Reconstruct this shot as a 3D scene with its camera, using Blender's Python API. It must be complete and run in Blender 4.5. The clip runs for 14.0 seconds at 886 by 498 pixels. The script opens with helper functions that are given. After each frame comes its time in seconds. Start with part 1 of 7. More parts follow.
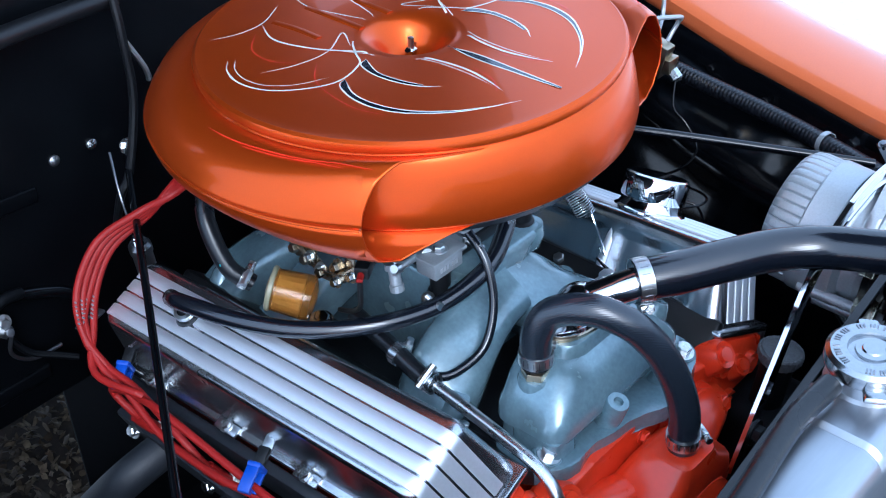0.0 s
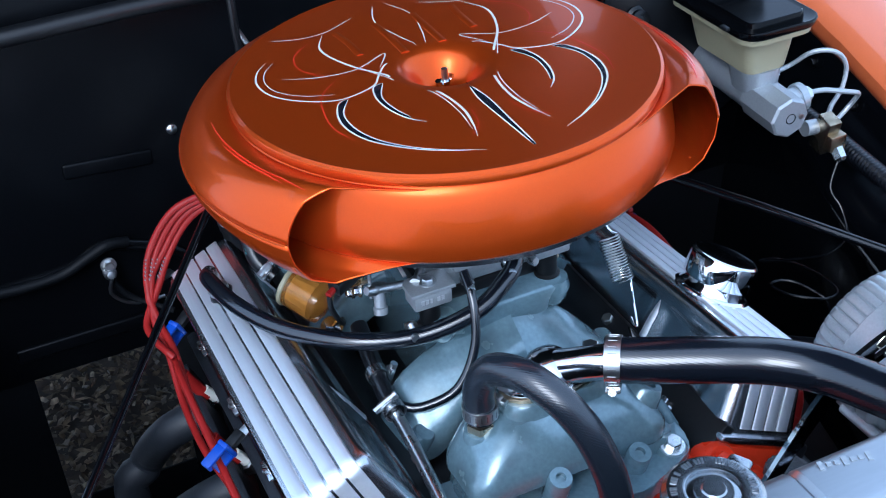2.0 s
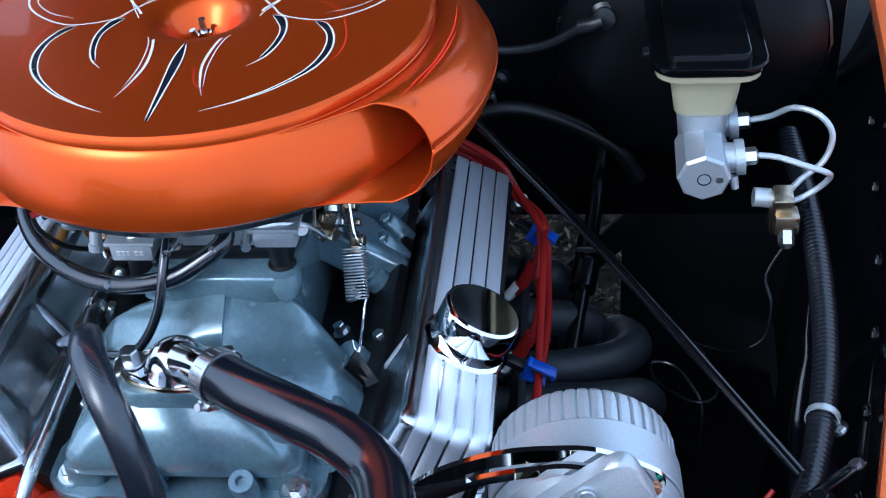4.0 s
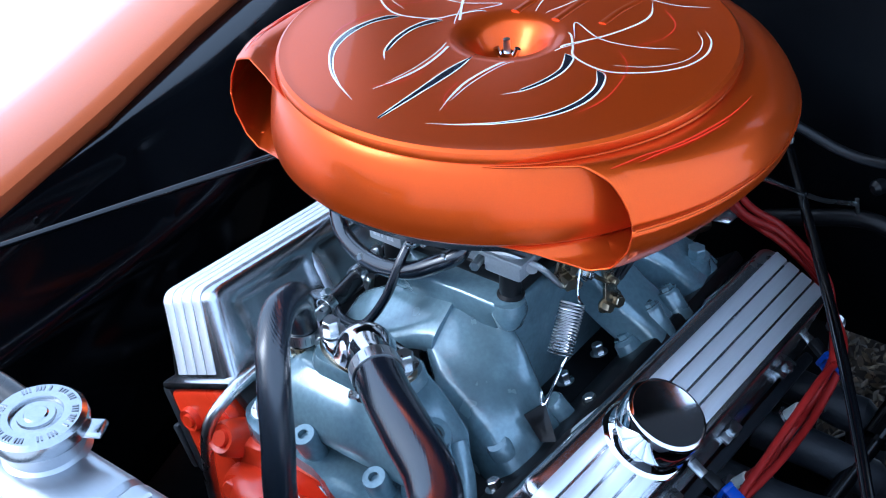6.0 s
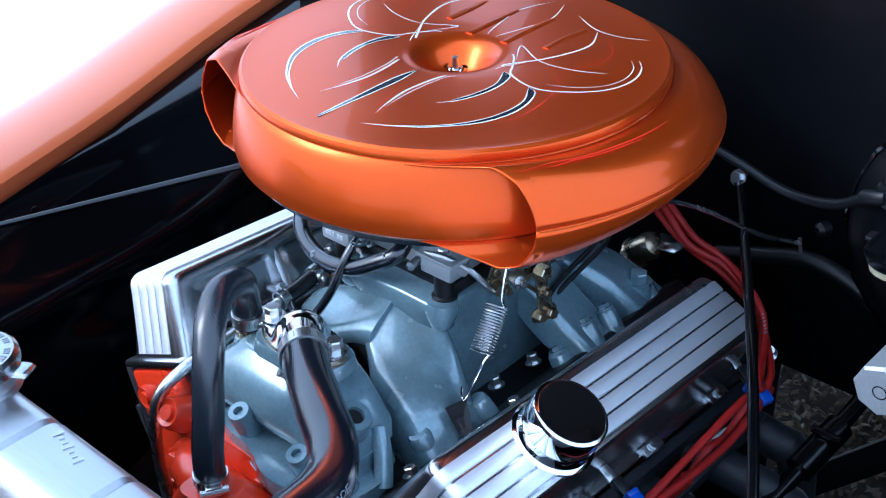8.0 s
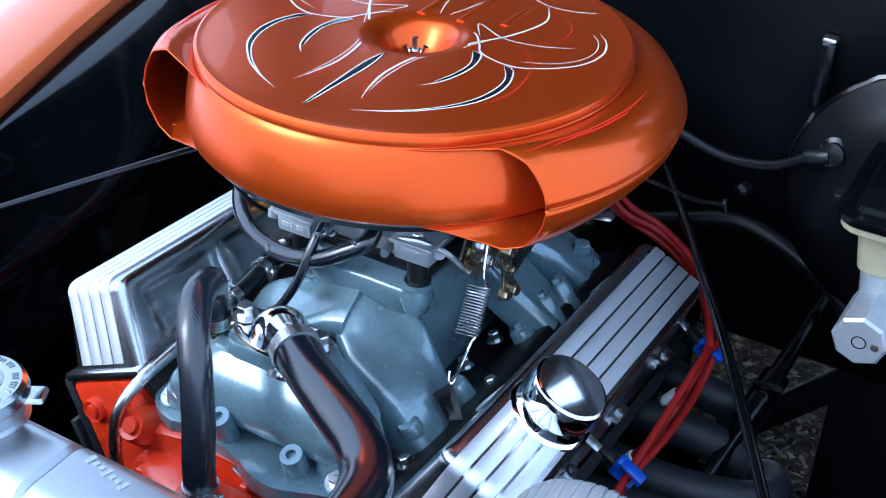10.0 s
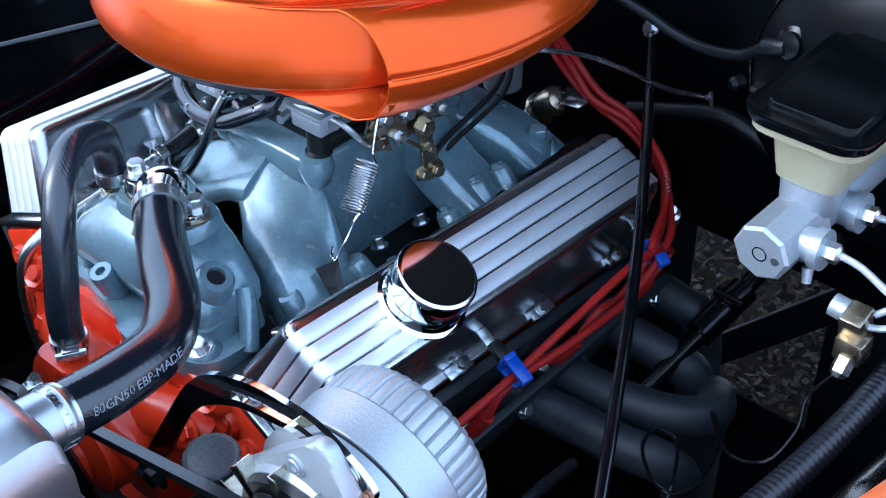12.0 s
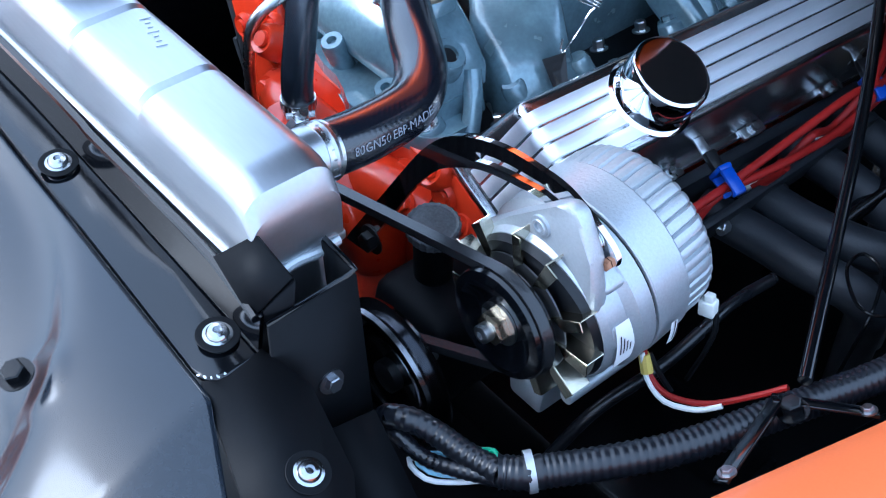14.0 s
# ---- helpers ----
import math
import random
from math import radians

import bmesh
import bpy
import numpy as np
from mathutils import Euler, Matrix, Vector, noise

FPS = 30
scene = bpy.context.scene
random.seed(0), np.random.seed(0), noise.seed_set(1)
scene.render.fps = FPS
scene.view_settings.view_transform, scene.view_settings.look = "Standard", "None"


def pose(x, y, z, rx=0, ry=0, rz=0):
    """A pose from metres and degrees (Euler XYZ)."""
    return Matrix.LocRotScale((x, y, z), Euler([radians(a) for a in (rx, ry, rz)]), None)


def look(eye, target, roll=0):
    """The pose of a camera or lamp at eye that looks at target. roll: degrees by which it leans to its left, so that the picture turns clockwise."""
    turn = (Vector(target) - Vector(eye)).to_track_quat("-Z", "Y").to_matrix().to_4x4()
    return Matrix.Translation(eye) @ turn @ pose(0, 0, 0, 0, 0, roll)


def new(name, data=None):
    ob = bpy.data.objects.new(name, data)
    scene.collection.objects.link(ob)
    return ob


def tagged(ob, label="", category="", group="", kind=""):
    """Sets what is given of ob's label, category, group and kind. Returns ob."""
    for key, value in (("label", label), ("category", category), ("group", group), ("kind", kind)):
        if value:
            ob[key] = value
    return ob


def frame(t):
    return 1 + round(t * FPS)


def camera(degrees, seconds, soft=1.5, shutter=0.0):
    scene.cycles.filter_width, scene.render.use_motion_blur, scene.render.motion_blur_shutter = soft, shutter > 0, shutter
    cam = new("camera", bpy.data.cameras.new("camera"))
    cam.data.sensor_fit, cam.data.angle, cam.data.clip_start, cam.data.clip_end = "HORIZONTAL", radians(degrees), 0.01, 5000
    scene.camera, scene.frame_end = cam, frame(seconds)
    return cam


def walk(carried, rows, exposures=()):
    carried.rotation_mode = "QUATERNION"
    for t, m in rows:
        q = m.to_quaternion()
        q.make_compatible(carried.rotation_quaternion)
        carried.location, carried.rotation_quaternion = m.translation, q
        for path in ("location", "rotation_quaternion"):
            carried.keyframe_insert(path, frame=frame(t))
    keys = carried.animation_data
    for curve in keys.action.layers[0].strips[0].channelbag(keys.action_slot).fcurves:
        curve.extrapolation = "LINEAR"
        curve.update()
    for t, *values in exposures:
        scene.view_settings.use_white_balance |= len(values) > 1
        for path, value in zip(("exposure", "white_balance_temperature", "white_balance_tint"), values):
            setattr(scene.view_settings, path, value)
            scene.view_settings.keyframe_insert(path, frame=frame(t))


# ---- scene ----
cam = camera(39.14, 14.0, soft=1.1)
PATH = [
    (0, (-0.6998, -0.6949, 1.4654), (-0.1099, -0.1322, 0.8863), -2.59),
    (0.5, (-0.7133, -0.6826, 1.4715), (-0.0920, -0.1633, 0.8847), 0.27),
    (1, (-0.6282, -0.7490, 1.4615), (-0.0101, -0.2319, 0.8695), 1.18),
    (1.5, (-0.4626, -0.9069, 1.4677), (-0.0116, -0.2243, 0.8926), -1.86),
    (2, (-0.3879, -0.8981, 1.4683), (-0.0698, -0.1349, 0.9058), -4.20),
    (2.5, (-0.2917, -0.8668, 1.4674), (-0.0234, -0.1146, 0.8655), -4.75),
    (3, (-0.1245, -0.8880, 1.4444), (0.0792, -0.1361, 0.8174), -3.90),
    (3.2, (-0.0290, -0.9370, 1.4329), (0.1078, -0.1586, 0.8202), -5.18),
    (5.3, (0.5592, -0.7290, 1.4341), (0.1146, -0.0521, 0.8475), -3.25),
    (5.5, (0.5696, -0.7189, 1.4293), (0.0724, -0.0769, 0.8456), -4.60),
    (6, (0.5392, -0.7533, 1.4329), (0.0175, -0.1205, 0.8606), -3.88),
    (6.5, (0.5459, -0.7932, 1.4309), (0.0965, -0.0979, 0.8701), -1.07),
    (7, (0.6080, -0.7531, 1.4344), (0.1248, -0.0779, 0.8769), -0.55),
    (7.5, (0.6748, -0.7320, 1.4268), (0.1070, -0.1083, 0.8896), -0.95),
    (7.7, (0.6842, -0.7375, 1.4243), (0.1012, -0.1216, 0.8945), -1.70),
    (9.8, (0.5145, -0.8439, 1.4225), (0.0913, -0.1192, 0.8787), 1.26),
    (10, (0.5197, -0.8459, 1.4226), (0.1017, -0.1200, 0.8763), 1.50),
    (10.5, (0.5554, -0.8214, 1.4185), (0.1398, -0.1010, 0.8633), 1.96),
    (11, (0.6509, -0.7327, 1.4045), (0.1626, -0.0720, 0.8344), 1.49),
    (11.5, (0.7112, -0.6828, 1.3897), (0.1470, -0.0951, 0.8096), 0.11),
    (12, (0.7252, -0.6491, 1.3824), (0.1878, -0.0743, 0.7653), -1.56),
    (12.5, (0.7174, -0.6735, 1.3816), (0.1916, -0.1137, 0.7412), 0.85),
    (13, (0.7044, -0.7274, 1.3599), (0.1721, -0.1920, 0.7041), 2.86),
    (13.5, (0.6950, -0.7498, 1.3508), (0.1558, -0.2475, 0.6748), 2.61),
    (14, (0.6972, -0.7565, 1.3490), (0.1552, -0.2878, 0.6515), 0.96),
]
EXPO = [(0, 0.3, 4950, 8), (1.5, 0.25, 4950, 8), (2.5, 0.15, 4950, 8), (5.5, 0.55, 4950, 8), (10.5, 0.6, 4950, 8), (12, 0.75, 4950, 8), (14, 0.85, 4950, 8)]
walk(cam, [(t, look(eye, target, roll)) for t, eye, target, roll in PATH], exposures=EXPO)

# ---------- light ----------
world = bpy.data.worlds.new("world")
world.use_nodes = True
scene.world = world
wt = world.node_tree
sky = wt.nodes.new("ShaderNodeTexSky")
sky.sky_type = "NISHITA"
sky.sun_disc = False
sky.sun_elevation = radians(40)
sky.sun_rotation = radians(220)
sky.air_density, sky.dust_density = 1.0, 8.0
haze = wt.nodes.new("ShaderNodeMix")
haze.data_type = "RGBA"
haze.inputs["Factor"].default_value = 0.5
haze.inputs["B"].default_value = (13.0, 14.8, 17.0, 1)
wt.links.new(sky.outputs["Color"], haze.inputs["A"])
wt.links.new(haze.outputs["Result"], wt.nodes["Background"].inputs["Color"])
wt.nodes["Background"].inputs["Strength"].default_value = 0.15
sun = new("sun", bpy.data.lights.new("sun", "SUN"))
sun.data.energy = 1.1
sun.data.angle = radians(28)
sun.data.color = (1.0, 0.98, 0.95)
sun.matrix_world = look((-2.0, -2.4, 3.0), (0, 0, 0.8))


# ---------- materials ----------
def mat(name, color, rough=0.4, metal=0.0, coat=0.0, grain=0.0, scale=120.0, bump=0.0, wear=None, wear_scale=14.0,
        wear_amount=0.5, rough_var=0.1, trans=0.0, ior=1.5, stretch=(1, 1, 1), spec=0.5, ribs=0.0):
    m = bpy.data.materials.new(name)
    m.use_nodes = True
    t = m.node_tree
    n, l = t.nodes, t.links
    p = n["Principled BSDF"]
    p.inputs["Metallic"].default_value = metal
    p.inputs["Coat Weight"].default_value = coat
    p.inputs["Coat Roughness"].default_value = 0.04
    p.inputs["IOR"].default_value = ior
    p.inputs["Specular IOR Level"].default_value = spec
    p.inputs["Transmission Weight"].default_value = trans
    tc = n.new("ShaderNodeTexCoord")
    mp = n.new("ShaderNodeMapping")
    mp.inputs["Scale"].default_value = stretch
    l.new(tc.outputs["Object"], mp.inputs["Vector"])

    def tex(s, detail):
        x = n.new("ShaderNodeTexNoise")
        x.inputs["Scale"].default_value, x.inputs["Detail"].default_value = s, detail
        l.new(mp.outputs["Vector"], x.inputs["Vector"])
        return x

    fine, broad = tex(scale, 3), tex(wear_scale, 5)
    shade = n.new("ShaderNodeMix")
    shade.data_type = "RGBA"
    shade.inputs["A"].default_value = tuple(c * (1 - grain) for c in color) + (1,)
    shade.inputs["B"].default_value = tuple(min(1, c * (1 + grain)) for c in color) + (1,)
    l.new(fine.outputs["Fac"], shade.inputs["Factor"])
    out = shade.outputs["Result"]
    if wear:
        ramp = n.new("ShaderNodeMapRange")
        ramp.inputs["From Min"].default_value, ramp.inputs["From Max"].default_value = 0.48, 0.72
        ramp.inputs["To Max"].default_value = wear_amount
        l.new(broad.outputs["Fac"], ramp.inputs["Value"])
        mix = n.new("ShaderNodeMix")
        mix.data_type = "RGBA"
        l.new(ramp.outputs["Result"], mix.inputs["Factor"])
        l.new(out, mix.inputs["A"])
        mix.inputs["B"].default_value = tuple(wear) + (1,)
        out = mix.outputs["Result"]
    l.new(out, p.inputs["Base Color"])
    rr = n.new("ShaderNodeMapRange")
    rr.inputs["To Min"].default_value = max(0.0, rough - rough_var)
    rr.inputs["To Max"].default_value = rough + rough_var
    l.new(broad.outputs["Fac"], rr.inputs["Value"])
    l.new(rr.outputs["Result"], p.inputs["Roughness"])
    if ribs:
        wv = n.new("ShaderNodeTexWave")
        wv.bands_direction = "DIAGONAL"
        wv.inputs["Scale"].default_value, wv.inputs["Distortion"].default_value = 210.0, 1.0
        l.new(mp.outputs["Vector"], wv.inputs["Vector"])
        b = n.new("ShaderNodeBump")
        b.inputs["Strength"].default_value, b.inputs["Distance"].default_value = ribs, 0.0006
        l.new(wv.outputs["Fac"], b.inputs["Height"])
        l.new(b.outputs["Normal"], p.inputs["Normal"])
    elif bump:
        b = n.new("ShaderNodeBump")
        b.inputs["Strength"].default_value, b.inputs["Distance"].default_value = bump, 0.001
        l.new(fine.outputs["Fac"], b.inputs["Height"])
        l.new(b.outputs["Normal"], p.inputs["Normal"])
    return m


M_COPPER = mat("copper_orange_paint", (0.62, 0.079, 0.0040), 0.30, 0.79, 0.25, 0.05, 900, 0, rough_var=0.03, spec=0.2)
M_FENDER = mat("fender_orange_paint", (0.60, 0.135, 0.04), 0.35, 0.1, 1.0, 0.06, 500, 0, rough_var=0.05)
M_ENGINE = mat("engine_orange_paint", (0.66, 0.036, 0.006), 0.3, 0.0, 0.3, 0.12, 60, 0.25, (0.3, 0.03, 0.01), 25, 0.35)
M_INTAKE = mat("grey_blue_cast_aluminium", (0.155, 0.235, 0.275), 0.24, 0.3, 0.6, 0.25, 260, 0.12, (0.08, 0.12, 0.135), 26, 0.8)
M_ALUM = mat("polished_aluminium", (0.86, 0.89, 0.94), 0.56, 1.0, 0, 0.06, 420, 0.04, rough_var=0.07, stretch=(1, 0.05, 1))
# Darker copy of the aluminium: wall and fin-groove shade is in its colour.
M_ALUM_SHADE = mat("polished_aluminium_shaded", (0.56, 0.58, 0.61), 0.24, 1.0, 0, 0.1, 160, 0.06, (0.33, 0.345, 0.37), 9, 0.45)
M_CAST = mat("bare_cast_aluminium", (0.41, 0.44, 0.465), 0.40, 0.6, 0, 0.14, 500, 0.3, (0.4, 0.42, 0.44), 30, 0.4)
M_BRUSHED = mat("brushed_radiator_aluminium", (0.45, 0.47, 0.50), 0.36, 1.0, 0, 0.07, 300, 0.05, (0.36, 0.38, 0.41), 8, 0.4, stretch=(0.15, 1, 1))
M_CHROME = mat("chrome", (0.84, 0.86, 0.89), 0.05, 1.0, rough_var=0.005)
M_NECK = mat("dull_chrome", (0.74, 0.75, 0.78), 0.11, 1.0, 0, 0.1, 90, 0.05, rough_var=0.05)
M_STEEL = mat("zinc_steel", (0.6, 0.62, 0.63), 0.28, 1.0, 0, 0.15, 200, 0.1)
M_BRASS = mat("zinc_brass", (0.44, 0.38, 0.28), 0.28, 1.0, 0, 0.25, 150, 0.15, (0.25, 0.17, 0.08), 40, 0.5)
M_BLACK = mat("gloss_black_paint", (0.0015, 0.0019, 0.0028), 0.12, 0.0, 0.0, 0.3, 200, 0.03, (0.003, 0.0037, 0.005), 6, 0.5)
M_SATIN = mat("satin_black_paint", (0.0016, 0.0019, 0.0026), 0.2, 0.0, 0.0, 0.3, 220, 0.1, (0.0035, 0.0042, 0.0055), 7, 0.6, spec=0.3)
# Lighter copy of the gloss black, with reflected sky put into its colour.
M_PANEL = mat("sky_lightened_black_paint", (0.010, 0.013, 0.018), 0.14, 0.0, 0.0, 0.3, 200, 0.02, (0.016, 0.02, 0.027), 5, 0.5)
M_FAN = mat("zinc_fan", (0.50, 0.47, 0.37), 0.2, 1.0, 0, 0.2, 150, 0.1)
M_STAMP = mat("stamped_steel", (0.30, 0.31, 0.33), 0.35, 1.0)
M_CAP = mat("plated_cap_steel", (0.42, 0.44, 0.46), 0.2, 1.0, 0, 0.1, 260, 0.08)
M_RUBBER = mat("black_rubber", (0.006, 0.007, 0.009), 0.28, 0.0, 0.0, 0.3, 350, 0.12)
M_HOSE = mat("black_hose_rubber", (0.0045, 0.006, 0.010), 0.17, 0.0, 0.0, 0.3, 900, 0.06, ribs=0.05, rough_var=0.04, spec=0.9)
M_WEAVE = mat("woven_face_hose_rubber", (0.012, 0.016, 0.023), 0.24, 0.0, 0.0, 0.4, 700, 0.08, ribs=0.12, rough_var=0.05, spec=0.8)
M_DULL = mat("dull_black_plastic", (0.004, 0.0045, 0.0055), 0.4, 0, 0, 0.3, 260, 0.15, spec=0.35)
M_LOOM = mat("corrugated_conduit_plastic", (0.0055, 0.0065, 0.0095), 0.3, 0, 0, 0.3, 260, 0.08, spec=0.5)
M_HEADER = mat("flat_black_header_paint", (0.010, 0.0125, 0.017), 0.55, 0.0, 0, 0.3, 300, 0.3, (0.018, 0.021, 0.027), 16, 0.6, spec=0.45)
M_WIRE = mat("red_silicone", (0.25, 0.010, 0.008), 0.45, 0, 0.0, 0.12, 200, 0.05, rough_var=0.08, spec=0.25)
M_BLUE = mat("blue_plastic", (0.012, 0.055, 0.36), 0.35, 0, 0.2, 0.1, 200)
M_AMBER = mat("amber_filter", (0.60, 0.26, 0.04), 0.12, 0, 0.3, 0.25, 90, 0, rough_var=0.05, trans=0.8, ior=1.3)
M_CREAM = mat("cream_reservoir_plastic", (0.27, 0.25, 0.16), 0.42, 0, 0.1, 0.06, 120, 0.05, (0.20, 0.18, 0.11), 15, 0.4)
M_WHITE = mat("white_plastic", (0.78, 0.78, 0.72), 0.45, 0, 0, 0.05)
M_STRIPE = mat("white_pinstripe_paint", (0.72, 0.70, 0.64), 0.3, 0, 0.8, 0.04)
M_STRIPE_K = mat("black_pinstripe_paint", (0.01, 0.012, 0.02), 0.25, 0, 1.0, 0.05)
M_STRIPE_R = mat("red_pinstripe_paint", (0.75, 0.035, 0.01), 0.3, 0, 1.0, 0.05)
M_BELT = mat("belt_rubber", (0.012, 0.0125, 0.014), 0.24, 0, 0, 0.2, 300, 0.2)
M_PRINT = mat("grey_printed_ink", (0.20, 0.215, 0.24), 0.5)
M_PULLEY = mat("worn_black_pulley_steel", (0.16, 0.165, 0.18), 0.16, 1.0, 0, 0.3, 150, 0.1, (0.25, 0.25, 0.26), 30, 0.5)
M_PLATE = mat("dull_black_bracket_paint", (0.0025, 0.003, 0.004), 0.55, 0, 0, 0.3, 220, 0.1, spec=0.12)
M_LID = mat("moulded_black_lid", (0.0015, 0.0018, 0.0024), 0.12, 0, 0, 0.2, 200, 0.02, spec=0.15)
M_CAPGRIT = mat("dusty_moulded_plastic", (0.06, 0.063, 0.068), 0.45, 0, 0, 0.7, 420, 0.6)
# Cast aluminium darkened for the shade around the master cylinder.
M_CAST_DARK = mat("darkened_cast_alloy", (0.34, 0.37, 0.40), 0.36, 0.55, 0, 0.14, 500, 0.3, (0.26, 0.28, 0.30), 30, 0.4)
M_FIREWALL = mat("satin_black_firewall_paint", (0.0016, 0.0019, 0.0026), 0.32, 0.0, 0.0, 0.3, 220, 0.1, (0.0035, 0.0042, 0.0055), 7, 0.6, spec=0.10)
M_BRIGHT = mat("bright_spring_steel", (0.78, 0.80, 0.82), 0.35, 0.8)
M_TINT = mat("windscreen_glass", (0.02, 0.022, 0.026), 0.04, 0, 0, 0.2, 30, 0, rough_var=0.01)
M_PAD = mat("black_hood_insulation", (0.003, 0.003, 0.0035), 0.9, 0, 0, 0.3, 260, 0.4, spec=0.1)
M_RUST = mat("worn_steel", (0.32, 0.16, 0.09), 0.5, 0.6, 0, 0.3, 120, 0.2)
M_YELLOW = mat("yellow_tape", (0.62, 0.47, 0.1), 0.5)
M_TEAL = mat("teal_wire", (0.05, 0.3, 0.33), 0.4)
M_SKYWIRE = mat("light_blue_wire", (0.3, 0.55, 0.7), 0.4)
M_GREENWIRE = mat("green_wire", (0.05, 0.35, 0.18), 0.4)
M_PAPER = mat("white_sticker", (0.75, 0.76, 0.76), 0.5)
M_FINS = mat("radiator_core", (0.03, 0.032, 0.035), 0.5, 0.4, 0, 0.3, 300, 0.3)
M_CONCRETE = mat("pale_gravel", (0.72, 0.70, 0.66), 0.9, 0, 0, 0.35, 60, 0.8, (0.55, 0.52, 0.48), 1.5, 0.5)
M_LEAF = mat("dry_leaf_litter", (0.075, 0.052, 0.028), 0.7, 0, 0, 0.5, 60, 0.5, (0.46, 0.35, 0.21), 40, 0.55)
M_SOIL = mat("dark_soil", (0.035, 0.026, 0.018), 0.9, 0, 0, 0.5, 80, 0.9, (0.09, 0.062, 0.04), 20, 0.6)


# ---------- helpers ----------
def V(*a):
    return Vector(a)


def link(name, bm, material, angle=32):
    me = bpy.data.meshes.new(name)
    bmesh.ops.recalc_face_normals(bm, faces=bm.faces)
    bm.to_mesh(me)
    bm.free()
    me.materials.append(material)
    me.shade_smooth()
    me.set_sharp_from_angle(angle=radians(angle))
    return new(name, me)


def thing(name, at, label, category, group="", kind=""):
    e = new(name)
    e.empty_display_size = 0.03
    e.location = at
    return tagged(e, label, category, group, kind)


def part(name, bm, material, parent, label="", angle=32):
    """One mesh part, built in world coordinates, under its thing."""
    ob = link(name, bm, material, angle)
    ob.parent = parent
    if parent.type == "EMPTY":
        ob.matrix_parent_inverse = Matrix.Translation(-Vector(parent.location))
    if label:
        ob["label"] = label
    return ob


def smooth_path(pts, step=0.006):
    """Catmull-Rom through the points."""
    pts = [Vector(p) for p in pts]
    ext = [2 * pts[0] - pts[1]] + pts + [2 * pts[-1] - pts[-2]]
    out = []
    for i in range(1, len(ext) - 2):
        a, b, c, d = ext[i - 1:i + 3]
        n = max(2, int((c - b).length / step))
        for k in range(n):
            t = k / n
            out.append(0.5 * (2 * b + (c - a) * t + (2 * a - 5 * b + 4 * c - d) * t * t + (3 * b - a - 3 * c + d) * t ** 3))
    out.append(pts[-1])
    return out


def sweep(path, section, cap=True, up=None, bm=None, scale=None, closed=False):
    """A section (list of 2D points) swept along a path of 3D points, with a frame carried along it."""
    bm = bm or bmesh.new()
    n = len(path)
    t0 = (path[1] - path[0]).normalized()
    ref = Vector(up) if up else (V(0, 0, 1) if abs(t0.z) < 0.9 else V(0, 1, 0))
    side = t0.cross(ref).normalized()
    rings = []
    for i, p in enumerate(path):
        if closed:
            t = (path[(i + 1) % n] - path[i - 1]).normalized()
        else:
            t = (path[min(i + 1, n - 1)] - path[max(i - 1, 0)]).normalized()
        if up:
            side = t.cross(Vector(up)).normalized()
        else:
            side = (side - t * side.dot(t)).normalized()
        nor = side.cross(t)
        s = scale(i / max(1, n - 1)) if scale else 1.0
        rings.append([bm.verts.new(p + side * (u * s) + nor * (w * s)) for u, w in section])
    m = len(section)
    for i in range(n if closed else n - 1):
        a, b = rings[i], rings[(i + 1) % n]
        for k in range(m):
            bm.faces.new((a[k], a[(k + 1) % m], b[(k + 1) % m], b[k]))
    if cap and not closed:
        bm.faces.new(rings[0])
        bm.faces.new(rings[-1][::-1])
    return bm


def circle(r, n=16, rx=None):
    return [((rx or r) * math.cos(2 * math.pi * k / n), r * math.sin(2 * math.pi * k / n)) for k in range(n)]


def tube(pts, r, n=16, step=0.006, scale=None, bm=None, rx=None, up=None):
    return sweep(smooth_path(pts, step), circle(r, n, rx), bm=bm, scale=scale, up=up)


def axis_frame(at, axis, up=(0, 0, 1)):
    z = Vector(axis).normalized()
    u = Vector(up)
    if abs(z.dot(u)) > 0.95:
        u = V(0, 1, 0)
    x = u.cross(z).normalized()
    y = z.cross(x)
    m = Matrix((x, y, z)).transposed().to_4x4()
    m.translation = Vector(at)
    return m


def lathe(profile, m=Matrix(), n=48, bm=None, a0=0.0, a1=360.0, wave=None):
    """Rings of (radius, height) about the frame's z axis."""
    bm = bm or bmesh.new()
    full = abs(a1 - a0) >= 359.9
    cols = n if full else n + 1
    rows = []
    for r, h in profile:
        if r < 1e-6 and full:
            rows.append([bm.verts.new(m @ V(0, 0, h))])
            continue
        ring = []
        for k in range(cols):
            a = radians(a0 + (a1 - a0) * k / n)
            rr = r * (wave(k) if wave else 1.0)
            ring.append(bm.verts.new(m @ V(rr * math.cos(a), rr * math.sin(a), h)))
        rows.append(ring)
    for a, b in zip(rows, rows[1:]):
        for k in range(cols if full else cols - 1):
            k2 = (k + 1) % cols
            if len(a) == 1 and len(b) == 1:
                continue
            if len(a) == 1:
                bm.faces.new((a[0], b[k2], b[k]))
            elif len(b) == 1:
                bm.faces.new((a[k], a[k2], b[0]))
            else:
                bm.faces.new((a[k], a[k2], b[k2], b[k]))
    return bm


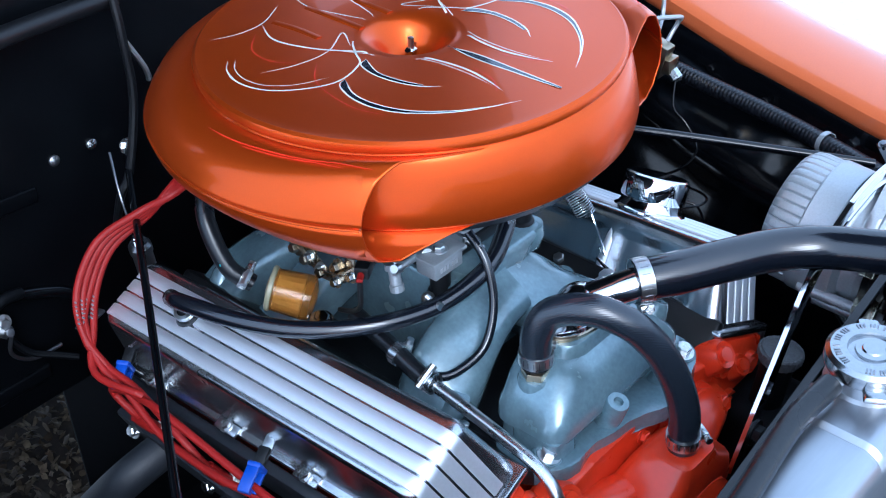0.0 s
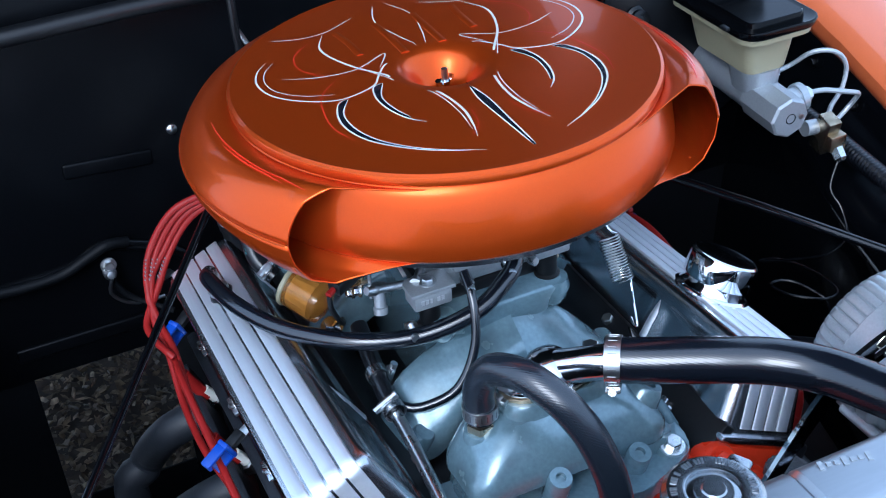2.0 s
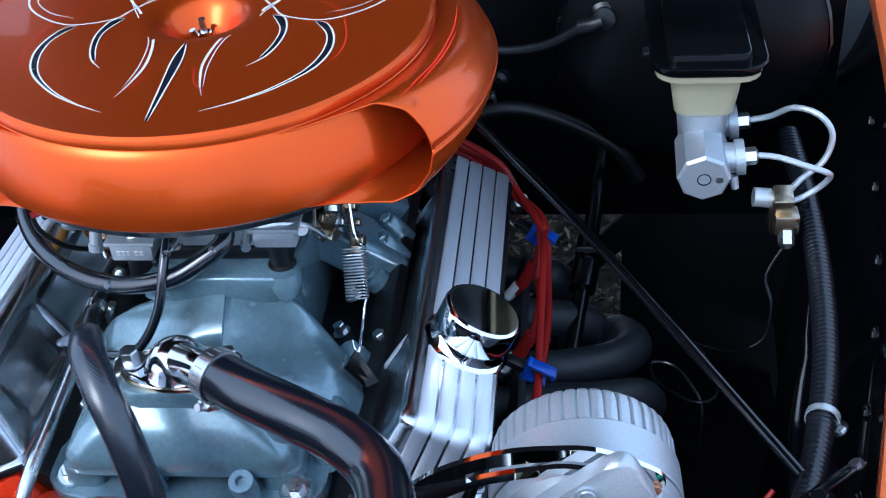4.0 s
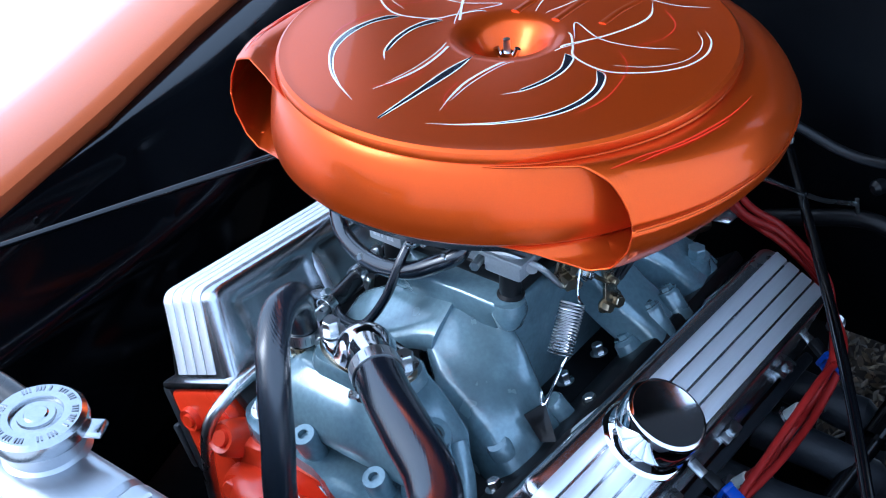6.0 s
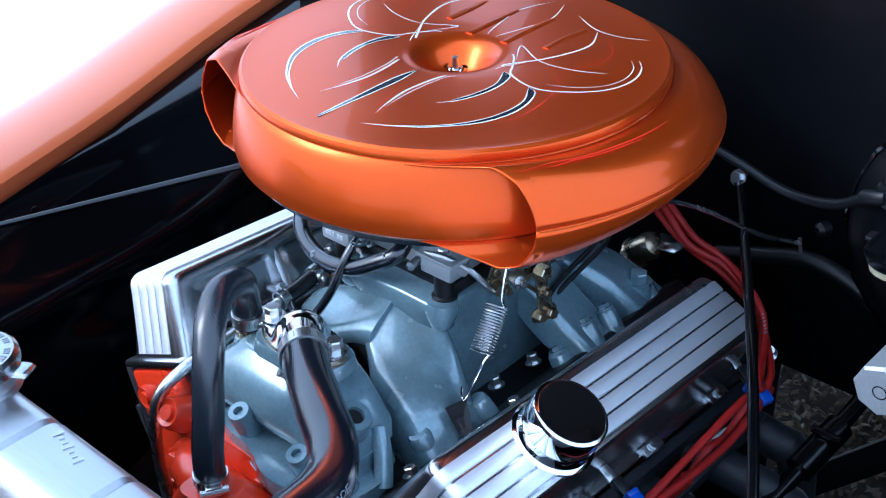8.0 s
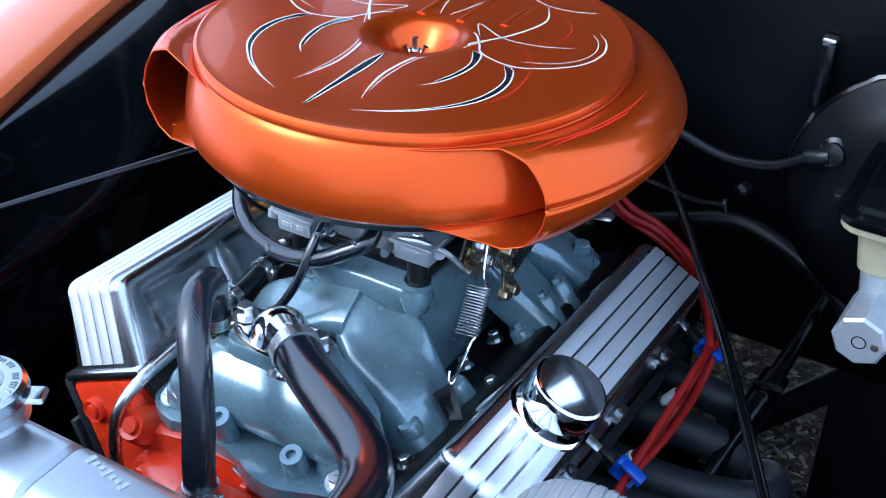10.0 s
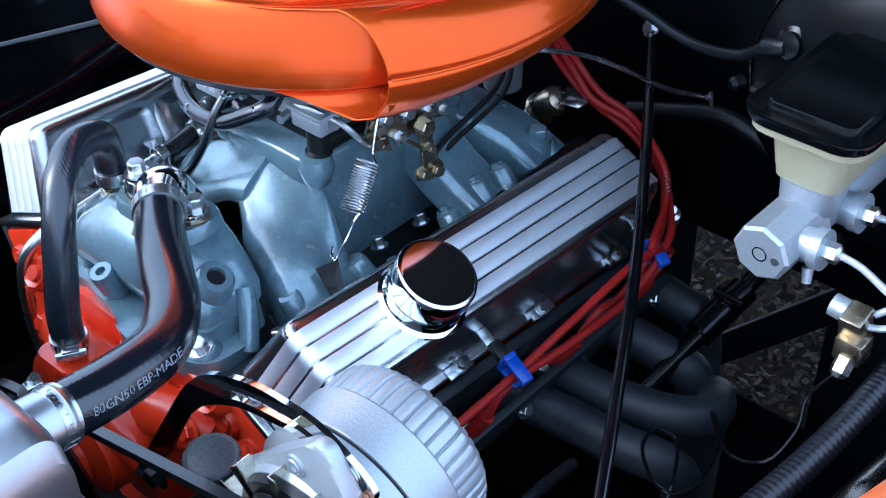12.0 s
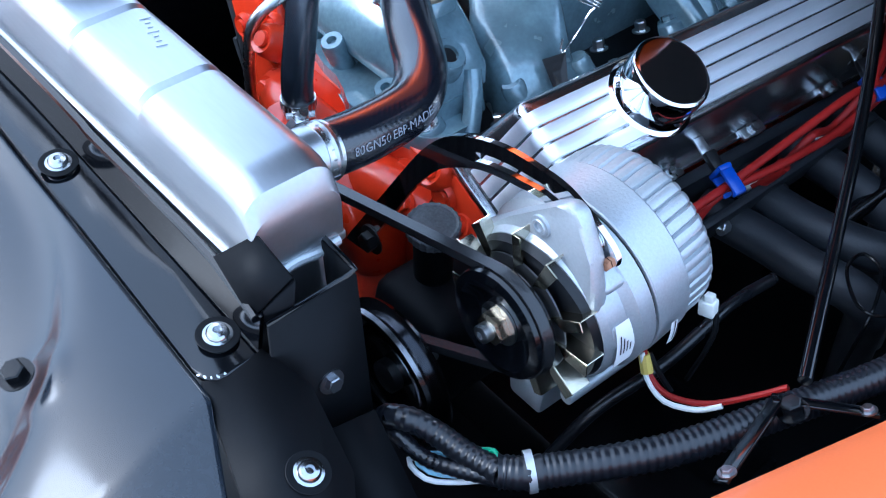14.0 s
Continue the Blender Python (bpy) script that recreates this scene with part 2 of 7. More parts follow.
def rbox(m, sx, sy, sz, bevel=0.002, seg=2, taper=1.0, bm=None):
    """A bevelled box centred on the frame m; taper shrinks its top."""
    b = bmesh.new()
    bmesh.ops.create_cube(b, size=1)
    for v in b.verts:
        k = taper if v.co.z > 0 else 1.0
        v.co = V(v.co.x * sx * k, v.co.y * sy * k, v.co.z * sz)
    if bevel:
        bmesh.ops.bevel(b, geom=b.edges[:], offset=bevel, segments=seg, profile=0.5, affect="EDGES")
    b.transform(m)
    if bm is None:
        return b
    me = bpy.data.meshes.new("tmp")
    b.to_mesh(me)
    b.free()
    bm.from_mesh(me)
    bpy.data.meshes.remove(me)
    return bm


def prism(outline, m, depth, bevel=0.0, bm=None, seg=2):
    """A flat outline in the frame's xy plane, given depth along its z."""
    b = bmesh.new()
    lo = [b.verts.new(V(x, y, -depth / 2)) for x, y in outline]
    hi = [b.verts.new(V(x, y, depth / 2)) for x, y in outline]
    b.faces.new(lo[::-1])
    b.faces.new(hi)
    n = len(outline)
    for k in range(n):
        b.faces.new((lo[k], lo[(k + 1) % n], hi[(k + 1) % n], hi[k]))
    if bevel:
        bmesh.ops.bevel(b, geom=b.edges[:], offset=bevel, segments=seg, profile=0.5, affect="EDGES", clamp_overlap=True)
    b.transform(m)
    if bm is None:
        return b
    me = bpy.data.meshes.new("tmp")
    b.to_mesh(me)
    b.free()
    bm.from_mesh(me)
    bpy.data.meshes.remove(me)
    return bm


def bolt(at, axis, r=0.006, h=0.005, washer=True, m=None, bm=None):
    """A hexagon head with a chamfer and a washer under it."""
    f = axis_frame(at, axis)
    b = bm or bmesh.new()
    if washer:
        lathe([(0, 0), (r * 1.5, 0), (r * 1.5, 0.0012), (0, 0.0012)], f, 20, b)
    lathe([(0, 0.001), (r, 0.001), (r, h), (r * 0.86, h + 0.001), (0, h + 0.0012)], f, 6, b)
    return b


def clamp_band(at, axis, r, parent, w=0.012, spin=0.0, name="hose_clamp"):
    """A worm-drive hose clamp: slotted band and screw housing."""
    f = axis_frame(at, axis) @ Matrix.Rotation(radians(spin), 4, "Z")
    b = lathe([(r, -w / 2), (r + 0.0012, -w / 2), (r + 0.0012, w / 2), (r, w / 2), (r, -w / 2)], f, 40)
    c = part(name, b, M_STEEL, parent, "bright steel worm-drive clamp")
    for k in range(18):
        a = radians(25 + k * 18.5)
        part("band_slot", rbox(f @ Matrix.Translation((math.cos(a) * (r + 0.001), math.sin(a) * (r + 0.001), 0)) @ Matrix.Rotation(a, 4, "Z"), 0.001, max(0.0008, r * 0.05), w * 0.55, 0), M_STAMP, c)
    s = rbox(f @ Matrix.Translation((r + 0.004, 0, 0)), 0.006, 0.014, w * 0.95, 0.001)
    lathe([(0, -0.012), (0.0035, -0.012), (0.0035, 0.012), (0, 0.012)], f @ Matrix.Translation((r + 0.005, 0, 0)) @ Matrix.Rotation(radians(90), 4, "X"), 8, s)
    part("clamp_screw", s, M_STEEL, c)
    return c


# ---------- ground and car body ----------
bm = bmesh.new()
bmesh.ops.create_grid(bm, x_segments=90, y_segments=90, size=60)
for v in bm.verts:
    v.co.z = 0.02 * noise.noise(v.co * 0.5) - 0.01
tagged(link("ground", bm, M_CONCRETE), "pale sunlit gravel ground around the car", "ground", kind="structure")

bm = bmesh.new()
rnd = random.Random(5)
for k in range(15000):
    c = V(rnd.uniform(-0.85, 0.75), rnd.uniform(0.35, 1.7), 0.02 + rnd.random() * 0.05)
    m = Matrix.Translation(c) @ Euler((rnd.uniform(-0.6, 0.6), rnd.uniform(-0.6, 0.6), rnd.uniform(0, 6.3))).to_matrix().to_4x4()
    a, b = rnd.uniform(0.005, 0.016), rnd.uniform(0.0015, 0.006)
    q = [bm.verts.new(m @ V(*p)) for p in ((-a, 0, 0), (-a * 0.3, b, 0.004), (a * 0.5, b * 0.8, 0.002), (a, 0, 0.006), (a * 0.4, -b, 0.0), (-a * 0.4, -b, 0.003))]
    bm.faces.new(q)
tagged(link("leaf_litter", bm, M_LEAF, 80), "dry brown leaves and bark littering the ground under the car", "leaf litter", kind="stuff")
# The shade under the car is put into the soil's dark colour.
bm = rbox(Matrix.Translation((0, 0.7, 0.008)), 1.9, 2.4, 0.03, 0.006)
tagged(link("soil_bed", bm, M_SOIL), "soil under the engine bay, darkened for the car's shade", "soil", kind="structure")

FIRE_Y = 0.325
car = thing("car_body", (0, 0, 0.0), "black engine bay of an orange classic car", "car")
# firewall with swaged panels
bm = rbox(Matrix.Translation((0, FIRE_Y + 0.02, 0.82)), 1.16, 0.04, 0.52, 0.004)
fire = part("firewall", bm, M_FIREWALL, car, "satin black painted firewall")
for x, z, w, ang in ((-0.2615, 0.810, 0.096, 5), (-0.33, 0.60, 0.16, 0)):
    bm = rbox(Matrix.Translation((x, FIRE_Y - 0.001, z)) @ Matrix.Rotation(radians(ang), 4, "Y"), w, 0.006, 0.018, 0.0028, 3)
    part("swage", bm, M_FIREWALL, fire)
for x, z in ((-0.1870, 0.8315), (-0.1430, 0.8305), (0.119, 0.783)):
    part("screw", lathe([(0, 0), (0.006, 0), (0.006, 0.002), (0.003, 0.004), (0, 0.0045)], axis_frame((x, FIRE_Y, z), (0, -1, 0)), 16), M_STEEL, fire, "bright screw head")
bm = tube([(-0.42, FIRE_Y, 0.690), (-0.3713, FIRE_Y, 0.6917), (-0.3252, FIRE_Y, 0.6948), (-0.3008, FIRE_Y, 0.7070), (-0.2756, FIRE_Y, 0.7099), (-0.2185, FIRE_Y, 0.6855), (-0.19, FIRE_Y, 0.655)], 0.008, 12)
part("pressed_ridge", bm, M_SATIN, fire)
# cowl ledge above the firewall
bm = rbox(Matrix.Translation((0, FIRE_Y + 0.14, 1.06)) @ Matrix.Rotation(radians(6), 4, "X"), 1.2, 0.3, 0.04, 0.01, 3)
part("cowl", bm, M_BLACK, car, "gloss black cowl ledge over the firewall")
# upright bracket peg on the firewall
bm = rbox(Matrix.Translation((0.279, FIRE_Y - 0.012, 0.905)), 0.016, 0.016, 0.07, 0.003)
peg = part("bracket_peg", bm, M_SATIN, car)
part("cap", rbox(Matrix.Translation((0.279, FIRE_Y - 0.012, 0.942)), 0.015, 0.014, 0.008, 0.003), M_STEEL, peg, "bare metal tip")


def lip(y):
    """Distance from the middle and height of a fender's inner edge."""
    k = (-0.95, -0.6, -0.4, -0.2, 0.0, 0.2, 0.4, 0.9)
    return (float(np.interp(y, k, (0.30, 0.415, 0.474, 0.526, 0.576, 0.602, 0.61, 0.61))),
            float(np.interp(y, k, (0.70, 0.735, 0.747, 0.751, 0.760, 0.80, 0.84, 0.90))))


def fender(s, name):
    """Outer wing: a crowned skin with a turned-down inner lip, and the inner panel below it."""
    bm = bmesh.new()
    rows = []
    for i in range(25):
        y = -0.95 + i * 0.075
        x0, z0 = lip(y)
        row = []
        for dx, dz in ((0.004, -0.03), (0.0, -0.012), (0.002, 0.0), (0.012, 0.008), (0.05, 0.020), (0.085, 0.022), (0.115, 0.014), (0.145, -0.004), (0.175, -0.034), (0.21, -0.08), (0.245, -0.16), (0.27, -0.3), (0.27, -0.5)):
            row.append(bm.verts.new((s * (x0 + dx), y, z0 + dz)))
        rows.append(row)
    for a, b in zip(rows, rows[1:]):
        for k in range(len(a) - 1):
            bm.faces.new((a[k], a[k + 1], b[k + 1], b[k]))
    f = part(name, bm, M_FENDER, car, "glossy orange painted fender")
    f.modifiers.new("thick", "SOLIDIFY").thickness = 0.003
    # black inner panel, bulging over the wheel
    bm = bmesh.new()
    rows = []
    for i in range(61):
        y = -0.7 + i * 0.0175
        x0, z0 = lip(y)
        x0, z0 = x0 + 0.005, z0 - 0.022
        arch = math.exp(-((y + 0.05) / 0.26) ** 2)
        row = []
        for k in range(57):
            q = (k / 56) ** 1.5
            x = x0 - 0.012 * min(1, q * 6) - 0.055 * arch * math.sin(math.pi * min(1, max(0, q - 0.08) * 1.2)) - 0.05 * q - 0.016 * math.exp(-((q - 0.24) / 0.07) ** 2)
            if s < 0:
                rise = min(1.0, max(0.0, (q - 0.004) / 0.24))
                x -= 0.105 * math.exp(-((y - 0.24) / 0.27) ** 2) * math.sqrt(rise * (2 - rise)) * max(0.0, 1 - 1.1 * q)
            row.append(bm.verts.new((s * x, y, z0 - 0.42 * q)))
        rows.append(row)
    for a, b in zip(rows, rows[1:]):
        for k in range(len(a) - 1):
            bm.faces.new((a[k], a[k + 1], b[k + 1], b[k]))
    p = part("inner_fender", bm, M_BLACK, car, "gloss black inner fender panel", 60)
    p.modifiers.new("thick", "SOLIDIFY").thickness = 0.003
    for y in (-0.42, -0.33, -0.24, -0.15, -0.06, 0.03, 0.12, 0.21):
        x0, z0 = lip(y)
        x0, z0 = x0 - 0.009, z0 - 0.045
        part("fender_bolt", bolt((s * x0, y, z0), (-s, 0, 0.1), 0.005, 0.004), M_SATIN, p)


fender(1, "fender")
fender(-1, "fender")
# frame rails and cross member, deep in the bay
for s in (-1, 1):
    part("frame_rail", rbox(Matrix.Translation((s * 0.36, -0.2, 0.25)), 0.07, 1.0, 0.1, 0.01), M_PLATE, car)
# added black sheet that stands in for the dark of the lower bay
part("dark_bay_sheet", rbox(Matrix.Translation((0, -0.18, 0.30)), 1.1, 1.02, 0.006, 0.001), M_PLATE, car)
# toe board under the firewall, with the openings that the ground shows through
for x0, x1, z0, z1 in ((-0.62, -0.40, 0.0, 0.60), (-0.24, 0.19, 0.0, 0.60), (0.355, 0.62, 0.0, 0.60), (-0.40, -0.24, 0.0, 0.36), (0.19, 0.355, 0.0, 0.35)):
    part("toe_board", rbox(Matrix.Translation(((x0 + x1) / 2, FIRE_Y + 0.008, (z0 + z1) / 2)), x1 - x0, 0.004, z1 - z0, 0.001), M_PLATE, car)
part("toe_bar", rbox(Matrix.Translation((0.285, FIRE_Y + 0.006, 0.455)) @ Matrix.Rotation(radians(42), 4, "Y"), 0.035, 0.01, 0.3, 0.003), M_PLATE, car)
part("cross_member", rbox(Matrix.Translation((0, -0.12, 0.33)), 0.74, 0.16, 0.1, 0.01), M_SATIN, car)

# unseen floor, added to keep daylight off the leaf litter
part("unseen_floor_pan", rbox(Matrix.Translation((0, 1.35, 0.62)), 1.5, 2.0, 0.02, 0.004), M_PLATE, car)
# unseen cabin front closed off behind the cowl, added to shape the lid's reflections
part("windscreen", rbox(Matrix.Translation((0, 0.795, 1.225)) @ Matrix.Rotation(radians(-48), 4, "X"), 0.98, 0.46, 0.008, 0.003), M_TINT, car, "unseen dark glossy windscreen, added for reflections")
for x in (-0.545, 0.545):
    # added black plate, keeps side sky out of the breather lid's reflection
    part("reflection_block", rbox(Matrix.Translation((x, 0.50, 1.20)), 0.17, 0.012, 0.36, 0.004), M_PLATE, car, "added black panel that blocks reflected sky")
    part("pillar", tube([(x, 0.62, 1.04), (x, 0.80, 1.225), (x * 0.97, 0.97, 1.40)], 0.045, 14), M_FENDER, car, "unseen orange painted windscreen pillar, added")
part("roof", rbox(Matrix.Translation((0, 1.65, 1.405)), 1.18, 1.4, 0.04, 0.018, 3), M_FENDER, car, "unseen glossy orange painted roof, added")
part("unseen_cabin_wall", rbox(Matrix.Translation((0, 2.33, 0.95)), 1.18, 0.04, 0.9, 0.01), M_PLATE, car)
# raised hood behind the engine
hood = thing("hood", (0, 0.57, 1.31), "raised orange hood with a black underside", "hood")
hm = Matrix.Translation((0, 0.57, 1.31)) @ Matrix.Rotation(radians(122), 4, "X")
part("hood_skin", rbox(hm @ Matrix.Translation((0, 0.72, -0.018)), 1.34, 1.46, 0.006, 0.002), M_FENDER, hood, "glossy orange painted skin")
part("hood_panel", rbox(hm @ Matrix.Translation((0, 0.72, 0)), 1.32, 1.44, 0.03, 0.01, 3), M_PAD, hood, "black insulated underside")
for x in (-0.45, 0, 0.45):
    part("hood_brace", rbox(hm @ Matrix.Translation((x, 0.72, 0.025)), 0.06, 1.3, 0.025, 0.008), M_PAD, hood)
for s in (-1, 1):
    part("hood_hinge", tube([(s * 0.56, 0.44, 1.06), (s * 0.565, 0.46, 1.16), (s * 0.56, 0.565, 1.32)], 0.012, 10), M_SATIN, hood)

# ---------- radiator support ----------
sup = thing("radiator_support", (0.05, -0.54, 0.3), "gloss black radiator support panel with bright bolts", "car panel")


def rail_front(x):
    return -0.546 - 0.060 * max(x, -0.03)


def rail_rear(x):
    return -0.5172 - 0.027 * max(x, -0.03)


top = [(x / 100, rail_rear(x / 100)) for x in range(-32, 27, 4)] + [(0.2675, -0.5245), (0.2695, -0.5480), (0.2670, -0.5560), (0.2600, -0.5612)]
bm = prism(top + [(x / 100, rail_front(x / 100)) for x in range(25, -33, -4)], Matrix.Translation((0, 0, 0.7945)), 0.006, 0.0028, seg=4)
part("top_rail", bm, M_BLACK, sup, "gloss black flanged rail", 40)
bm = tube([(-0.34, -0.5125, 0.826), (0.0, -0.5128, 0.826), (0.0589, -0.5152, 0.826), (0.1461, -0.5150, 0.826), (0.2104, -0.5160, 0.825), (0.2643, -0.5222, 0.823)], 0.0032, 8, 0.02)
part("edge_lip", bm, M_BLACK, sup)
bm = bmesh.new()
strip = [(x / 100, rail_rear(x / 100) - 0.0005) for x in range(-32, 27, 4)] + [(0.2665, -0.5250)]
flange = [[bm.verts.new((x, y + dy + 0.004 * (dz > 0.01), 0.800 + dz)) for dy, dz in ((0, 0), (0, 0.025), (0.003, 0.025), (0.003, 0))] for x, y in strip]
for a, b in zip(flange, flange[1:]):
    for k in range(4):
        bm.faces.new((a[k], b[k], b[(k + 1) % 4], a[(k + 1) % 4]))
part("rear_flange", bm, M_BLACK, sup)
# sloping front panel with a pressed dish
bm = bmesh.new()
nx, ny = 170, 110
grid = []
for j in range(ny + 1):
    row = []
    for i in range(nx + 1):
        x = -0.62 + 1.02 * i / nx
        q = j / ny
        y = rail_front(x) - 0.001 - 0.36 * q
        z = 0.796 - 0.02 * q - 0.30 * q * q
        over = max(0.0, x - 0.275)
        z -= over * 0.38
        y -= over * 0.42
        d = (abs(x + 0.005) / 0.215) ** 2.2 + (abs(q - 0.46) / 0.455) ** 2.2
        z -= 0.016 / (1 + d ** 14) + 0.010 / (1 + d ** 1.5)
        z += 0.0035 / (1 + (math.hypot(x - 0.172, (q - 0.20) * 0.36) / 0.021) ** 8)
        row.append(bm.verts.new((x + 0.03 * q, y, z)))
    grid.append(row)
for a, b in zip(grid, grid[1:]):
    for k in range(nx):
        bm.faces.new((a[k], a[k + 1], b[k + 1], b[k]))
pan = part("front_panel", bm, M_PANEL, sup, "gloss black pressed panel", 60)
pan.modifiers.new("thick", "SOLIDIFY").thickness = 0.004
bm = bmesh.new()
q = [bm.verts.new(p) for p in ((0.266, -0.522, 0.7985), (0.2695, -0.5480, 0.7965), (0.262, -0.5615, 0.795), (0.335, -0.583, 0.777), (0.400, -0.612, 0.752), (0.43, -0.575, 0.735), (0.350, -0.520, 0.765), (0.300, -0.512, 0.79))]
bm.faces.new(q)
sf = part("side_flange", bm, M_PLATE, sup)
sf.modifiers.new("thick", "SOLIDIFY").thickness = 0.005
for x, y, z in ((0.043, -0.535, 0.8015), (0.2425, -0.537, 0.8015), (-0.155, -0.533, 0.8015), (0.3395, -0.5433, 0.7745)):
    ax = (0.1, 0.0, 1.0) if x < 0.3 else (0.33, 0.05, 0.94)
    f = axis_frame((x, y, z), ax)
    b = lathe([(0.009, 0), (0.009, 0.0008), (0.0072, 0.0012), (0.0070, 0.0025), (0.0056, 0.0042), (0.0028, 0.0047), (0.0028, 0.0026), (0, 0.0026)], f, 24)
    part("button_bolt", b, M_CAP, sup, "bright button-head bolt")
    part("bolt_washer", lathe([(0.0135, 0.0002), (0.013, 0.0006), (0.0092, 0.0006)], f, 24), M_PLATE, sup)
part("pad_bolt", bolt((0.176, -0.637, 0.7795), (0.05, -0.25, 0.97), 0.0075, 0.007), M_SATIN, sup, "black hexagon bolt")
rnd = random.Random(12)
for k in range(5):
    a = radians(-70 + 17 * k)
    c = V(0.2565 + 0.0125 * math.cos(a), -0.5495 + 0.0125 * math.sin(a), 0.7995)
    chip = bmesh.new()
    n_ = rnd.randint(5, 7)
    chip.faces.new([chip.verts.new(c + V(math.cos(6.283 * q / n_) * 1.5, math.sin(6.283 * q / n_), -0.4 * math.cos(6.283 * q / n_ - a)) * rnd.uniform(0.0004, 0.0012) + V(math.cos(a), math.sin(a), 1.2) * 0.0008) for q in range(n_)])
    part("paint_chip", chip, M_CAST, sup, "bare metal where the paint has chipped")
# folded end bracket

def plate(corners, thick, material, parent, name, label=""):
    b = bmesh.new()
    b.faces.new([b.verts.new(c) for c in corners])
    o = part(name, b, material, parent, label)
    o.modifiers.new("thick", "SOLIDIFY").thickness = thick
    return o


plate([(0.270, -0.5195, 0.8195), (0.2705, -0.4570, 0.8245), (0.284, -0.4520, 0.60), (0.284, -0.530, 0.60)], 0.0025, M_PLATE, sup, "end_bracket", "folded satin black bracket plate")
part("bracket_rim", tube([(0.2695, -0.5195, 0.8200), (0.2700, -0.4835, 0.8212), (0.2705, -0.4590, 0.8250), (0.2680, -0.4570, 0.8275), (0.2430, -0.4580, 0.8322)], 0.0019, 8, 0.004), M_BLACK, sup)
plate([(0.2600, -0.5215, 0.8190), (0.2220, -0.5200, 0.8395), (0.2395, -0.5005, 0.8580), (0.2730, -0.5000, 0.8490)], 0.0025, M_PLATE, sup, "bracket_flap")
plate([(0.2600, -0.5215, 0.8190), (0.2730, -0.5000, 0.8490), (0.2560, -0.4960, 0.78), (0.2540, -0.5190, 0.77)], 0.0025, M_PLATE, sup, "bracket_flap")
plate([(0.2700, -0.4568, 0.8265), (0.2430, -0.4580, 0.8315), (0.2450, -0.4500, 0.62), (0.284, -0.4510, 0.62)], 0.0025, M_PLATE, sup, "bracket_flap")
plate([(0.300, -0.505, 0.740), (0.302, -0.470, 0.735), (0.40, -0.475, 0.640), (0.39, -0.535, 0.640), (0.345, -0.515, 0.69)], 0.003, M_PLATE, sup, "lower_plate")
part("plate_hole", lathe([(0.0075, 0), (0, 0.0004)], axis_frame((0.3245, -0.4915, 0.7135), (0.65, 0.1, 0.75)), 16), M_PAD, sup)
# added black filler for the dark beside the support
part("dark_filler", rbox(Matrix.Translation((0.42, -0.50, 0.50)) @ Matrix.Rotation(radians(12), 4, "Z"), 0.27, 0.006, 0.36, 0.002), M_SATIN, sup)
part("bracket_screw", bolt((0.2775, -0.4835, 0.750), (1, 0, 0.1), 0.006, 0.005), M_STAMP, sup)

# ---------- radiator ----------
rad = thing("radiator", (0.0, -0.475, 0.42), "brushed aluminium radiator with a ribbed top tank", "radiator")


def tank_section(x, drop):
    """Rounded rectangle of the tank in y and z at a place along it."""
    y0, y1, z0, z1 = -0.506, -0.442, 0.826, 0.8865 - drop
    r = 0.017
    pts = [(y0, z0), (y1, z0)]
    for k in range(7):
        a = radians(0 + 15 * k)
        pts.append((y1 - r + r * math.cos(a), z1 - r + r * math.sin(a)))
    for k in range(7):
        a = radians(90 + 15 * k)
        pts.append((y0 + r + r * math.cos(a), z1 - r + r * math.sin(a)))
    return pts


bm = bmesh.new()
xs = []
for x, d in ((-0.31, 0.02), (-0.306, 0.006), (-0.297, 0.001), (-0.285, 0), (-0.104, 0), (-0.100, 0.0035), (-0.096, 0), (-0.062, 0), (0.026, 0), (0.030, 0.0035), (0.034, 0), (0.115, 0), (0.119, 0.0035), (0.123, 0.0), (0.212, 0), (0.224, 0.001), (0.234, 0.006), (0.2405, 0.02)):
    xs.append([bm.verts.new((x, y, z)) for y, z in tank_section(x, d)])
for a, b in zip(xs, xs[1:]):
    n = len(a)
    for k in range(n):
        bm.faces.new((a[k], a[(k + 1) % n], b[(k + 1) % n], b[k]))
bm.faces.new(xs[0])
bm.faces.new(xs[-1][::-1])
tank = part("top_tank", bm, M_BRUSHED, rad, "brushed aluminium tank with pressed ribs", 28)
bm = rbox(Matrix.Translation((-0.037, -0.474, 0.822)), 0.554, 0.070, 0.008, 0.002)
part("tank_seam", bm, M_BRUSHED, tank)
part("weld_bead", tube([(0.2405, -0.446, 0.822), (0.2415, -0.462, 0.8215), (0.2405, -0.478, 0.8225), (0.2415, -0.494, 0.8215), (0.2395, -0.505, 0.822)], 0.0036, 10, 0.004), M_CAST, tank, "rough weld bead")
bm = rbox(Matrix.Translation((-0.037, -0.474, 0.63)), 0.53, 0.05, 0.385, 0.002)
core = part("core", bm, M_FINS, rad, "dark finned core")
for s in (-0.308, 0.232):
    part("side_channel", rbox(Matrix.Translation((s, -0.474, 0.64)), 0.014, 0.06, 0.38, 0.003), M_BRUSHED, rad)
for k in range(45):
    part("fin_tube", rbox(Matrix.Translation((-0.297 + k * 0.0118, -0.449, 0.635)), 0.003, 0.004, 0.37, 0), M_FINS, core)
# outlet, filler neck, cap
f = axis_frame((0.1885, -0.452, 0.848), (-0.03, 1, -0.15))
part("hose_outlet", lathe([(0.0195, 0), (0.0195, 0.03), (0.0205, 0.033), (0.0195, 0.036), (0.017, 0.036)], f, 28), M_BRUSHED, rad)
f = axis_frame((-0.0405, -0.4625, 0.8865), (0.0, 0.0, 1))
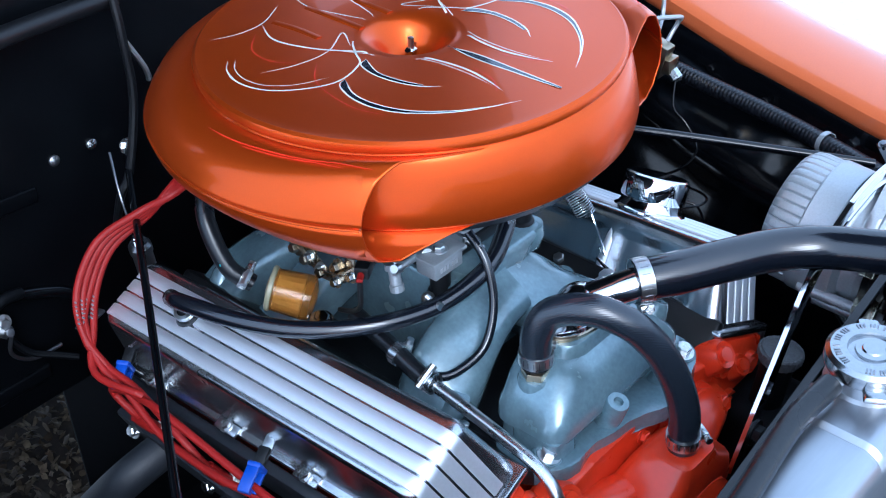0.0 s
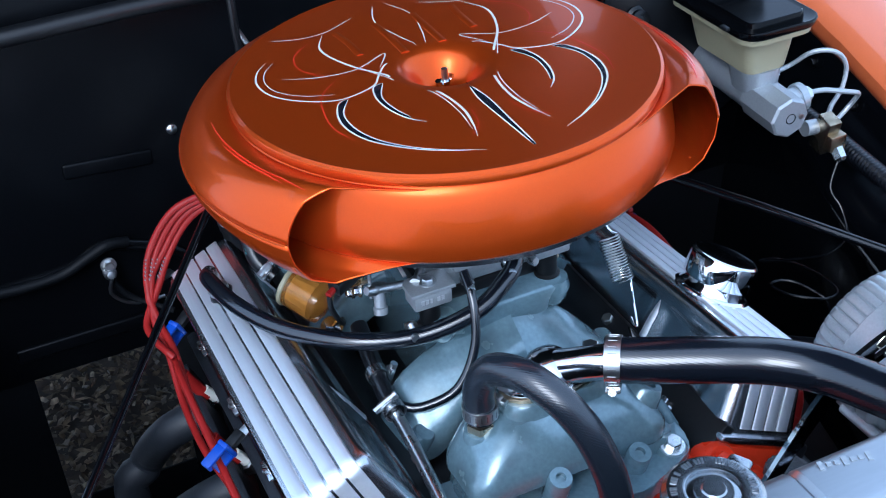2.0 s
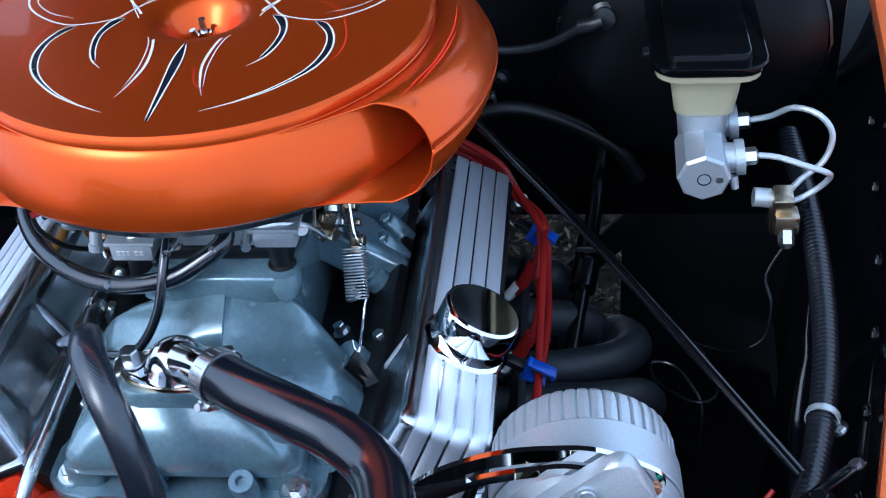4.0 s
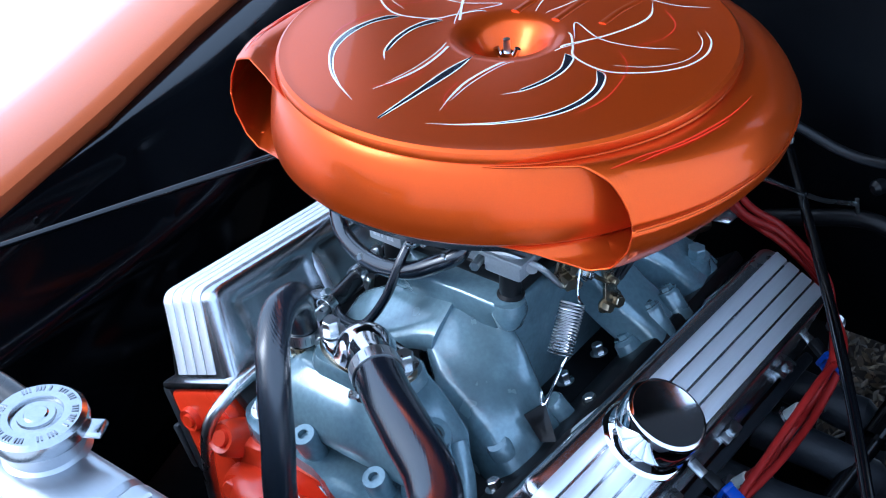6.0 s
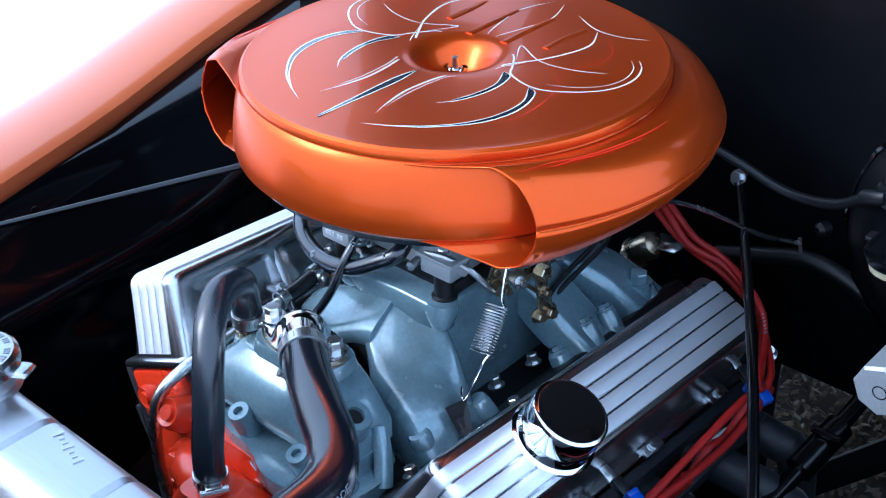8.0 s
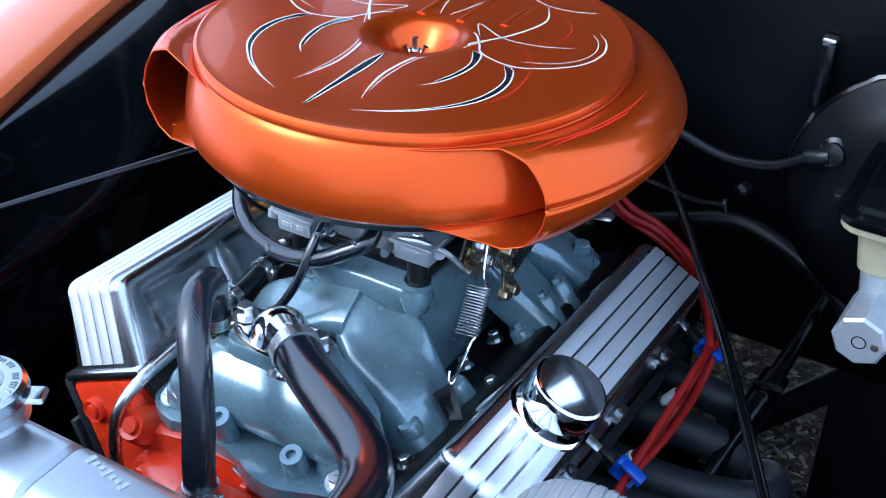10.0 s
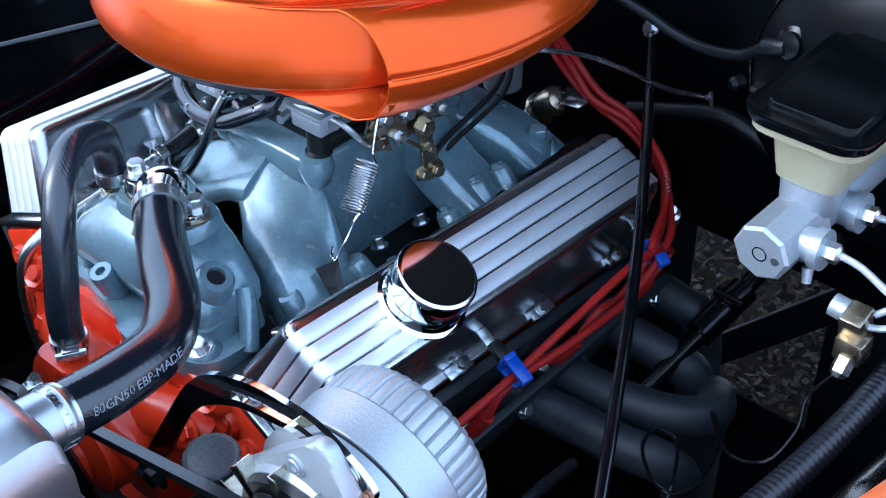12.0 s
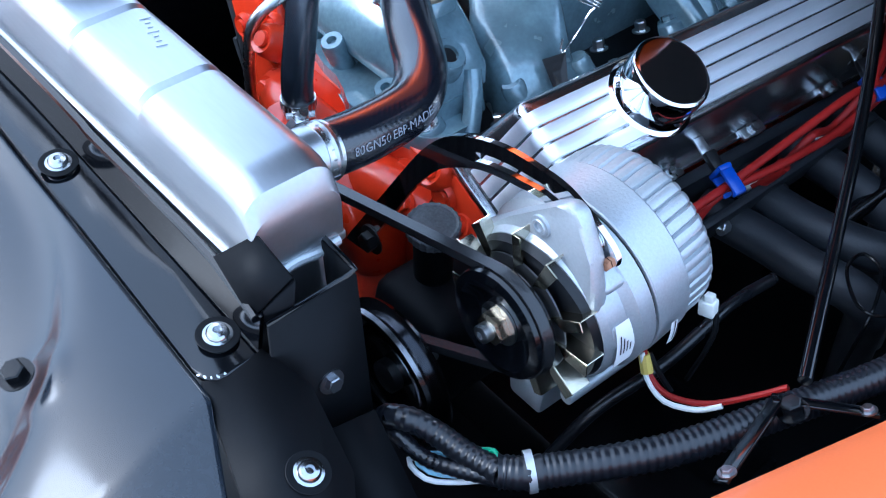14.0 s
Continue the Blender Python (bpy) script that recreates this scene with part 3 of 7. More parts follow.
part("filler_neck", lathe([(0.030, -0.001), (0.0262, 0.002), (0.0255, 0.014), (0.0285, 0.0155), (0.0285, 0.018)], f, 40), M_BRUSHED, rad)
cap = thing("pressure_cap", (-0.0405, -0.4625, 0.9045), "chromed steel radiator cap with stamped lettering", "radiator cap")
f = axis_frame((-0.0405, -0.4625, 0.9045), (0, 0, 1))
part("cap_disc", lathe([(0, 0.0105), (0.007, 0.0105), (0.008, 0.0095), (0.012, 0.0095), (0.0125, 0.0078), (0.0165, 0.0072), (0.0175, 0.0095), (0.0195, 0.0098), (0.0285, 0.0092), (0.0315, 0.0065), (0.0322, 0.001), (0.0312, -0.003), (0.029, -0.004)], f, 56), M_CAP, cap)
for a in (30, 210):
    g = f @ Matrix.Rotation(radians(a), 4, "Z")
    b = rbox(g @ Matrix.Translation((0.036, 0, 0.0)), 0.016, 0.017, 0.0045, 0.002, 2, 0.8)
    part("cap_ear", b, M_CAP, cap)
for a0, cnt in ((10, 9), (72, 7), (120, 9), (196, 7), (250, 11), (325, 6)):
    for k in range(cnt):
        if (k * 7 + cnt) % 4 == 0:
            continue
        g = f @ Matrix.Rotation(radians(a0 + k * 5.2), 4, "Z")
        b = rbox(g @ Matrix.Translation((0.0245, 0, 0.0098)), 0.0042, 0.0013, 0.0005, 0)
        part("stamped_mark", b, M_STAMP, cap)
# nipple and overflow hose
f = axis_frame((-0.064, -0.455, 0.899), (-0.75, 0.45, -0.15))
part("overflow_nipple", lathe([(0.0045, 0), (0.0045, 0.02), (0.0055, 0.022), (0.004, 0.024)], f, 14), M_BRUSHED, rad)
oh = thing("overflow_hose", (-0.2, -0.4, 0.86), "black rubber overflow hose on the radiator neck", "hose")
part("hose", tube([(-0.074, -0.451, 0.8985), (-0.12, -0.449, 0.896), (-0.2, -0.459, 0.8945), (-0.27, -0.466, 0.893), (-0.33, -0.47, 0.875), (-0.36, -0.47, 0.83)], 0.0085, 14), M_RUBBER, oh)
# maker's stamp as a plain shape
for k in range(7):
    b = rbox(Matrix.Translation((0.048 + k * 0.0055, -0.4565 - k * 0.0012, 0.8868)) @ Matrix.Rotation(radians(-16), 4, "Z"), 0.0035, 0.0035 + 0.004 * (k % 3 == 0), 0.0008, 0)
    part("stamp", b, M_CAST, tank)

# ---------- firewall plumbing ----------
fwl = thing("firewall_conduit", (-0.2, 0.3, 0.985), "black wiring conduit along the top of the firewall", "wiring loom")
part("conduit", tube([(-0.40, 0.302, 0.984), (-0.33, 0.30, 0.985), (-0.2, 0.298, 0.987), (-0.10, 0.296, 0.985)], 0.010, 14), M_DULL, fwl)
fwc = thing("firewall_cable", (-0.11, 0.28, 0.9), "black cable hanging down the firewall", "cable")
part("cable", tube([(-0.1085, 0.285, 0.988), (-0.110, 0.28, 0.954), (-0.111, 0.28, 0.887), (-0.1315, 0.28, 0.812), (-0.146, 0.284, 0.785), (-0.15, 0.30, 0.74)], 0.0045, 10), M_DULL, fwc)
part("cable_tail", tube([(-0.11, 0.28, 0.95), (-0.0925, 0.278, 0.911), (-0.0906, 0.278, 0.897)], 0.003, 8), M_STEEL, fwc)
fwp = thing("firewall_pipe", (-0.31, 0.31, 0.70), "dark bent pipe clipped to the firewall", "pipe")
part("pipe", tube([(-0.42, 0.312, 0.700), (-0.386, 0.312, 0.696), (-0.34, 0.312, 0.698), (-0.307, 0.312, 0.711), (-0.284, 0.312, 0.7195), (-0.262, 0.316, 0.714)], 0.0062, 12), M_PLATE, fwp)
part("pipe_bolt", bolt((-0.288, 0.318, 0.690), (0, -1, 0.2), 0.006, 0.006), M_STEEL, fwp)
part("branch_tube", tube([(-0.289, 0.312, 0.684), (-0.286, 0.312, 0.667), (-0.272, 0.31, 0.645), (-0.25, 0.30, 0.633), (-0.232, 0.29, 0.624)], 0.0038, 10), M_PLATE, fwp)

# ---------- engine block and heads ----------
eng = thing("engine", (0, 0, 0.42), "orange painted V8 engine block", "engine")
bm = rbox(Matrix.Translation((0, -0.01, 0.56)), 0.24, 0.44, 0.2, 0.012, 3)
part("block", bm, M_ENGINE, eng)
bm = prism([(-0.15, 0.52), (-0.165, 0.62), (-0.14, 0.69), (-0.07, 0.70), (0.07, 0.70), (0.14, 0.69), (0.165, 0.62), (0.15, 0.52), (0.09, 0.42), (-0.09, 0.42)], Matrix(((1, 0, 0, 0), (0, 0, 1, -0.247), (0, 1, 0, 0), (0, 0, 0, 1))), 0.03, 0.006)
part("front_cover", bm, M_ENGINE, eng)
for x, z in ((-0.07, 0.665), (0.07, 0.668), (0.115, 0.655), (-0.115, 0.65), (0.0, 0.68), (0.135, 0.60), (-0.135, 0.60)):
    part("cover_bolt", bolt((x, -0.263, z), (0, -1, 0.1), 0.006, 0.005), M_ENGINE, eng)
# bosses and ribs on the front
for x, z, r in ((0.118, 0.692, 0.016), (0.085, 0.66, 0.02), (-0.118, 0.69, 0.016), (0.155, 0.655, 0.013)):
    part("boss", lathe([(0, 0.02), (r * 0.45, 0.02), (r * 0.5, 0.016), (r * 0.8, 0.018), (r, 0.012), (r * 1.15, -0.01)], axis_frame((x, -0.258, z), (0, -0.8, 0.6)), 24), M_ENGINE, eng)

STAG = 0.022
TILT = {-1: -24.5, 1: 26.0}
PITCH = -4.0
BANKS = {-1: (-0.179, -0.243, 0.217, 0.688), 1: (0.1685, -0.264, 0.196, 0.6733)}


def bank_frame(s):
    """Frame of a cover's flange: x outward, y along the engine, z out of the cover."""
    cx, y0, y1, z = BANKS[s]
    m = Matrix.Translation((cx, (y0 + y1) / 2, z)) @ Matrix.Rotation(radians(PITCH), 4, "X") @ Matrix.Rotation(radians(TILT[s]), 4, "Y")
    return m @ Matrix.Diagonal((s, 1, 1, 1)), (y1 - y0) / 2


for s in (-1, 1):
    m, hl = bank_frame(s)
    bm = rbox(m @ Matrix.Translation((0.004, 0, -0.052)), 0.086, 2 * hl - 0.002, 0.098, 0.006, 2)
    h = part("cylinder_head", bm, M_ENGINE, eng, "orange painted cylinder head")
    # Side of the orange head, painted black where shade falls on it.
    bm = rbox(m @ Matrix.Translation((0.059, 0, -0.048)), 0.012, 2 * hl - 0.012, 0.094, 0.004)
    part("exhaust_rail", bm, M_HEADER, eng, "exhaust port rail, black in place of shaded orange")
    for u, w, r in ((-0.03, -0.028, 0.013), (0.026, -0.03, 0.012), (0.0, -0.07, 0.015)):
        part("head_boss", lathe([(0, 0.006), (r * 0.5, 0.006), (r * 0.55, 0.003), (r * 0.9, 0.005), (r, 0.0), (r, -0.004)], m @ axis_frame((u, -hl, w), (0, -1, 0)), 24), M_ENGINE, eng)


# ---------- valve covers ----------
def valve_cover(s):
    m, hl = bank_frame(s)
    cx, y0, y1, z = BANKS[s]
    vc = thing("valve_cover", (cx, (y0 + y1) / 2, z), "polished aluminium valve cover with lengthwise fins", "valve cover", "valve covers")
    part("flange", rbox(m @ Matrix.Translation((0, 0, 0.003)), 0.102, 2 * hl, 0.008, 0.003, 2), M_ALUM_SHADE, vc)
    H = 0.083
    ribs = (-0.082, 0.143) if s < 0 else (-0.082, 0.138)

    def ramp(v, a, b):
        t = min(1.0, max(0.0, (v - a) / (b - a)))
        return t * t * (3 - 2 * t)

    def ring(w, ui, uo, ye, r):
        """Rounded outline of the cover at a height, with the panels sunk into its inner wall."""
        pts = []
        for k in range(57):
            y = (ye - r) * (1 - 2 * k / 56)
            deep = min(1.0, max(0.0, (hl - 0.045 - abs(y)) / 0.010))
            for q in ribs:
                deep *= ramp(abs(y - q), 0.006, 0.013)
            pts.append((-ui + 0.0055 * deep * ramp(w, 0.012, 0.020) * (1 - ramp(w, 0.058, 0.068)), y))
        for cxq, cyq, a0 in ((-1, -1, 180), (1, -1, 270), (1, 1, 0), (-1, 1, 90)):
            for k in range(1, 7):
                a = radians(a0 + 90 * k / 7)
                c0 = (-ui + r) if cxq < 0 else (uo - r)
                pts.append((c0 + r * math.cos(a), cyq * (ye - r) + r * math.sin(a)))
        return pts

    bm = bmesh.new()
    rows = []
    levels = [(w, 0.0485 - 0.0085 * w / H, 0.0450 - 0.010 * w / H, hl - 0.005 - 0.021 * w / H) for w in (0.004, 0.012, 0.015, 0.018, 0.021, 0.03, 0.045, 0.056, 0.060, 0.064, 0.068, 0.0725)]
    for k in range(1, 6):
        a = radians(18 * k)
        levels.append((0.0725 + 0.0105 * math.sin(a), 0.0411 - 0.0075 * (1 - math.cos(a)), 0.0363 - 0.0045 * (1 - math.cos(a)), hl - 0.0234 - 0.011 * (1 - math.cos(a))))
    for w, ui, uo, ye in levels:
        rows.append([bm.verts.new(m @ V(u, y, w)) for u, y in ring(w, ui, uo, ye, 0.013)])
    n = len(rows[0])
    for a, b in zip(rows, rows[1:]):
        for k in range(n):
            bm.faces.new((a[k], a[(k + 1) % n], b[(k + 1) % n], b[k]))
    bm.faces.new(rows[0])
    bm.faces.new(rows[-1][::-1])
    part("cover_body", bm, M_ALUM_SHADE, vc, "smooth polished side walls with cast ribs", 40)
    # broad flat fins run over the top and down both ends
    for k in range(4):
        u = -0.0220 + k * 0.01475
        up_ = [V(u, -hl + 0.0085, 0.011), V(u, -hl + 0.0135, 0.030), V(u, -hl + 0.0205, 0.058), V(u, -hl + 0.0238, 0.0715)]
        for a in range(1, 6):
            t = a / 6 * math.pi / 2
            up_.append(V(u, -hl + 0.0358 - 0.012 * math.cos(t), 0.0720 + 0.0115 * math.sin(t)))
        path = up_ + [V(u, y, H + 0.0006) for y in np.linspace(-hl + 0.0365, hl - 0.0365, 12)] + [V(u, -p.y, p.z) for p in up_[::-1]]
        w = 0.0063
        sec = [(-w, -0.004), (-w, 0.0004), (-w * 0.93, 0.0014), (-w * 0.8, 0.0018), (w * 0.8, 0.0018), (w * 0.93, 0.0014), (w, 0.0004), (w, -0.004)]
        b = bmesh.new()
        rings = []
        for i, p in enumerate(path):
            t = (path[min(i + 1, len(path) - 1)] - path[max(0, i - 1)]).normalized()
            nor = V(1, 0, 0).cross(t).normalized()
            rings.append([b.verts.new(m @ (p + V(1, 0, 0) * su + nor * sw)) for su, sw in sec])
        q = len(sec)
        for r0, r1 in zip(rings, rings[1:]):
            for j in range(q):
                b.faces.new((r0[j], r0[(j + 1) % q], r1[(j + 1) % q], r1[j]))
        b.faces.new(rings[0])
        b.faces.new(rings[-1][::-1])
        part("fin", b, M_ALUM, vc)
    # slanted ribs on the inner wall, hold-down tabs at the flange
    for y in ribs:
        part("wall_rib", tube([m @ V(-0.0335, y, H - 0.013), m @ V(-0.0385, y, 0.042), m @ V(-0.0425, y, 0.010)], 0.0072, 18), M_ALUM, vc)
    for y in (-0.17, -0.055, 0.055, 0.17):
        for u in (0.0495,) if s < 0 or abs(y) > 0.1 else (-0.0495, 0.0495):
            b = rbox(m @ Matrix.Translation((u, y, 0.008)), 0.011, 0.03, 0.004, 0.0015)
            tab = part("hold_down_tab", b, M_STEEL, vc, "bright hold-down clip")
            part("tab_bolt", bolt(m @ V(u, y, 0.010), m.to_3x3() @ V(0, 0, 1), 0.0045, 0.005), M_STEEL, tab)
    return vc


valve_cover(-1)
valve_cover(1)

# ---------- intake manifold ----------
man = thing("intake_manifold", (0, -0.02, 0.69), "grey-blue cast aluminium intake manifold", "intake manifold")
# The shade of the valley is put into this plate's black.
part("valley_plate", rbox(Matrix.Translation((0.0, -0.005, 0.668)), 0.23, 0.40, 0.03, 0.006), M_DULL, man, "valley cover, black for the shade under the manifold")


def loft(stations, bm=None, capped=True):
    """Rounded rectangles joined: each is (centre, half x, half y, corner, frame)."""
    bm = bm or bmesh.new()
    rings = []
    for c, hx, hy, r, fr in stations:
        ring = []
        for qx, qy, a0 in ((1, 1, 0), (-1, 1, 90), (-1, -1, 180), (1, -1, 270)):
            for k in range(5):
                a = radians(a0 + k * 22.5)
                ring.append(bm.verts.new(Vector(c) + fr @ V(qx * (hx - r) + r * math.cos(a), qy * (hy - r) + r * math.sin(a), 0)))
        rings.append(ring)
    for a, b in zip(rings, rings[1:]):
        for k in range(20):
            bm.faces.new((a[k], a[(k + 1) % 20], b[(k + 1) % 20], b[k]))
    if capped:
        bm.faces.new(rings[0][::-1])
        bm.faces.new(rings[-1])
    return bm


I3 = Matrix.Identity(3)
# plenum, crowned towards the front
bm = loft([((0, 0.012, 0.68), 0.062, 0.10, 0.03, I3), ((0, 0.008, 0.77), 0.064, 0.102, 0.03, I3), ((0, 0.004, 0.790), 0.066, 0.104, 0.028, I3), ((0, 0.004, 0.801), 0.066, 0.104, 0.012, I3), ((0, 0.004, 0.805), 0.063, 0.101, 0.010, I3)])
part("plenum", bm, M_INTAKE, man, angle=60)


def runner(pts, widths, heights, name="runner"):
    """A cast duct: a rounded rectangle swept along a bend."""
    path = smooth_path(pts, 0.008)
    n = len(path)
    bm = bmesh.new()
    rings = []
    for i, p in enumerate(path):
        t = (path[min(i + 1, n - 1)] - path[max(0, i - 1)]).normalized()
        side = t.cross(V(0, 0, 1))
        side = side.normalized() if side.length > 1e-3 else V(0, 1, 0)
        nor = side.cross(t)
        q = i / (n - 1)
        w = np.interp(q, np.linspace(0, 1, len(widths)), widths)
        h = np.interp(q, np.linspace(0, 1, len(heights)), heights)
        r = min(w, h) * 0.45
        ring = []
        for qx, qy, a0 in ((1, 1, 0), (-1, 1, 90), (-1, -1, 180), (1, -1, 270)):
            for k in range(5):
                a = radians(a0 + k * 22.5)
                ring.append(bm.verts.new(p + side * (qx * (w - r) + r * math.cos(a)) + nor * (qy * (h - r) + r * math.sin(a))))
        rings.append(ring)
    for a, b in zip(rings, rings[1:]):
        for k in range(20):
            bm.faces.new((a[k], a[(k + 1) % 20], b[(k + 1) % 20], b[k]))
    bm.faces.new(rings[0])
    bm.faces.new(rings[-1][::-1])
    return part(name, bm, M_INTAKE, man, angle=50)


for s in (-1, 1):
    dy = 0.0 if s < 0 else -STAG
    runner([(s * 0.02, 0.04, 0.778), (s * 0.055, 0.05 + dy * 0.5, 0.762), (s * 0.09, 0.066 + dy, 0.733), (s * 0.122, 0.075 + dy, 0.705)], (0.026, 0.028, 0.03, 0.032), (0.022, 0.022, 0.02, 0.019))
    runner([(0.0, 0.09, 0.765), (s * 0.045, 0.115 + dy * 0.5, 0.750), (s * 0.088, 0.15 + dy, 0.722), (s * 0.122, 0.165 + dy, 0.694)], (0.03, 0.03, 0.034, 0.036), (0.022, 0.024, 0.025, 0.022))
    # flange along the head, coloured black for the shade beside the plenum
    cx, y0, y1, z = BANKS[s]
    fl = Matrix.Translation((s * 0.122, (y0 + y1) / 2, 0.703)) @ Matrix.Rotation(radians(-42 * s), 4, "Y")
    part("port_flange", rbox(fl, 0.046, y1 - y0 - 0.016, 0.014, 0.004), M_DULL, man, "head flange coloured black for the shade it lies in")
    for y in ((0.17,)):
        p = V(s * 0.1185, y + dy, 0.716)
        part("flange_boss", lathe([(0, 0.012), (0.010, 0.012), (0.012, 0.009), (0.014, -0.01)], axis_frame(p, (s * -0.55, 0, 0.83)), 20), M_INTAKE, man)
        part("flange_bolt", bolt(p + V(s * -0.0066, 0, 0.01), (s * -0.55, 0, 0.83), 0.006, 0.006), M_STEEL, man)


for x, y, z, r, h in ((0.116, 0.0468, 0.735, 0.0105, 0.03), (0.117, 0.0773, 0.735, 0.0105, 0.03), (0.1087, 0.0164, 0.716, 0.012, 0.02)):
    part("flange_boss", lathe([(0, 0.0), (r * 0.8, 0.0), (r, -0.003), (r * 1.15, -h)], axis_frame((x, y, z), (-0.55, 0, 0.83)), 20), M_INTAKE, man)
    part("flange_bolt", bolt((x, y, z), (-0.55, 0, 0.83), 0.0066, 0.004), M_INTAKE, man)
for x, y in ((0.0925, 0.0), (0.0885, -0.05)):
    part("valley_bolt", bolt((x, y, 0.703), (-0.3, 0, 0.95), 0.0055, 0.009), M_STEEL, man)


# front pair: a flat-topped cast arch from the carburettor pad down to both heads
def arch(stations, name="front_runner"):
    """Sections across the arch: (x, top, rear ridge y, front ridge y, foot y, bottom)."""
    fine = []
    ext = [stations[0]] + list(stations) + [stations[-1]]
    for i in range(1, len(ext) - 2):
        for k in range(6):
            t = k / 6
            fine.append([0.5 * (2 * b + (c - a) * t + (2 * a - 5 * b + 4 * c - d) * t * t + (3 * b - a - 3 * c + d) * t ** 3) for a, b, c, d in zip(*ext[i - 1:i + 3])])
    fine.append(list(stations[-1]))
    bm = bmesh.new()
    rings = []
    for x, zt, yr, yf, yb, zb in fine:
        mid = (zt + zb) / 2
        corner = [(yr + 0.022, zb), (yr + 0.017, zt - 0.024), (yr, zt), (yf, zt - 0.010), (yb, mid - 0.004), (yb + 0.004, zb)]
        ring = []
        n = len(corner)
        for k in range(n):
            p, c, q = (Vector(corner[(k + d) % n] + (0,)) for d in (-1, 0, 1))
            r = (0.008, 0.012, 0.011, 0.016, 0.018, 0.010)[k]
            u, w = (p - c), (q - c)
            a, b = c + u.normalized() * min(r, u.length * 0.45), c + w.normalized() * min(r, w.length * 0.45)
            for t in (0, 0.2, 0.4, 0.6, 0.8, 1):
                m2 = (a * (1 - t) + c * t) * (1 - t) + (c * (1 - t) + b * t) * t
                ring.append(bm.verts.new((x, m2.x, m2.y)))
        rings.append(ring)
    n = len(rings[0])
    for a, b in zip(rings, rings[1:]):
        for k in range(n):
            bm.faces.new((a[k], a[(k + 1) % n], b[(k + 1) % n], b[k]))
    bm.faces.new(rings[0])
    bm.faces.new(rings[-1][::-1])
    return part(name, bm, M_INTAKE, man, angle=60)


arch([(-0.126, 0.712, -0.090, -0.114, -0.135, 0.685), (-0.109, 0.747, -0.089, -0.111, -0.143, 0.685), (-0.085, 0.764, -0.086, -0.108, -0.144, 0.690), (-0.062, 0.773, -0.084, -0.106, -0.140, 0.712), (-0.042, 0.781, -0.084, -0.104, -0.136, 0.728), (-0.018, 0.790, -0.088, -0.102, -0.133, 0.742), (0.006, 0.796, -0.090, -0.100, -0.132, 0.746)])


def duct(stations, radii, name="front_runner"):
    """Creased cast duct: rings of corner points, rounded and joined along its length."""
    fine = []
    ext = [stations[0]] + list(stations) + [stations[-1]]
    for i in range(1, len(ext) - 2):
        for k in range(7):
            t = k / 7
            fine.append([0.5 * (2 * b + (c - a) * t + (2 * a - 5 * b + 4 * c - d) * t * t + (3 * b - a - 3 * c + d) * t ** 3) for a, b, c, d in zip(*[[Vector(p) for p in st] for st in ext[i - 1:i + 3]])])
    fine.append([Vector(p) for p in stations[-1]])
    bm = bmesh.new()
    rings = []
    for corner in fine:
        ring = []
        n = len(corner)
        for k in range(n):
            p, c, q = corner[k - 1], corner[k], corner[(k + 1) % n]
            u, w = p - c, q - c
            a, b = c + u.normalized() * min(radii[k], u.length * 0.45), c + w.normalized() * min(radii[k], w.length * 0.45)
            for t in (0, 0.2, 0.4, 0.6, 0.8, 1):
                ring.append(bm.verts.new((a * (1 - t) + c * t) * (1 - t) + (c * (1 - t) + b * t) * t))
        rings.append(ring)
    n = len(rings[0])
    for a, b in zip(rings, rings[1:]):
        for k in range(n):
            bm.faces.new((a[k], a[(k + 1) % n], b[(k + 1) % n], b[k]))
    bm.faces.new(rings[0])
    bm.faces.new(rings[-1][::-1])
    return part(name, bm, M_INTAKE, man, angle=60)


# driver's front runner: two creases over its top and a bulging front face
duct([
    ((-0.010, -0.055, 0.70), (-0.010, -0.072, 0.800), (-0.006, -0.099, 0.786), (-0.002, -0.122, 0.766), (0.000, -0.131, 0.757), (0.000, -0.128, 0.742)),
    ((0.012, -0.055, 0.70), (0.020, -0.074, 0.796), (0.012, -0.101, 0.779), (0.016, -0.124, 0.760), (0.014, -0.141, 0.750), (0.014, -0.140, 0.712)),
    ((0.034, -0.060, 0.69), (0.045, -0.078, 0.784), (0.031, -0.104, 0.770), (0.032, -0.128, 0.755), (0.025, -0.150, 0.744), (0.027, -0.152, 0.690)),
    ((0.056, -0.070, 0.685), (0.067, -0.084, 0.769), (0.054, -0.107, 0.763), (0.055, -0.132, 0.751), (0.049, -0.158, 0.740), (0.050, -0.162, 0.684)),
    ((0.076, -0.078, 0.680), (0.085, -0.091, 0.748), (0.073, -0.110, 0.753), (0.078, -0.135, 0.746), (0.075, -0.165, 0.734), (0.077, -0.170, 0.680)),
    ((0.094, -0.086, 0.678), (0.101, -0.097, 0.727), (0.089, -0.114, 0.741), (0.100, -0.139, 0.736), (0.098, -0.170, 0.725), (0.100, -0.175, 0.678)),
    ((0.118, -0.090, 0.675), (0.120, -0.100, 0.704), (0.112, -0.116, 0.714), (0.122, -0.141, 0.712), (0.122, -0.172, 0.704), (0.124, -0.177, 0.675)),
], (0.008, 0.014, 0.008, 0.007, 0.012, 0.010))
for x, y, z in ((0.1, -0.162, 0.716), (-0.104, -0.135, 0.716), (0.106, -0.092, 0.714)):
    s = 1 if x > 0 else -1
    part("runner_boss", lathe([(0, 0.010), (0.0085, 0.010), (0.0105, 0.007), (0.012, -0.012)], axis_frame((x, y, z), (s * -0.35, -0.3, 0.88)), 20), M_INTAKE, man)
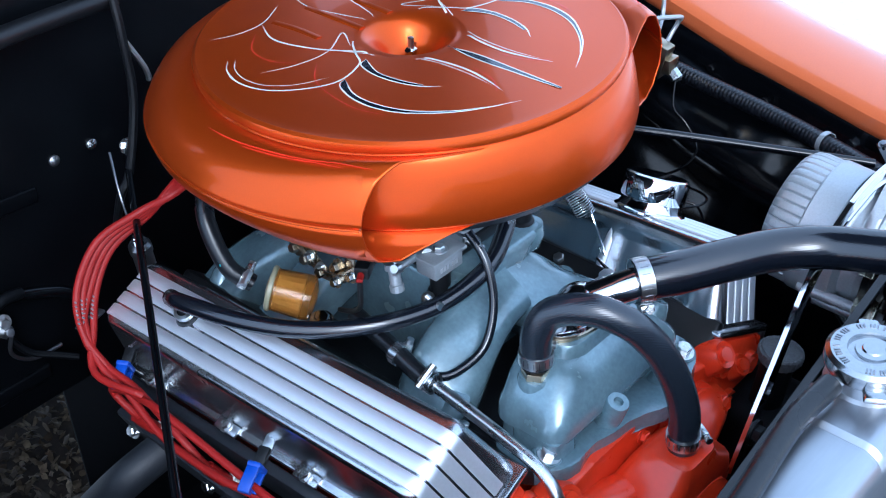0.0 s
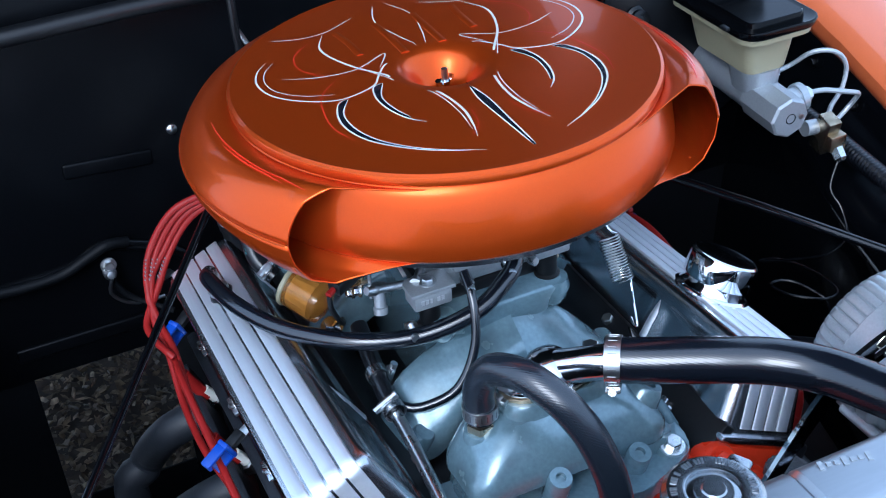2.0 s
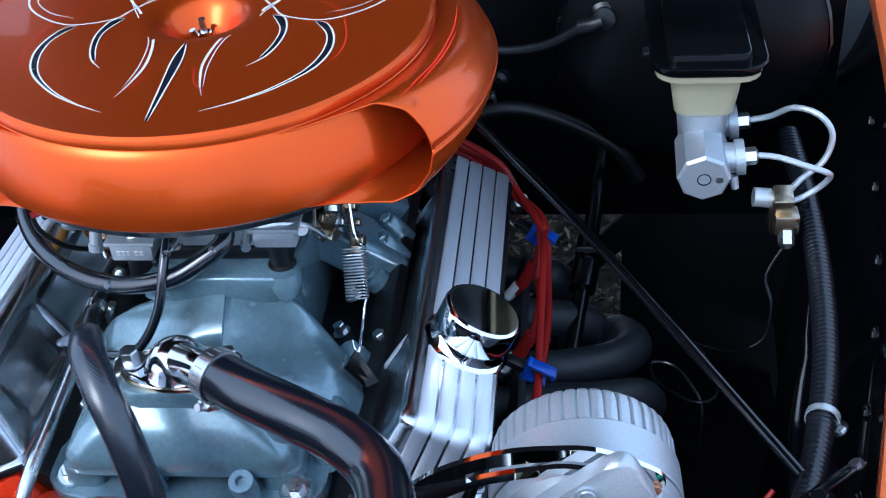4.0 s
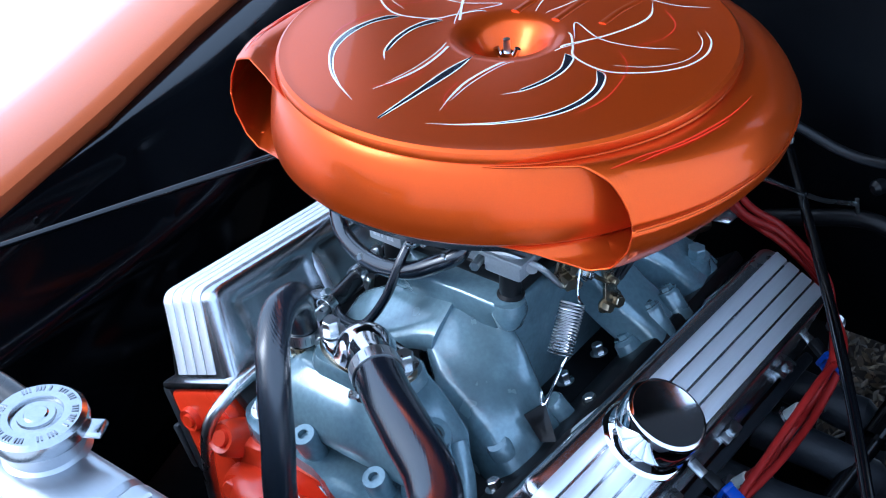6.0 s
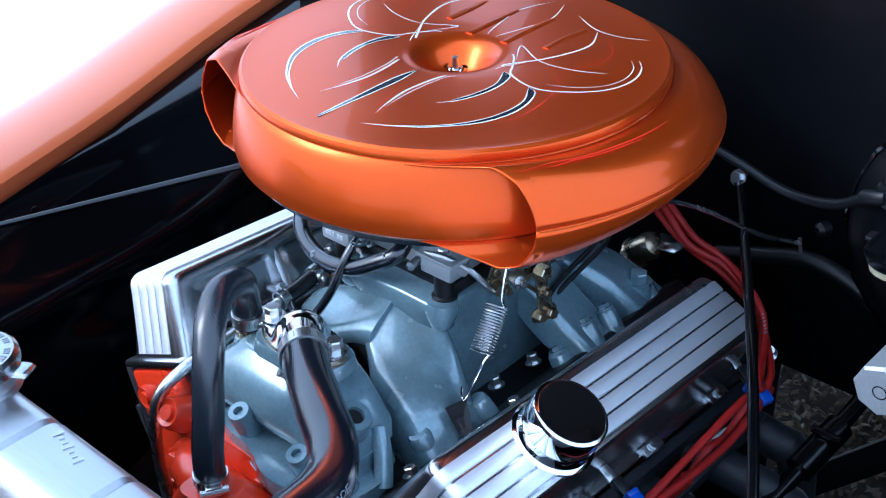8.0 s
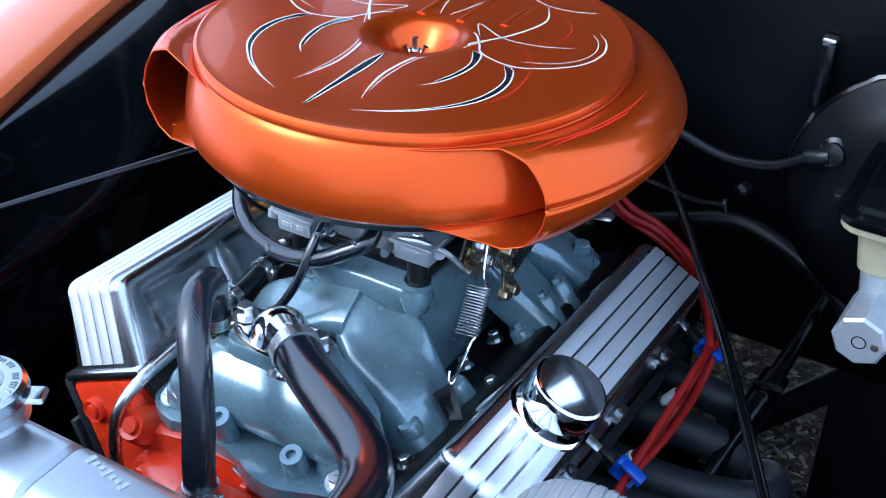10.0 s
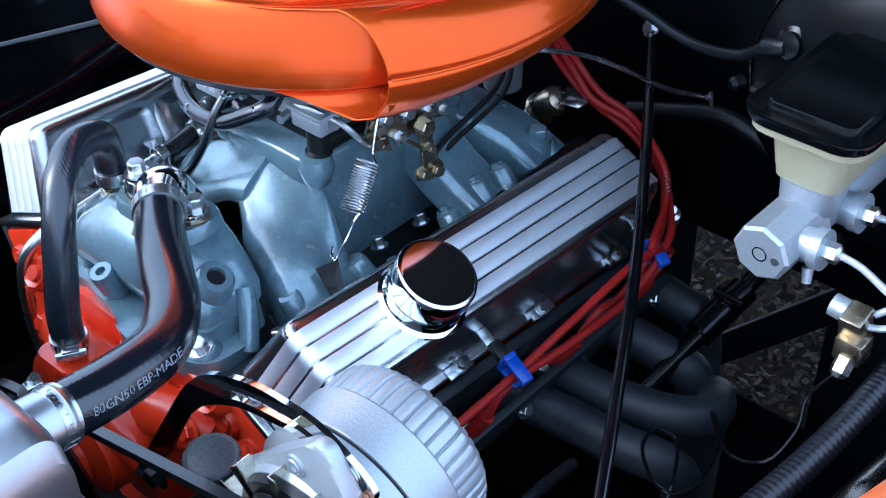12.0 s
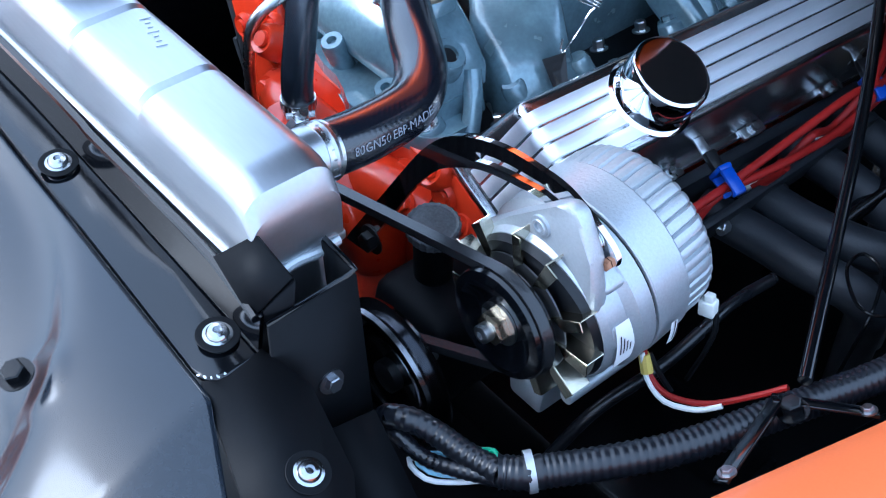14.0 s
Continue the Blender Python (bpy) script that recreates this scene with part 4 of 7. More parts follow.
for x, y, z in ((0.113, -0.19, 0.704), (-0.118, -0.152, 0.704), (0.128, -0.07, 0.712)):
    part("runner_bolt", bolt((x, y, z), (-0.4 if x > 0 else 0.4, 0, 0.9), 0.006, 0.008), M_STEEL, man)
# round web under the carburettor pad's corner
for s in (-1, 1):
    part("pad_corner", lathe([(0.0, 0.0), (0.014, -0.002), (0.016, -0.012), (0.012, -0.026), (0.004, -0.034)], Matrix.Translation((s * 0.056, -0.086, 0.806)), 20), M_INTAKE, man)

# water crossover at the front: base slab with a wavy front edge, body, thermostat pad
out = [(0.104, -0.205), (0.104, -0.235), (0.098, -0.252), (0.082, -0.262), (0.062, -0.268), (0.045, -0.276), (0.025, -0.277), (0.008, -0.272), (-0.012, -0.262), (-0.04, -0.259), (-0.066, -0.253), (-0.085, -0.257), (-0.104, -0.251), (-0.119, -0.238), (-0.122, -0.215), (-0.116, -0.19), (-0.1, -0.19), (0.0, -0.196), (0.09, -0.198)]
ring = smooth_path([(x, y, 0) for x, y in out] + [(out[0][0], out[0][1], 0)], 0.008)[:-1]
part("front_flange", prism([(p.x, p.y) for p in ring], Matrix.Translation((0, 0, 0.7025)), 0.017, 0.0035), M_INTAKE, man)
part("crossover_foot", loft([((-0.008, -0.198, 0.700), 0.096, 0.020, 0.012, I3), ((-0.008, -0.198, 0.727), 0.090, 0.020, 0.012, I3)]), M_INTAKE, man)
for x0, hx in ((-0.0875, 0.017), (0.071, 0.017), (-0.031, 0.009), (0.044, 0.009)):
    part("crossover_leg", loft([((x0, -0.220, 0.700), hx, 0.026, 0.008, I3), ((x0, -0.219, 0.728), hx * 0.92, 0.0245, 0.008, I3)]), M_INTAKE, man, angle=50)
bm = loft([((-0.009, -0.209, 0.7235), 0.092, 0.0355, 0.018, I3), ((-0.009, -0.209, 0.7265), 0.094, 0.037, 0.018, I3), ((-0.009, -0.209, 0.739), 0.092, 0.0375, 0.018, I3), ((-0.009, -0.2085, 0.745), 0.088, 0.036, 0.018, I3), ((-0.010, -0.205, 0.758), 0.080, 0.034, 0.022, I3), ((-0.010, -0.200, 0.770), 0.066, 0.029, 0.020, I3), ((-0.010, -0.197, 0.777), 0.056, 0.025, 0.018, I3)])
part("water_crossover", bm, M_INTAKE, man, angle=36)
bm = loft([((-0.006, -0.196, 0.768), 0.052, 0.028, 0.02, I3), ((-0.006, -0.196, 0.7855), 0.049, 0.0255, 0.02, I3), ((-0.006, -0.196, 0.7885), 0.047, 0.0235, 0.018, I3)])
part("thermostat_pad", bm, M_INTAKE, man)
for (x, y, z) in ((-0.031, -0.2535, 0.733), (0.044, -0.2545, 0.728)):
    f = axis_frame((x, y, z), (0.0, -0.35, 0.94))
    part("bracket_boss", lathe([(0, 0.001), (0.0042, 0.001), (0.0045, 0.006), (0.0095, 0.006), (0.0105, 0.004), (0.0115, -0.026)], f, 24), M_INTAKE, man)
    part("boss_web", rbox(Matrix.Translation((x, y + 0.012, z - 0.01)), 0.016, 0.03, 0.02, 0.004), M_INTAKE, man)
for (x, y, z) in ((-0.100, -0.234, 0.7125), (0.083, -0.246, 0.7125)):
    part("corner_boss", lathe([(0, 0.003), (0.012, 0.003), (0.0145, 0.0), (0.0165, -0.010)], axis_frame((x, y, z), (0, -0.3, 0.95)), 24), M_INTAKE, man)
    part("corner_bolt", bolt((x, y - 0.001, z + 0.003), (0, -0.3, 0.95), 0.0072, 0.007), M_STEEL, man, "zinc-plated flange bolt")
# side boss with a threaded port on the driver's end
f = axis_frame((0.068, -0.216, 0.752), (0.5, 0.0, 0.85))
part("port_boss", lathe([(0.007, 0.004), (0.0078, 0.016), (0.0135, 0.016), (0.016, 0.012), (0.020, -0.02)], f, 28), M_INTAKE, man)
part("port_hole", lathe([(0.0075, 0.012), (0, 0.012)], f, 20), M_DULL, man)
part("side_rib", tube([(0.080, -0.195, 0.742), (0.094, -0.205, 0.722), (0.103, -0.215, 0.702)], 0.0085, 14), M_INTAKE, man)
# heater fitting boss and brass fitting
part("fitting_boss", lathe([(0, 0.03), (0.014, 0.03), (0.0155, 0.027), (0.017, -0.02)], axis_frame((-0.0745, -0.2, 0.738), (0, 0, 1)), 28), M_INTAKE, man)
fit_brass = thing("heater_hose_fitting", (-0.0745, -0.2, 0.768), "brass hose fitting screwed into the manifold", "pipe fitting")
part("fitting", lathe([(0, 0), (0.0125, 0), (0.0125, 0.007), (0.0095, 0.008), (0.0095, 0.03), (0, 0.03)], axis_frame((-0.0745, -0.2, 0.768), (0, 0, 1)), 6), M_BRASS, fit_brass)

# ---------- thermostat housing ----------
neck = thing("thermostat_housing", (-0.006, -0.196, 0.7885), "chrome thermostat elbow bolted to the manifold", "thermostat housing")
o = [(0.048 * math.cos(a), 0.0235 * math.sin(a)) for a in np.linspace(0, 2 * math.pi, 28, endpoint=False)]
part("gasket", prism(o, Matrix.Translation((-0.006, -0.196, 0.790)), 0.003), M_BRASS, neck)
part("neck_flange", prism([(x * 0.96, y * 0.95) for x, y in o], Matrix.Translation((-0.006, -0.196, 0.7945)), 0.006, 0.0015), M_NECK, neck)
part("dome", lathe([(0.0265, 0.0), (0.0245, 0.003), (0.0225, 0.008), (0.0195, 0.0135), (0.0140, 0.0185), (0.007, 0.0212), (0, 0.0218)], Matrix.Translation((-0.008, -0.196, 0.7965)), 40), M_NECK, neck)
ne = [V(-0.008, -0.196, 0.800), V(0.002, -0.2045, 0.8045), V(0.016, -0.2155, 0.8105), V(0.036, -0.231, 0.816)]
part("elbow", tube(ne, 0.0150, 28, 0.003, scale=lambda q: 1.12 - 0.12 * min(1, q * 2.2)), M_NECK, neck)
for dx in (-0.039, 0.038):
    part("housing_bolt", bolt((-0.006 + dx, -0.1945, 0.7985), (0, 0, 1), 0.0075, 0.011), M_STEEL, neck)

# ---------- upper radiator hose ----------
uh = thing("upper_radiator_hose", (0.1, -0.33, 0.8), "thick black moulded rubber radiator hose", "radiator hose")
UH = [(0.028, -0.225, 0.8165), (0.060, -0.248, 0.8195), (0.100, -0.273, 0.822), (0.140, -0.298, 0.822), (0.167, -0.330, 0.824), (0.180, -0.375, 0.832), (0.186, -0.415, 0.841), (0.188, -0.445, 0.847)]
part("hose", tube(UH, 0.0192, 32, 0.004), M_HOSE, uh)
up = smooth_path(UH, 0.001)


def hose_text(body, start, size, angle):
    """Printed letters wrapped on the hose, reading along it towards the engine."""
    c = bpy.data.curves.new("lettering", "FONT")
    c.body, c.size, c.resolution_u = body, size, 2
    tmp = bpy.data.objects.new("lettering", c)
    me = bpy.data.meshes.new_from_object(tmp)
    b = bmesh.new()
    b.from_mesh(me)
    bpy.data.objects.remove(tmp)
    bpy.data.curves.remove(c)
    bpy.data.meshes.remove(me)
    for v in b.verts:
        i = max(1, min(len(up) - 2, int(start - v.co.x / 0.001)))
        t = (up[i + 1] - up[i - 1]).normalized()
        side = t.cross(V(0, 0, 1)).normalized()
        nor = side.cross(t)
        a = radians(angle) + v.co.y / 0.0194
        v.co = up[i] + (nor * math.cos(a) + side * math.sin(a)) * 0.0195
    return b


part("printed_lettering", hose_text("80GN50 EBP-MADE", 254, 0.0090, -84), M_PRINT, uh, "grey printed lettering")
clamp_band((0.0335, -0.229, 0.8168), (0.80, -0.58, 0.05), 0.0196, uh, 0.013, -120)
clamp_band((0.1868, -0.422, 0.8423), (0.1, -0.95, 0.2), 0.0196, uh, 0.013, 150)

# ---------- bypass hose ----------
bh = thing("heater_bypass_hose", (-0.02, -0.3, 0.73), "black reinforced rubber bypass hose", "hose")
BH = [(-0.0745, -0.2, 0.780), (-0.0745, -0.201, 0.812), (-0.0665, -0.2105, 0.834), (-0.0536, -0.2405, 0.8441), (-0.0391, -0.2644, 0.8341), (-0.0289, -0.2768, 0.8193), (-0.0202, -0.2875, 0.8008), (-0.0116, -0.2991, 0.7707), (-0.0085, -0.3065, 0.7426), (-0.0085, -0.308, 0.7232), (-0.0085, -0.308, 0.702)]
part("hose", tube(BH, 0.0135, 24, 0.004), M_WEAVE, bh)
clamp_band((-0.0745, -0.2, 0.788), (0, 0, 1), 0.0138, bh, 0.011, 20)
clamp_band((-0.0085, -0.308, 0.712), (0.0, 0, 1), 0.0138, bh, 0.010, -30)

# ---------- water pump ----------
wp = thing("water_pump", (0, -0.30, 0.62), "orange painted cast water pump", "water pump")
part("pump_body", loft([((0, -0.275, 0.56), 0.075, 0.03, 0.02, I3), ((0, -0.285, 0.62), 0.08, 0.035, 0.025, I3), ((-0.005, -0.295, 0.66), 0.06, 0.035, 0.022, I3), ((-0.010, -0.301, 0.685), 0.034, 0.03, 0.014, I3), ((-0.0085, -0.307, 0.700), 0.024, 0.022, 0.01, I3)]), M_ENGINE, wp, angle=50)
part("hose_neck", lathe([(0.016, -0.01), (0.0135, 0.0), (0.0125, 0.016), (0, 0.016)], axis_frame((-0.0085, -0.308, 0.692), (0, 0, 1)), 24), M_ENGINE, wp)
for s in (-1, 1):
    part("pump_leg", tube([(s * 0.03, -0.285, 0.65), (s * 0.075, -0.275, 0.655), (s * 0.105, -0.262, 0.645)], 0.024, 16), M_ENGINE, wp)
    part("pump_bolt", bolt((s * 0.1, -0.282, 0.66), (0, -0.9, 0.4), 0.008, 0.007), M_ENGINE, wp)
part("pump_nose", lathe([(0.05, 0), (0.048, 0.02), (0.03, 0.028), (0.022, 0.05), (0, 0.05)], axis_frame((0, -0.31, 0.61), (0, -1, 0)), 32), M_ENGINE, wp)
pul = thing("water_pump_pulley", (0, -0.36, 0.61), "black steel belt pulley behind the radiator", "pulley")
part("pulley_disc", lathe([(0, 0.0), (0.03, 0.0), (0.055, 0.006), (0.078, 0.006), (0.082, 0.010), (0.072, 0.016), (0.082, 0.022), (0.078, 0.026), (0.05, 0.02), (0, 0.02)], axis_frame((0, -0.352, 0.61), (0, -1, 0)), 48), M_BLACK, pul)
psp = thing("steering_pump_pulley", (0.212, -0.37, 0.58), "black grooved steering pump pulley with worn rims", "pulley")
pf = axis_frame((0.200, -0.372, 0.606), (0, -1, 0))
part("pulley_disc", lathe([(0, 0.004), (0.026, 0.004), (0.032, 0.007), (0.036, 0.007), (0.0385, 0.0)], pf, 48), M_BLACK, psp)
part("inner_rim", lathe([(0.0385, -0.002), (0.0395, 0.010), (0.0425, 0.0115), (0.0440, 0.008), (0.0440, -0.002)], pf, 64), M_PULLEY, psp, "worn bright pulley rim")
part("spoke_face", lathe([(0.0440, 0.003), (0.0525, 0.004)], pf, 96, wave=lambda k: 1.0 if k % 3 else 0.985), M_STAMP, psp)
part("pulley_rim", lathe([(0.0525, -0.006), (0.0615, -0.005), (0.0630, -0.002), (0.0545, 0.005), (0.0630, 0.012), (0.0615, 0.0155), (0.0565, 0.0160), (0.0525, 0.010)], pf, 72), M_PULLEY, psp, "worn grooved rim")
part("pulley_hub", lathe([(0.014, 0.003), (0.014, 0.012), (0.008, 0.014), (0, 0.014)], pf, 24), M_STAMP, psp)
part("pulley_shaft", lathe([(0.010, -0.05), (0.010, 0.0)], pf, 16), M_STAMP, psp)

# ---------- air cleaner ----------
ac = thing("air_cleaner", (0, 0, 0.908), "copper-orange metallic air cleaner with two scoops and pinstriped lid", "air cleaner")
TOP = 0.995
lid = lathe([(0, 0.967), (0.012, 0.967), (0.018, 0.9688), (0.0235, 0.975), (0.029, 0.984), (0.034, 0.9905), (0.041, 0.9945), (0.050, TOP), (0.10, TOP + 0.0006), (0.150, TOP + 0.0005), (0.176, TOP), (0.1815, 0.9952), (0.1845, 0.9955), (0.1872, 0.9935), (0.1882, 0.990), (0.1878, 0.9865), (0.1855, 0.9845)], Matrix(), 128)
lid_ob = part("lid", lid, M_COPPER, ac, "pinstriped copper-orange lid")
# pressed slots in the lid's rear
for x, y, w in ((-0.019, 0.075, 0.07), (0.019, 0.078, 0.07), (0.056, 0.083, 0.055), (-0.056, 0.083, 0.055)):
    b = tube([(x, y - w / 2, TOP - 0.001), (x, y, TOP + 0.0002), (x * 1.05, y + w / 2, TOP - 0.001)], 0.0042, 10, 0.008)
    for v in b.verts:
        v.co.z = TOP + (v.co.z - TOP) * 0.45
    part("pressed_slot", b, M_COPPER, lid_ob)
# inner wall behind the scoops
part("element_wall", lathe([(0.1855, 0.986), (0.188, 0.984), (0.1908, 0.978), (0.1938, 0.966), (0.1964, 0.953), (0.1984, 0.940), (0.1990, 0.931), (0.1980, 0.9250), (0.1940, 0.9212), (0.186, 0.9205)], Matrix(), 112), M_COPPER, ac)


def shell_point(phi, q):
    """The outer shell: phi from the front, q from the top seam (0) to the bottom seam (1)."""
    a = abs(phi)
    g = math.exp(-((a - 50) / 24) ** 2)
    prof = [(0.1858, 0.9835), (0.1965, 0.9835 + 0.0045 * g), (0.209, 0.980 + 0.012 * g), (0.222, 0.970 + 0.014 * g), (0.2305, 0.958 + 0.008 * g), (0.2345, 0.9485), (0.2325, 0.938 - 0.008 * g), (0.224, 0.928 - 0.015 * g), (0.213, 0.921 - 0.014 * g), (0.202, 0.9185 - 0.006 * g), (0.191, 0.9215)]
    f = q * (len(prof) - 1)
    i = min(int(f), len(prof) - 2)
    (r0, z0), (r1, z1) = prof[i], prof[i + 1]
    t = f - i
    r, z = r0 + (r1 - r0) * t, z0 + (z1 - z0) * t
    th = radians(phi)
    return V(r * math.sin(th), -r * math.cos(th), z)


TIP = 56.0


def shell_half(top):
    start = 19.0 if top else 24.0
    bm = bmesh.new()
    cols = []
    angles = [TIP - (TIP - start) * (1 - math.cos(t)) for t in np.linspace(math.pi / 2, 0, 40)] + list(np.linspace(TIP, 180, 70))[1:]
    angles = angles + [360 - a for a in angles[::-1][1:]]
    for a in angles:
        p = a if a <= 180 else a - 360
        u = max(0.0, (TIP - abs(p)) / (TIP - start))
        reach = 0.5 if abs(p) >= TIP else 0.5 * (1 - math.sqrt(max(0.0, 1 - (1 - u) ** 2)))
        reach = max(reach, 0.004)
        col = []
        for k in range(15):
            q = reach * k / 14
            col.append(bm.verts.new(shell_point(p, q if top else 1 - q)))
        cols.append(col)
    for a, b in zip(cols, cols[1:]):
        for k in range(14):
            bm.faces.new((a[k], a[k + 1], b[k + 1], b[k]))
    return bm


for top in (True, False):
    o = part("scoop_shell", shell_half(top), M_COPPER, ac, "curled copper-orange scoop shell", 60)
    md = o.modifiers.new("thick", "SOLIDIFY")
    md.thickness, md.offset = 0.0012, 0.0
# seam bead round the rear
seam = [shell_point(p, 0.5) * 1.0 for p in np.linspace(TIP + 0.5, 360 - TIP - 0.5, 90) for p in [p if p <= 180 else p - 360]]
part("seam_bead", sweep(seam, circle(0.0013, 8)), M_COPPER, ac)
part("base_pan", lathe([(0.186, 0.923), (0.178, 0.918), (0.150, 0.914), (0.09, 0.905), (0.065, 0.900), (0.065, 0.892)], Matrix(), 80), M_DULL, ac, "black underside pan")
part("rubber_seal", lathe([(0.189, 0.9225), (0.1905, 0.918), (0.188, 0.9125), (0.181, 0.911), (0.176, 0.914)], Matrix(), 96), M_RUBBER, ac, "black rubber edge seal")
nut = thing("wing_nut", (0, 0, 0.967), "chrome wing nut on the air cleaner stud", "wing nut")
part("nut_body", lathe([(0.0105, 0), (0.0105, 0.002), (0.0065, 0.004), (0.005, 0.013), (0, 0.013)], Matrix.Translation((0, 0, 0.967)), 24), M_CHROME, nut)
part("stud", lathe([(0.003, 0), (0.003, 0.024), (0, 0.025)], Matrix.Translation((0, 0, 0.967)), 12), M_STEEL, nut)
for a in (25, 205):
    g = Matrix.Translation((0, 0, 0.967)) @ Matrix.Rotation(radians(a), 4, "Z")
    part("wing", tube([g @ V(0.003, 0, 0.006), g @ V(0.007, 0, 0.011), g @ V(0.009, 0, 0.016)], 0.0028, 10, 0.002), M_CHROME, nut)


# pinstripes: brush strokes laid on the lid
def stroke(pts, width, material, z=0.0009, name="pinstripe"):
    width *= 0.72
    path = smooth_path([(x, y, 0) for x, y in pts], 0.003)
    n = len(path)
    bm = bmesh.new()
    prev = None
    for i, p in enumerate(path):
        t = (path[min(i + 1, n - 1)] - path[max(i - 1, 0)]).normalized()
        side = V(-t.y, t.x, 0)
        w = width * min(1.0, 0.12 + 2.2 * math.sin(math.pi * i / (n - 1)))
        r = math.hypot(p.x, p.y)
        h = TOP + z + (0 if r > 0.052 else -0.0285 * max(0.0, (0.052 - r) / 0.026) ** 1.4)
        row = [bm.verts.new(p + side * (w * k / 2) + V(0, 0, h)) for k in (-1, 1)]
        if prev:
            bm.faces.new((prev[0], prev[1], row[1], row[0]))
        prev = row
    return part(name, bm, material, lid_ob)


def fill(a, b, material, z=0.0008):
    """Black paint between two strokes."""
    pa, pb = smooth_path([(x, y, 0) for x, y in a], 0.004), smooth_path([(x, y, 0) for x, y in b], 0.004)
    bm = bmesh.new()
    prev = None
    for i in range(25):
        q = i / 24
        u, w = pa[round(q * (len(pa) - 1))], pb[round(q * (len(pb) - 1))]
        row = [bm.verts.new((u.x, u.y, TOP + z)), bm.verts.new((w.x, w.y, TOP + z))]
        if prev:
            bm.faces.new((prev[0], prev[1], row[1], row[0]))
        prev = row
    return part("pinstripe_fill", bm, material, lid_ob)


for s in (-1, 1):
    X = lambda pts: [(s * x, y) for x, y in pts]
    c_out = [(0.096, -0.018), (0.106, -0.022), (0.1145, -0.043), (0.1155, -0.068), (0.106, -0.095), (0.083, -0.122), (0.061, -0.138), (0.035, -0.152)]
    c_in = [(0.096, -0.018), (0.104, -0.040), (0.1045, -0.070), (0.095, -0.098), (0.076, -0.123), (0.052, -0.142)]
    d_out = [(0.060, -0.006), (0.070, -0.010), (0.0755, -0.030), (0.074, -0.053), (0.067, -0.074), (0.056, -0.088)]
    d_in = [(0.060, -0.006), (0.067, -0.030), (0.066, -0.055), (0.061, -0.076)]
    c_in = [(a * 0.55 + c * 0.45, b * 0.55 + d * 0.45) for (a, b), (c, d) in zip(c_in, [c_out[0]] + c_out[2:7])]
    d_in = [(a * 0.6 + c * 0.4, b * 0.6 + d * 0.4) for (a, b), (c, d) in zip(d_in, [d_out[0]] + d_out[2:5])]
    stroke(X(c_out), 0.0022, M_STRIPE)
    stroke(X(c_in), 0.0016, M_STRIPE)
    fill(X(c_out[:7]), X(c_in), M_STRIPE_K)
    stroke(X(d_out), 0.0020, M_STRIPE)
    stroke(X(d_in), 0.0014, M_STRIPE)
    fill(X(d_out[:5]), X(d_in), M_STRIPE_K)
    stroke(X([(0.134, 0.084), (0.147, 0.069), (0.154, 0.046), (0.149, 0.020), (0.130, -0.002), (0.102, -0.016), (0.070, -0.008), (0.058, 0.008), (0.044, 0.026), (0.025, 0.037)]), 0.0024, M_STRIPE)
    stroke(X([(0.129, 0.080), (0.141, 0.066), (0.147, 0.046), (0.143, 0.025), (0.126, 0.006), (0.102, -0.005)]), 0.0012, M_STRIPE)
    stroke(X([(0.070, 0.114), (0.083, 0.082), (0.072, 0.040), (0.048, 0.0), (0.028, -0.040), (0.022, -0.080), (0.026, -0.110), (0.032, -0.131)]), 0.0030, M_STRIPE)
    stroke(X([(0.066, 0.028), (0.046, -0.012), (0.030, -0.046), (0.0265, -0.085), (0.030, -0.118)]), 0.0012, M_STRIPE)
    stroke(X([(0.132, 0.045), (0.102, 0.032), (0.069, 0.030), (0.037, 0.046), (0.052, 0.020)]), 0.0016, M_STRIPE)
    stroke(X([(0.118, 0.126), (0.092, 0.116), (0.065, 0.117), (0.033, 0.134)]), 0.0015, M_STRIPE)
    stroke(X([(0.006, 0.150), (0.018, 0.113), (0.012, 0.075), (0.004, 0.047)]), 0.0015, M_STRIPE)
    stroke(X([(0.090, 0.022), (0.112, 0.0), (0.122, -0.030), (0.1245, -0.060), (0.117, -0.088)]), 0.0016, M_STRIPE_R)
    stroke(X([(0.085, 0.105), (0.108, 0.083), (0.112, 0.055), (0.098, 0.03)]), 0.0016, M_STRIPE_R)
    stroke(X([(0.036, -0.128), (0.022, -0.112), (0.016, -0.085)]), 0.0012, M_STRIPE_R)
    # red line on the scoop's shoulder
    for q0, p0, p1 in ((0.0, 54, 98), (0.022, 60, 86)):
        rp = [shell_point(s * p, q0 + 0.238 - 0.094 * math.sin(math.pi / 2 * min(1.0, (p - 54) / 28)) + 0.012 * max(0.0, (p - 82) / 16)) for p in np.linspace(p0, p1, 28)]
        rp = [p + V(p.x, p.y, 0).normalized() * 0.0008 + V(0, 0, 0.0010) for p in rp]
        rb = bmesh.new()
        sweep(rp, [(-0.0009, 0), (0, 0.0004), (0.0009, 0), (0, -0.0004)], bm=rb, scale=lambda u: 0.25 + 0.75 * math.sin(math.pi * u) ** 0.6)
        part("pinstripe", rb, M_STRIPE_R, ac)
spear = [(0.0, -0.043), (0.0042, -0.075), (0.003, -0.12), (0.0015, -0.164)]
spl = [(-x + 0.001, y) for x, y in spear]
stroke(spear, 0.0017, M_STRIPE)
stroke(spl, 0.0017, M_STRIPE)
fill(spear, spl, M_STRIPE_K)

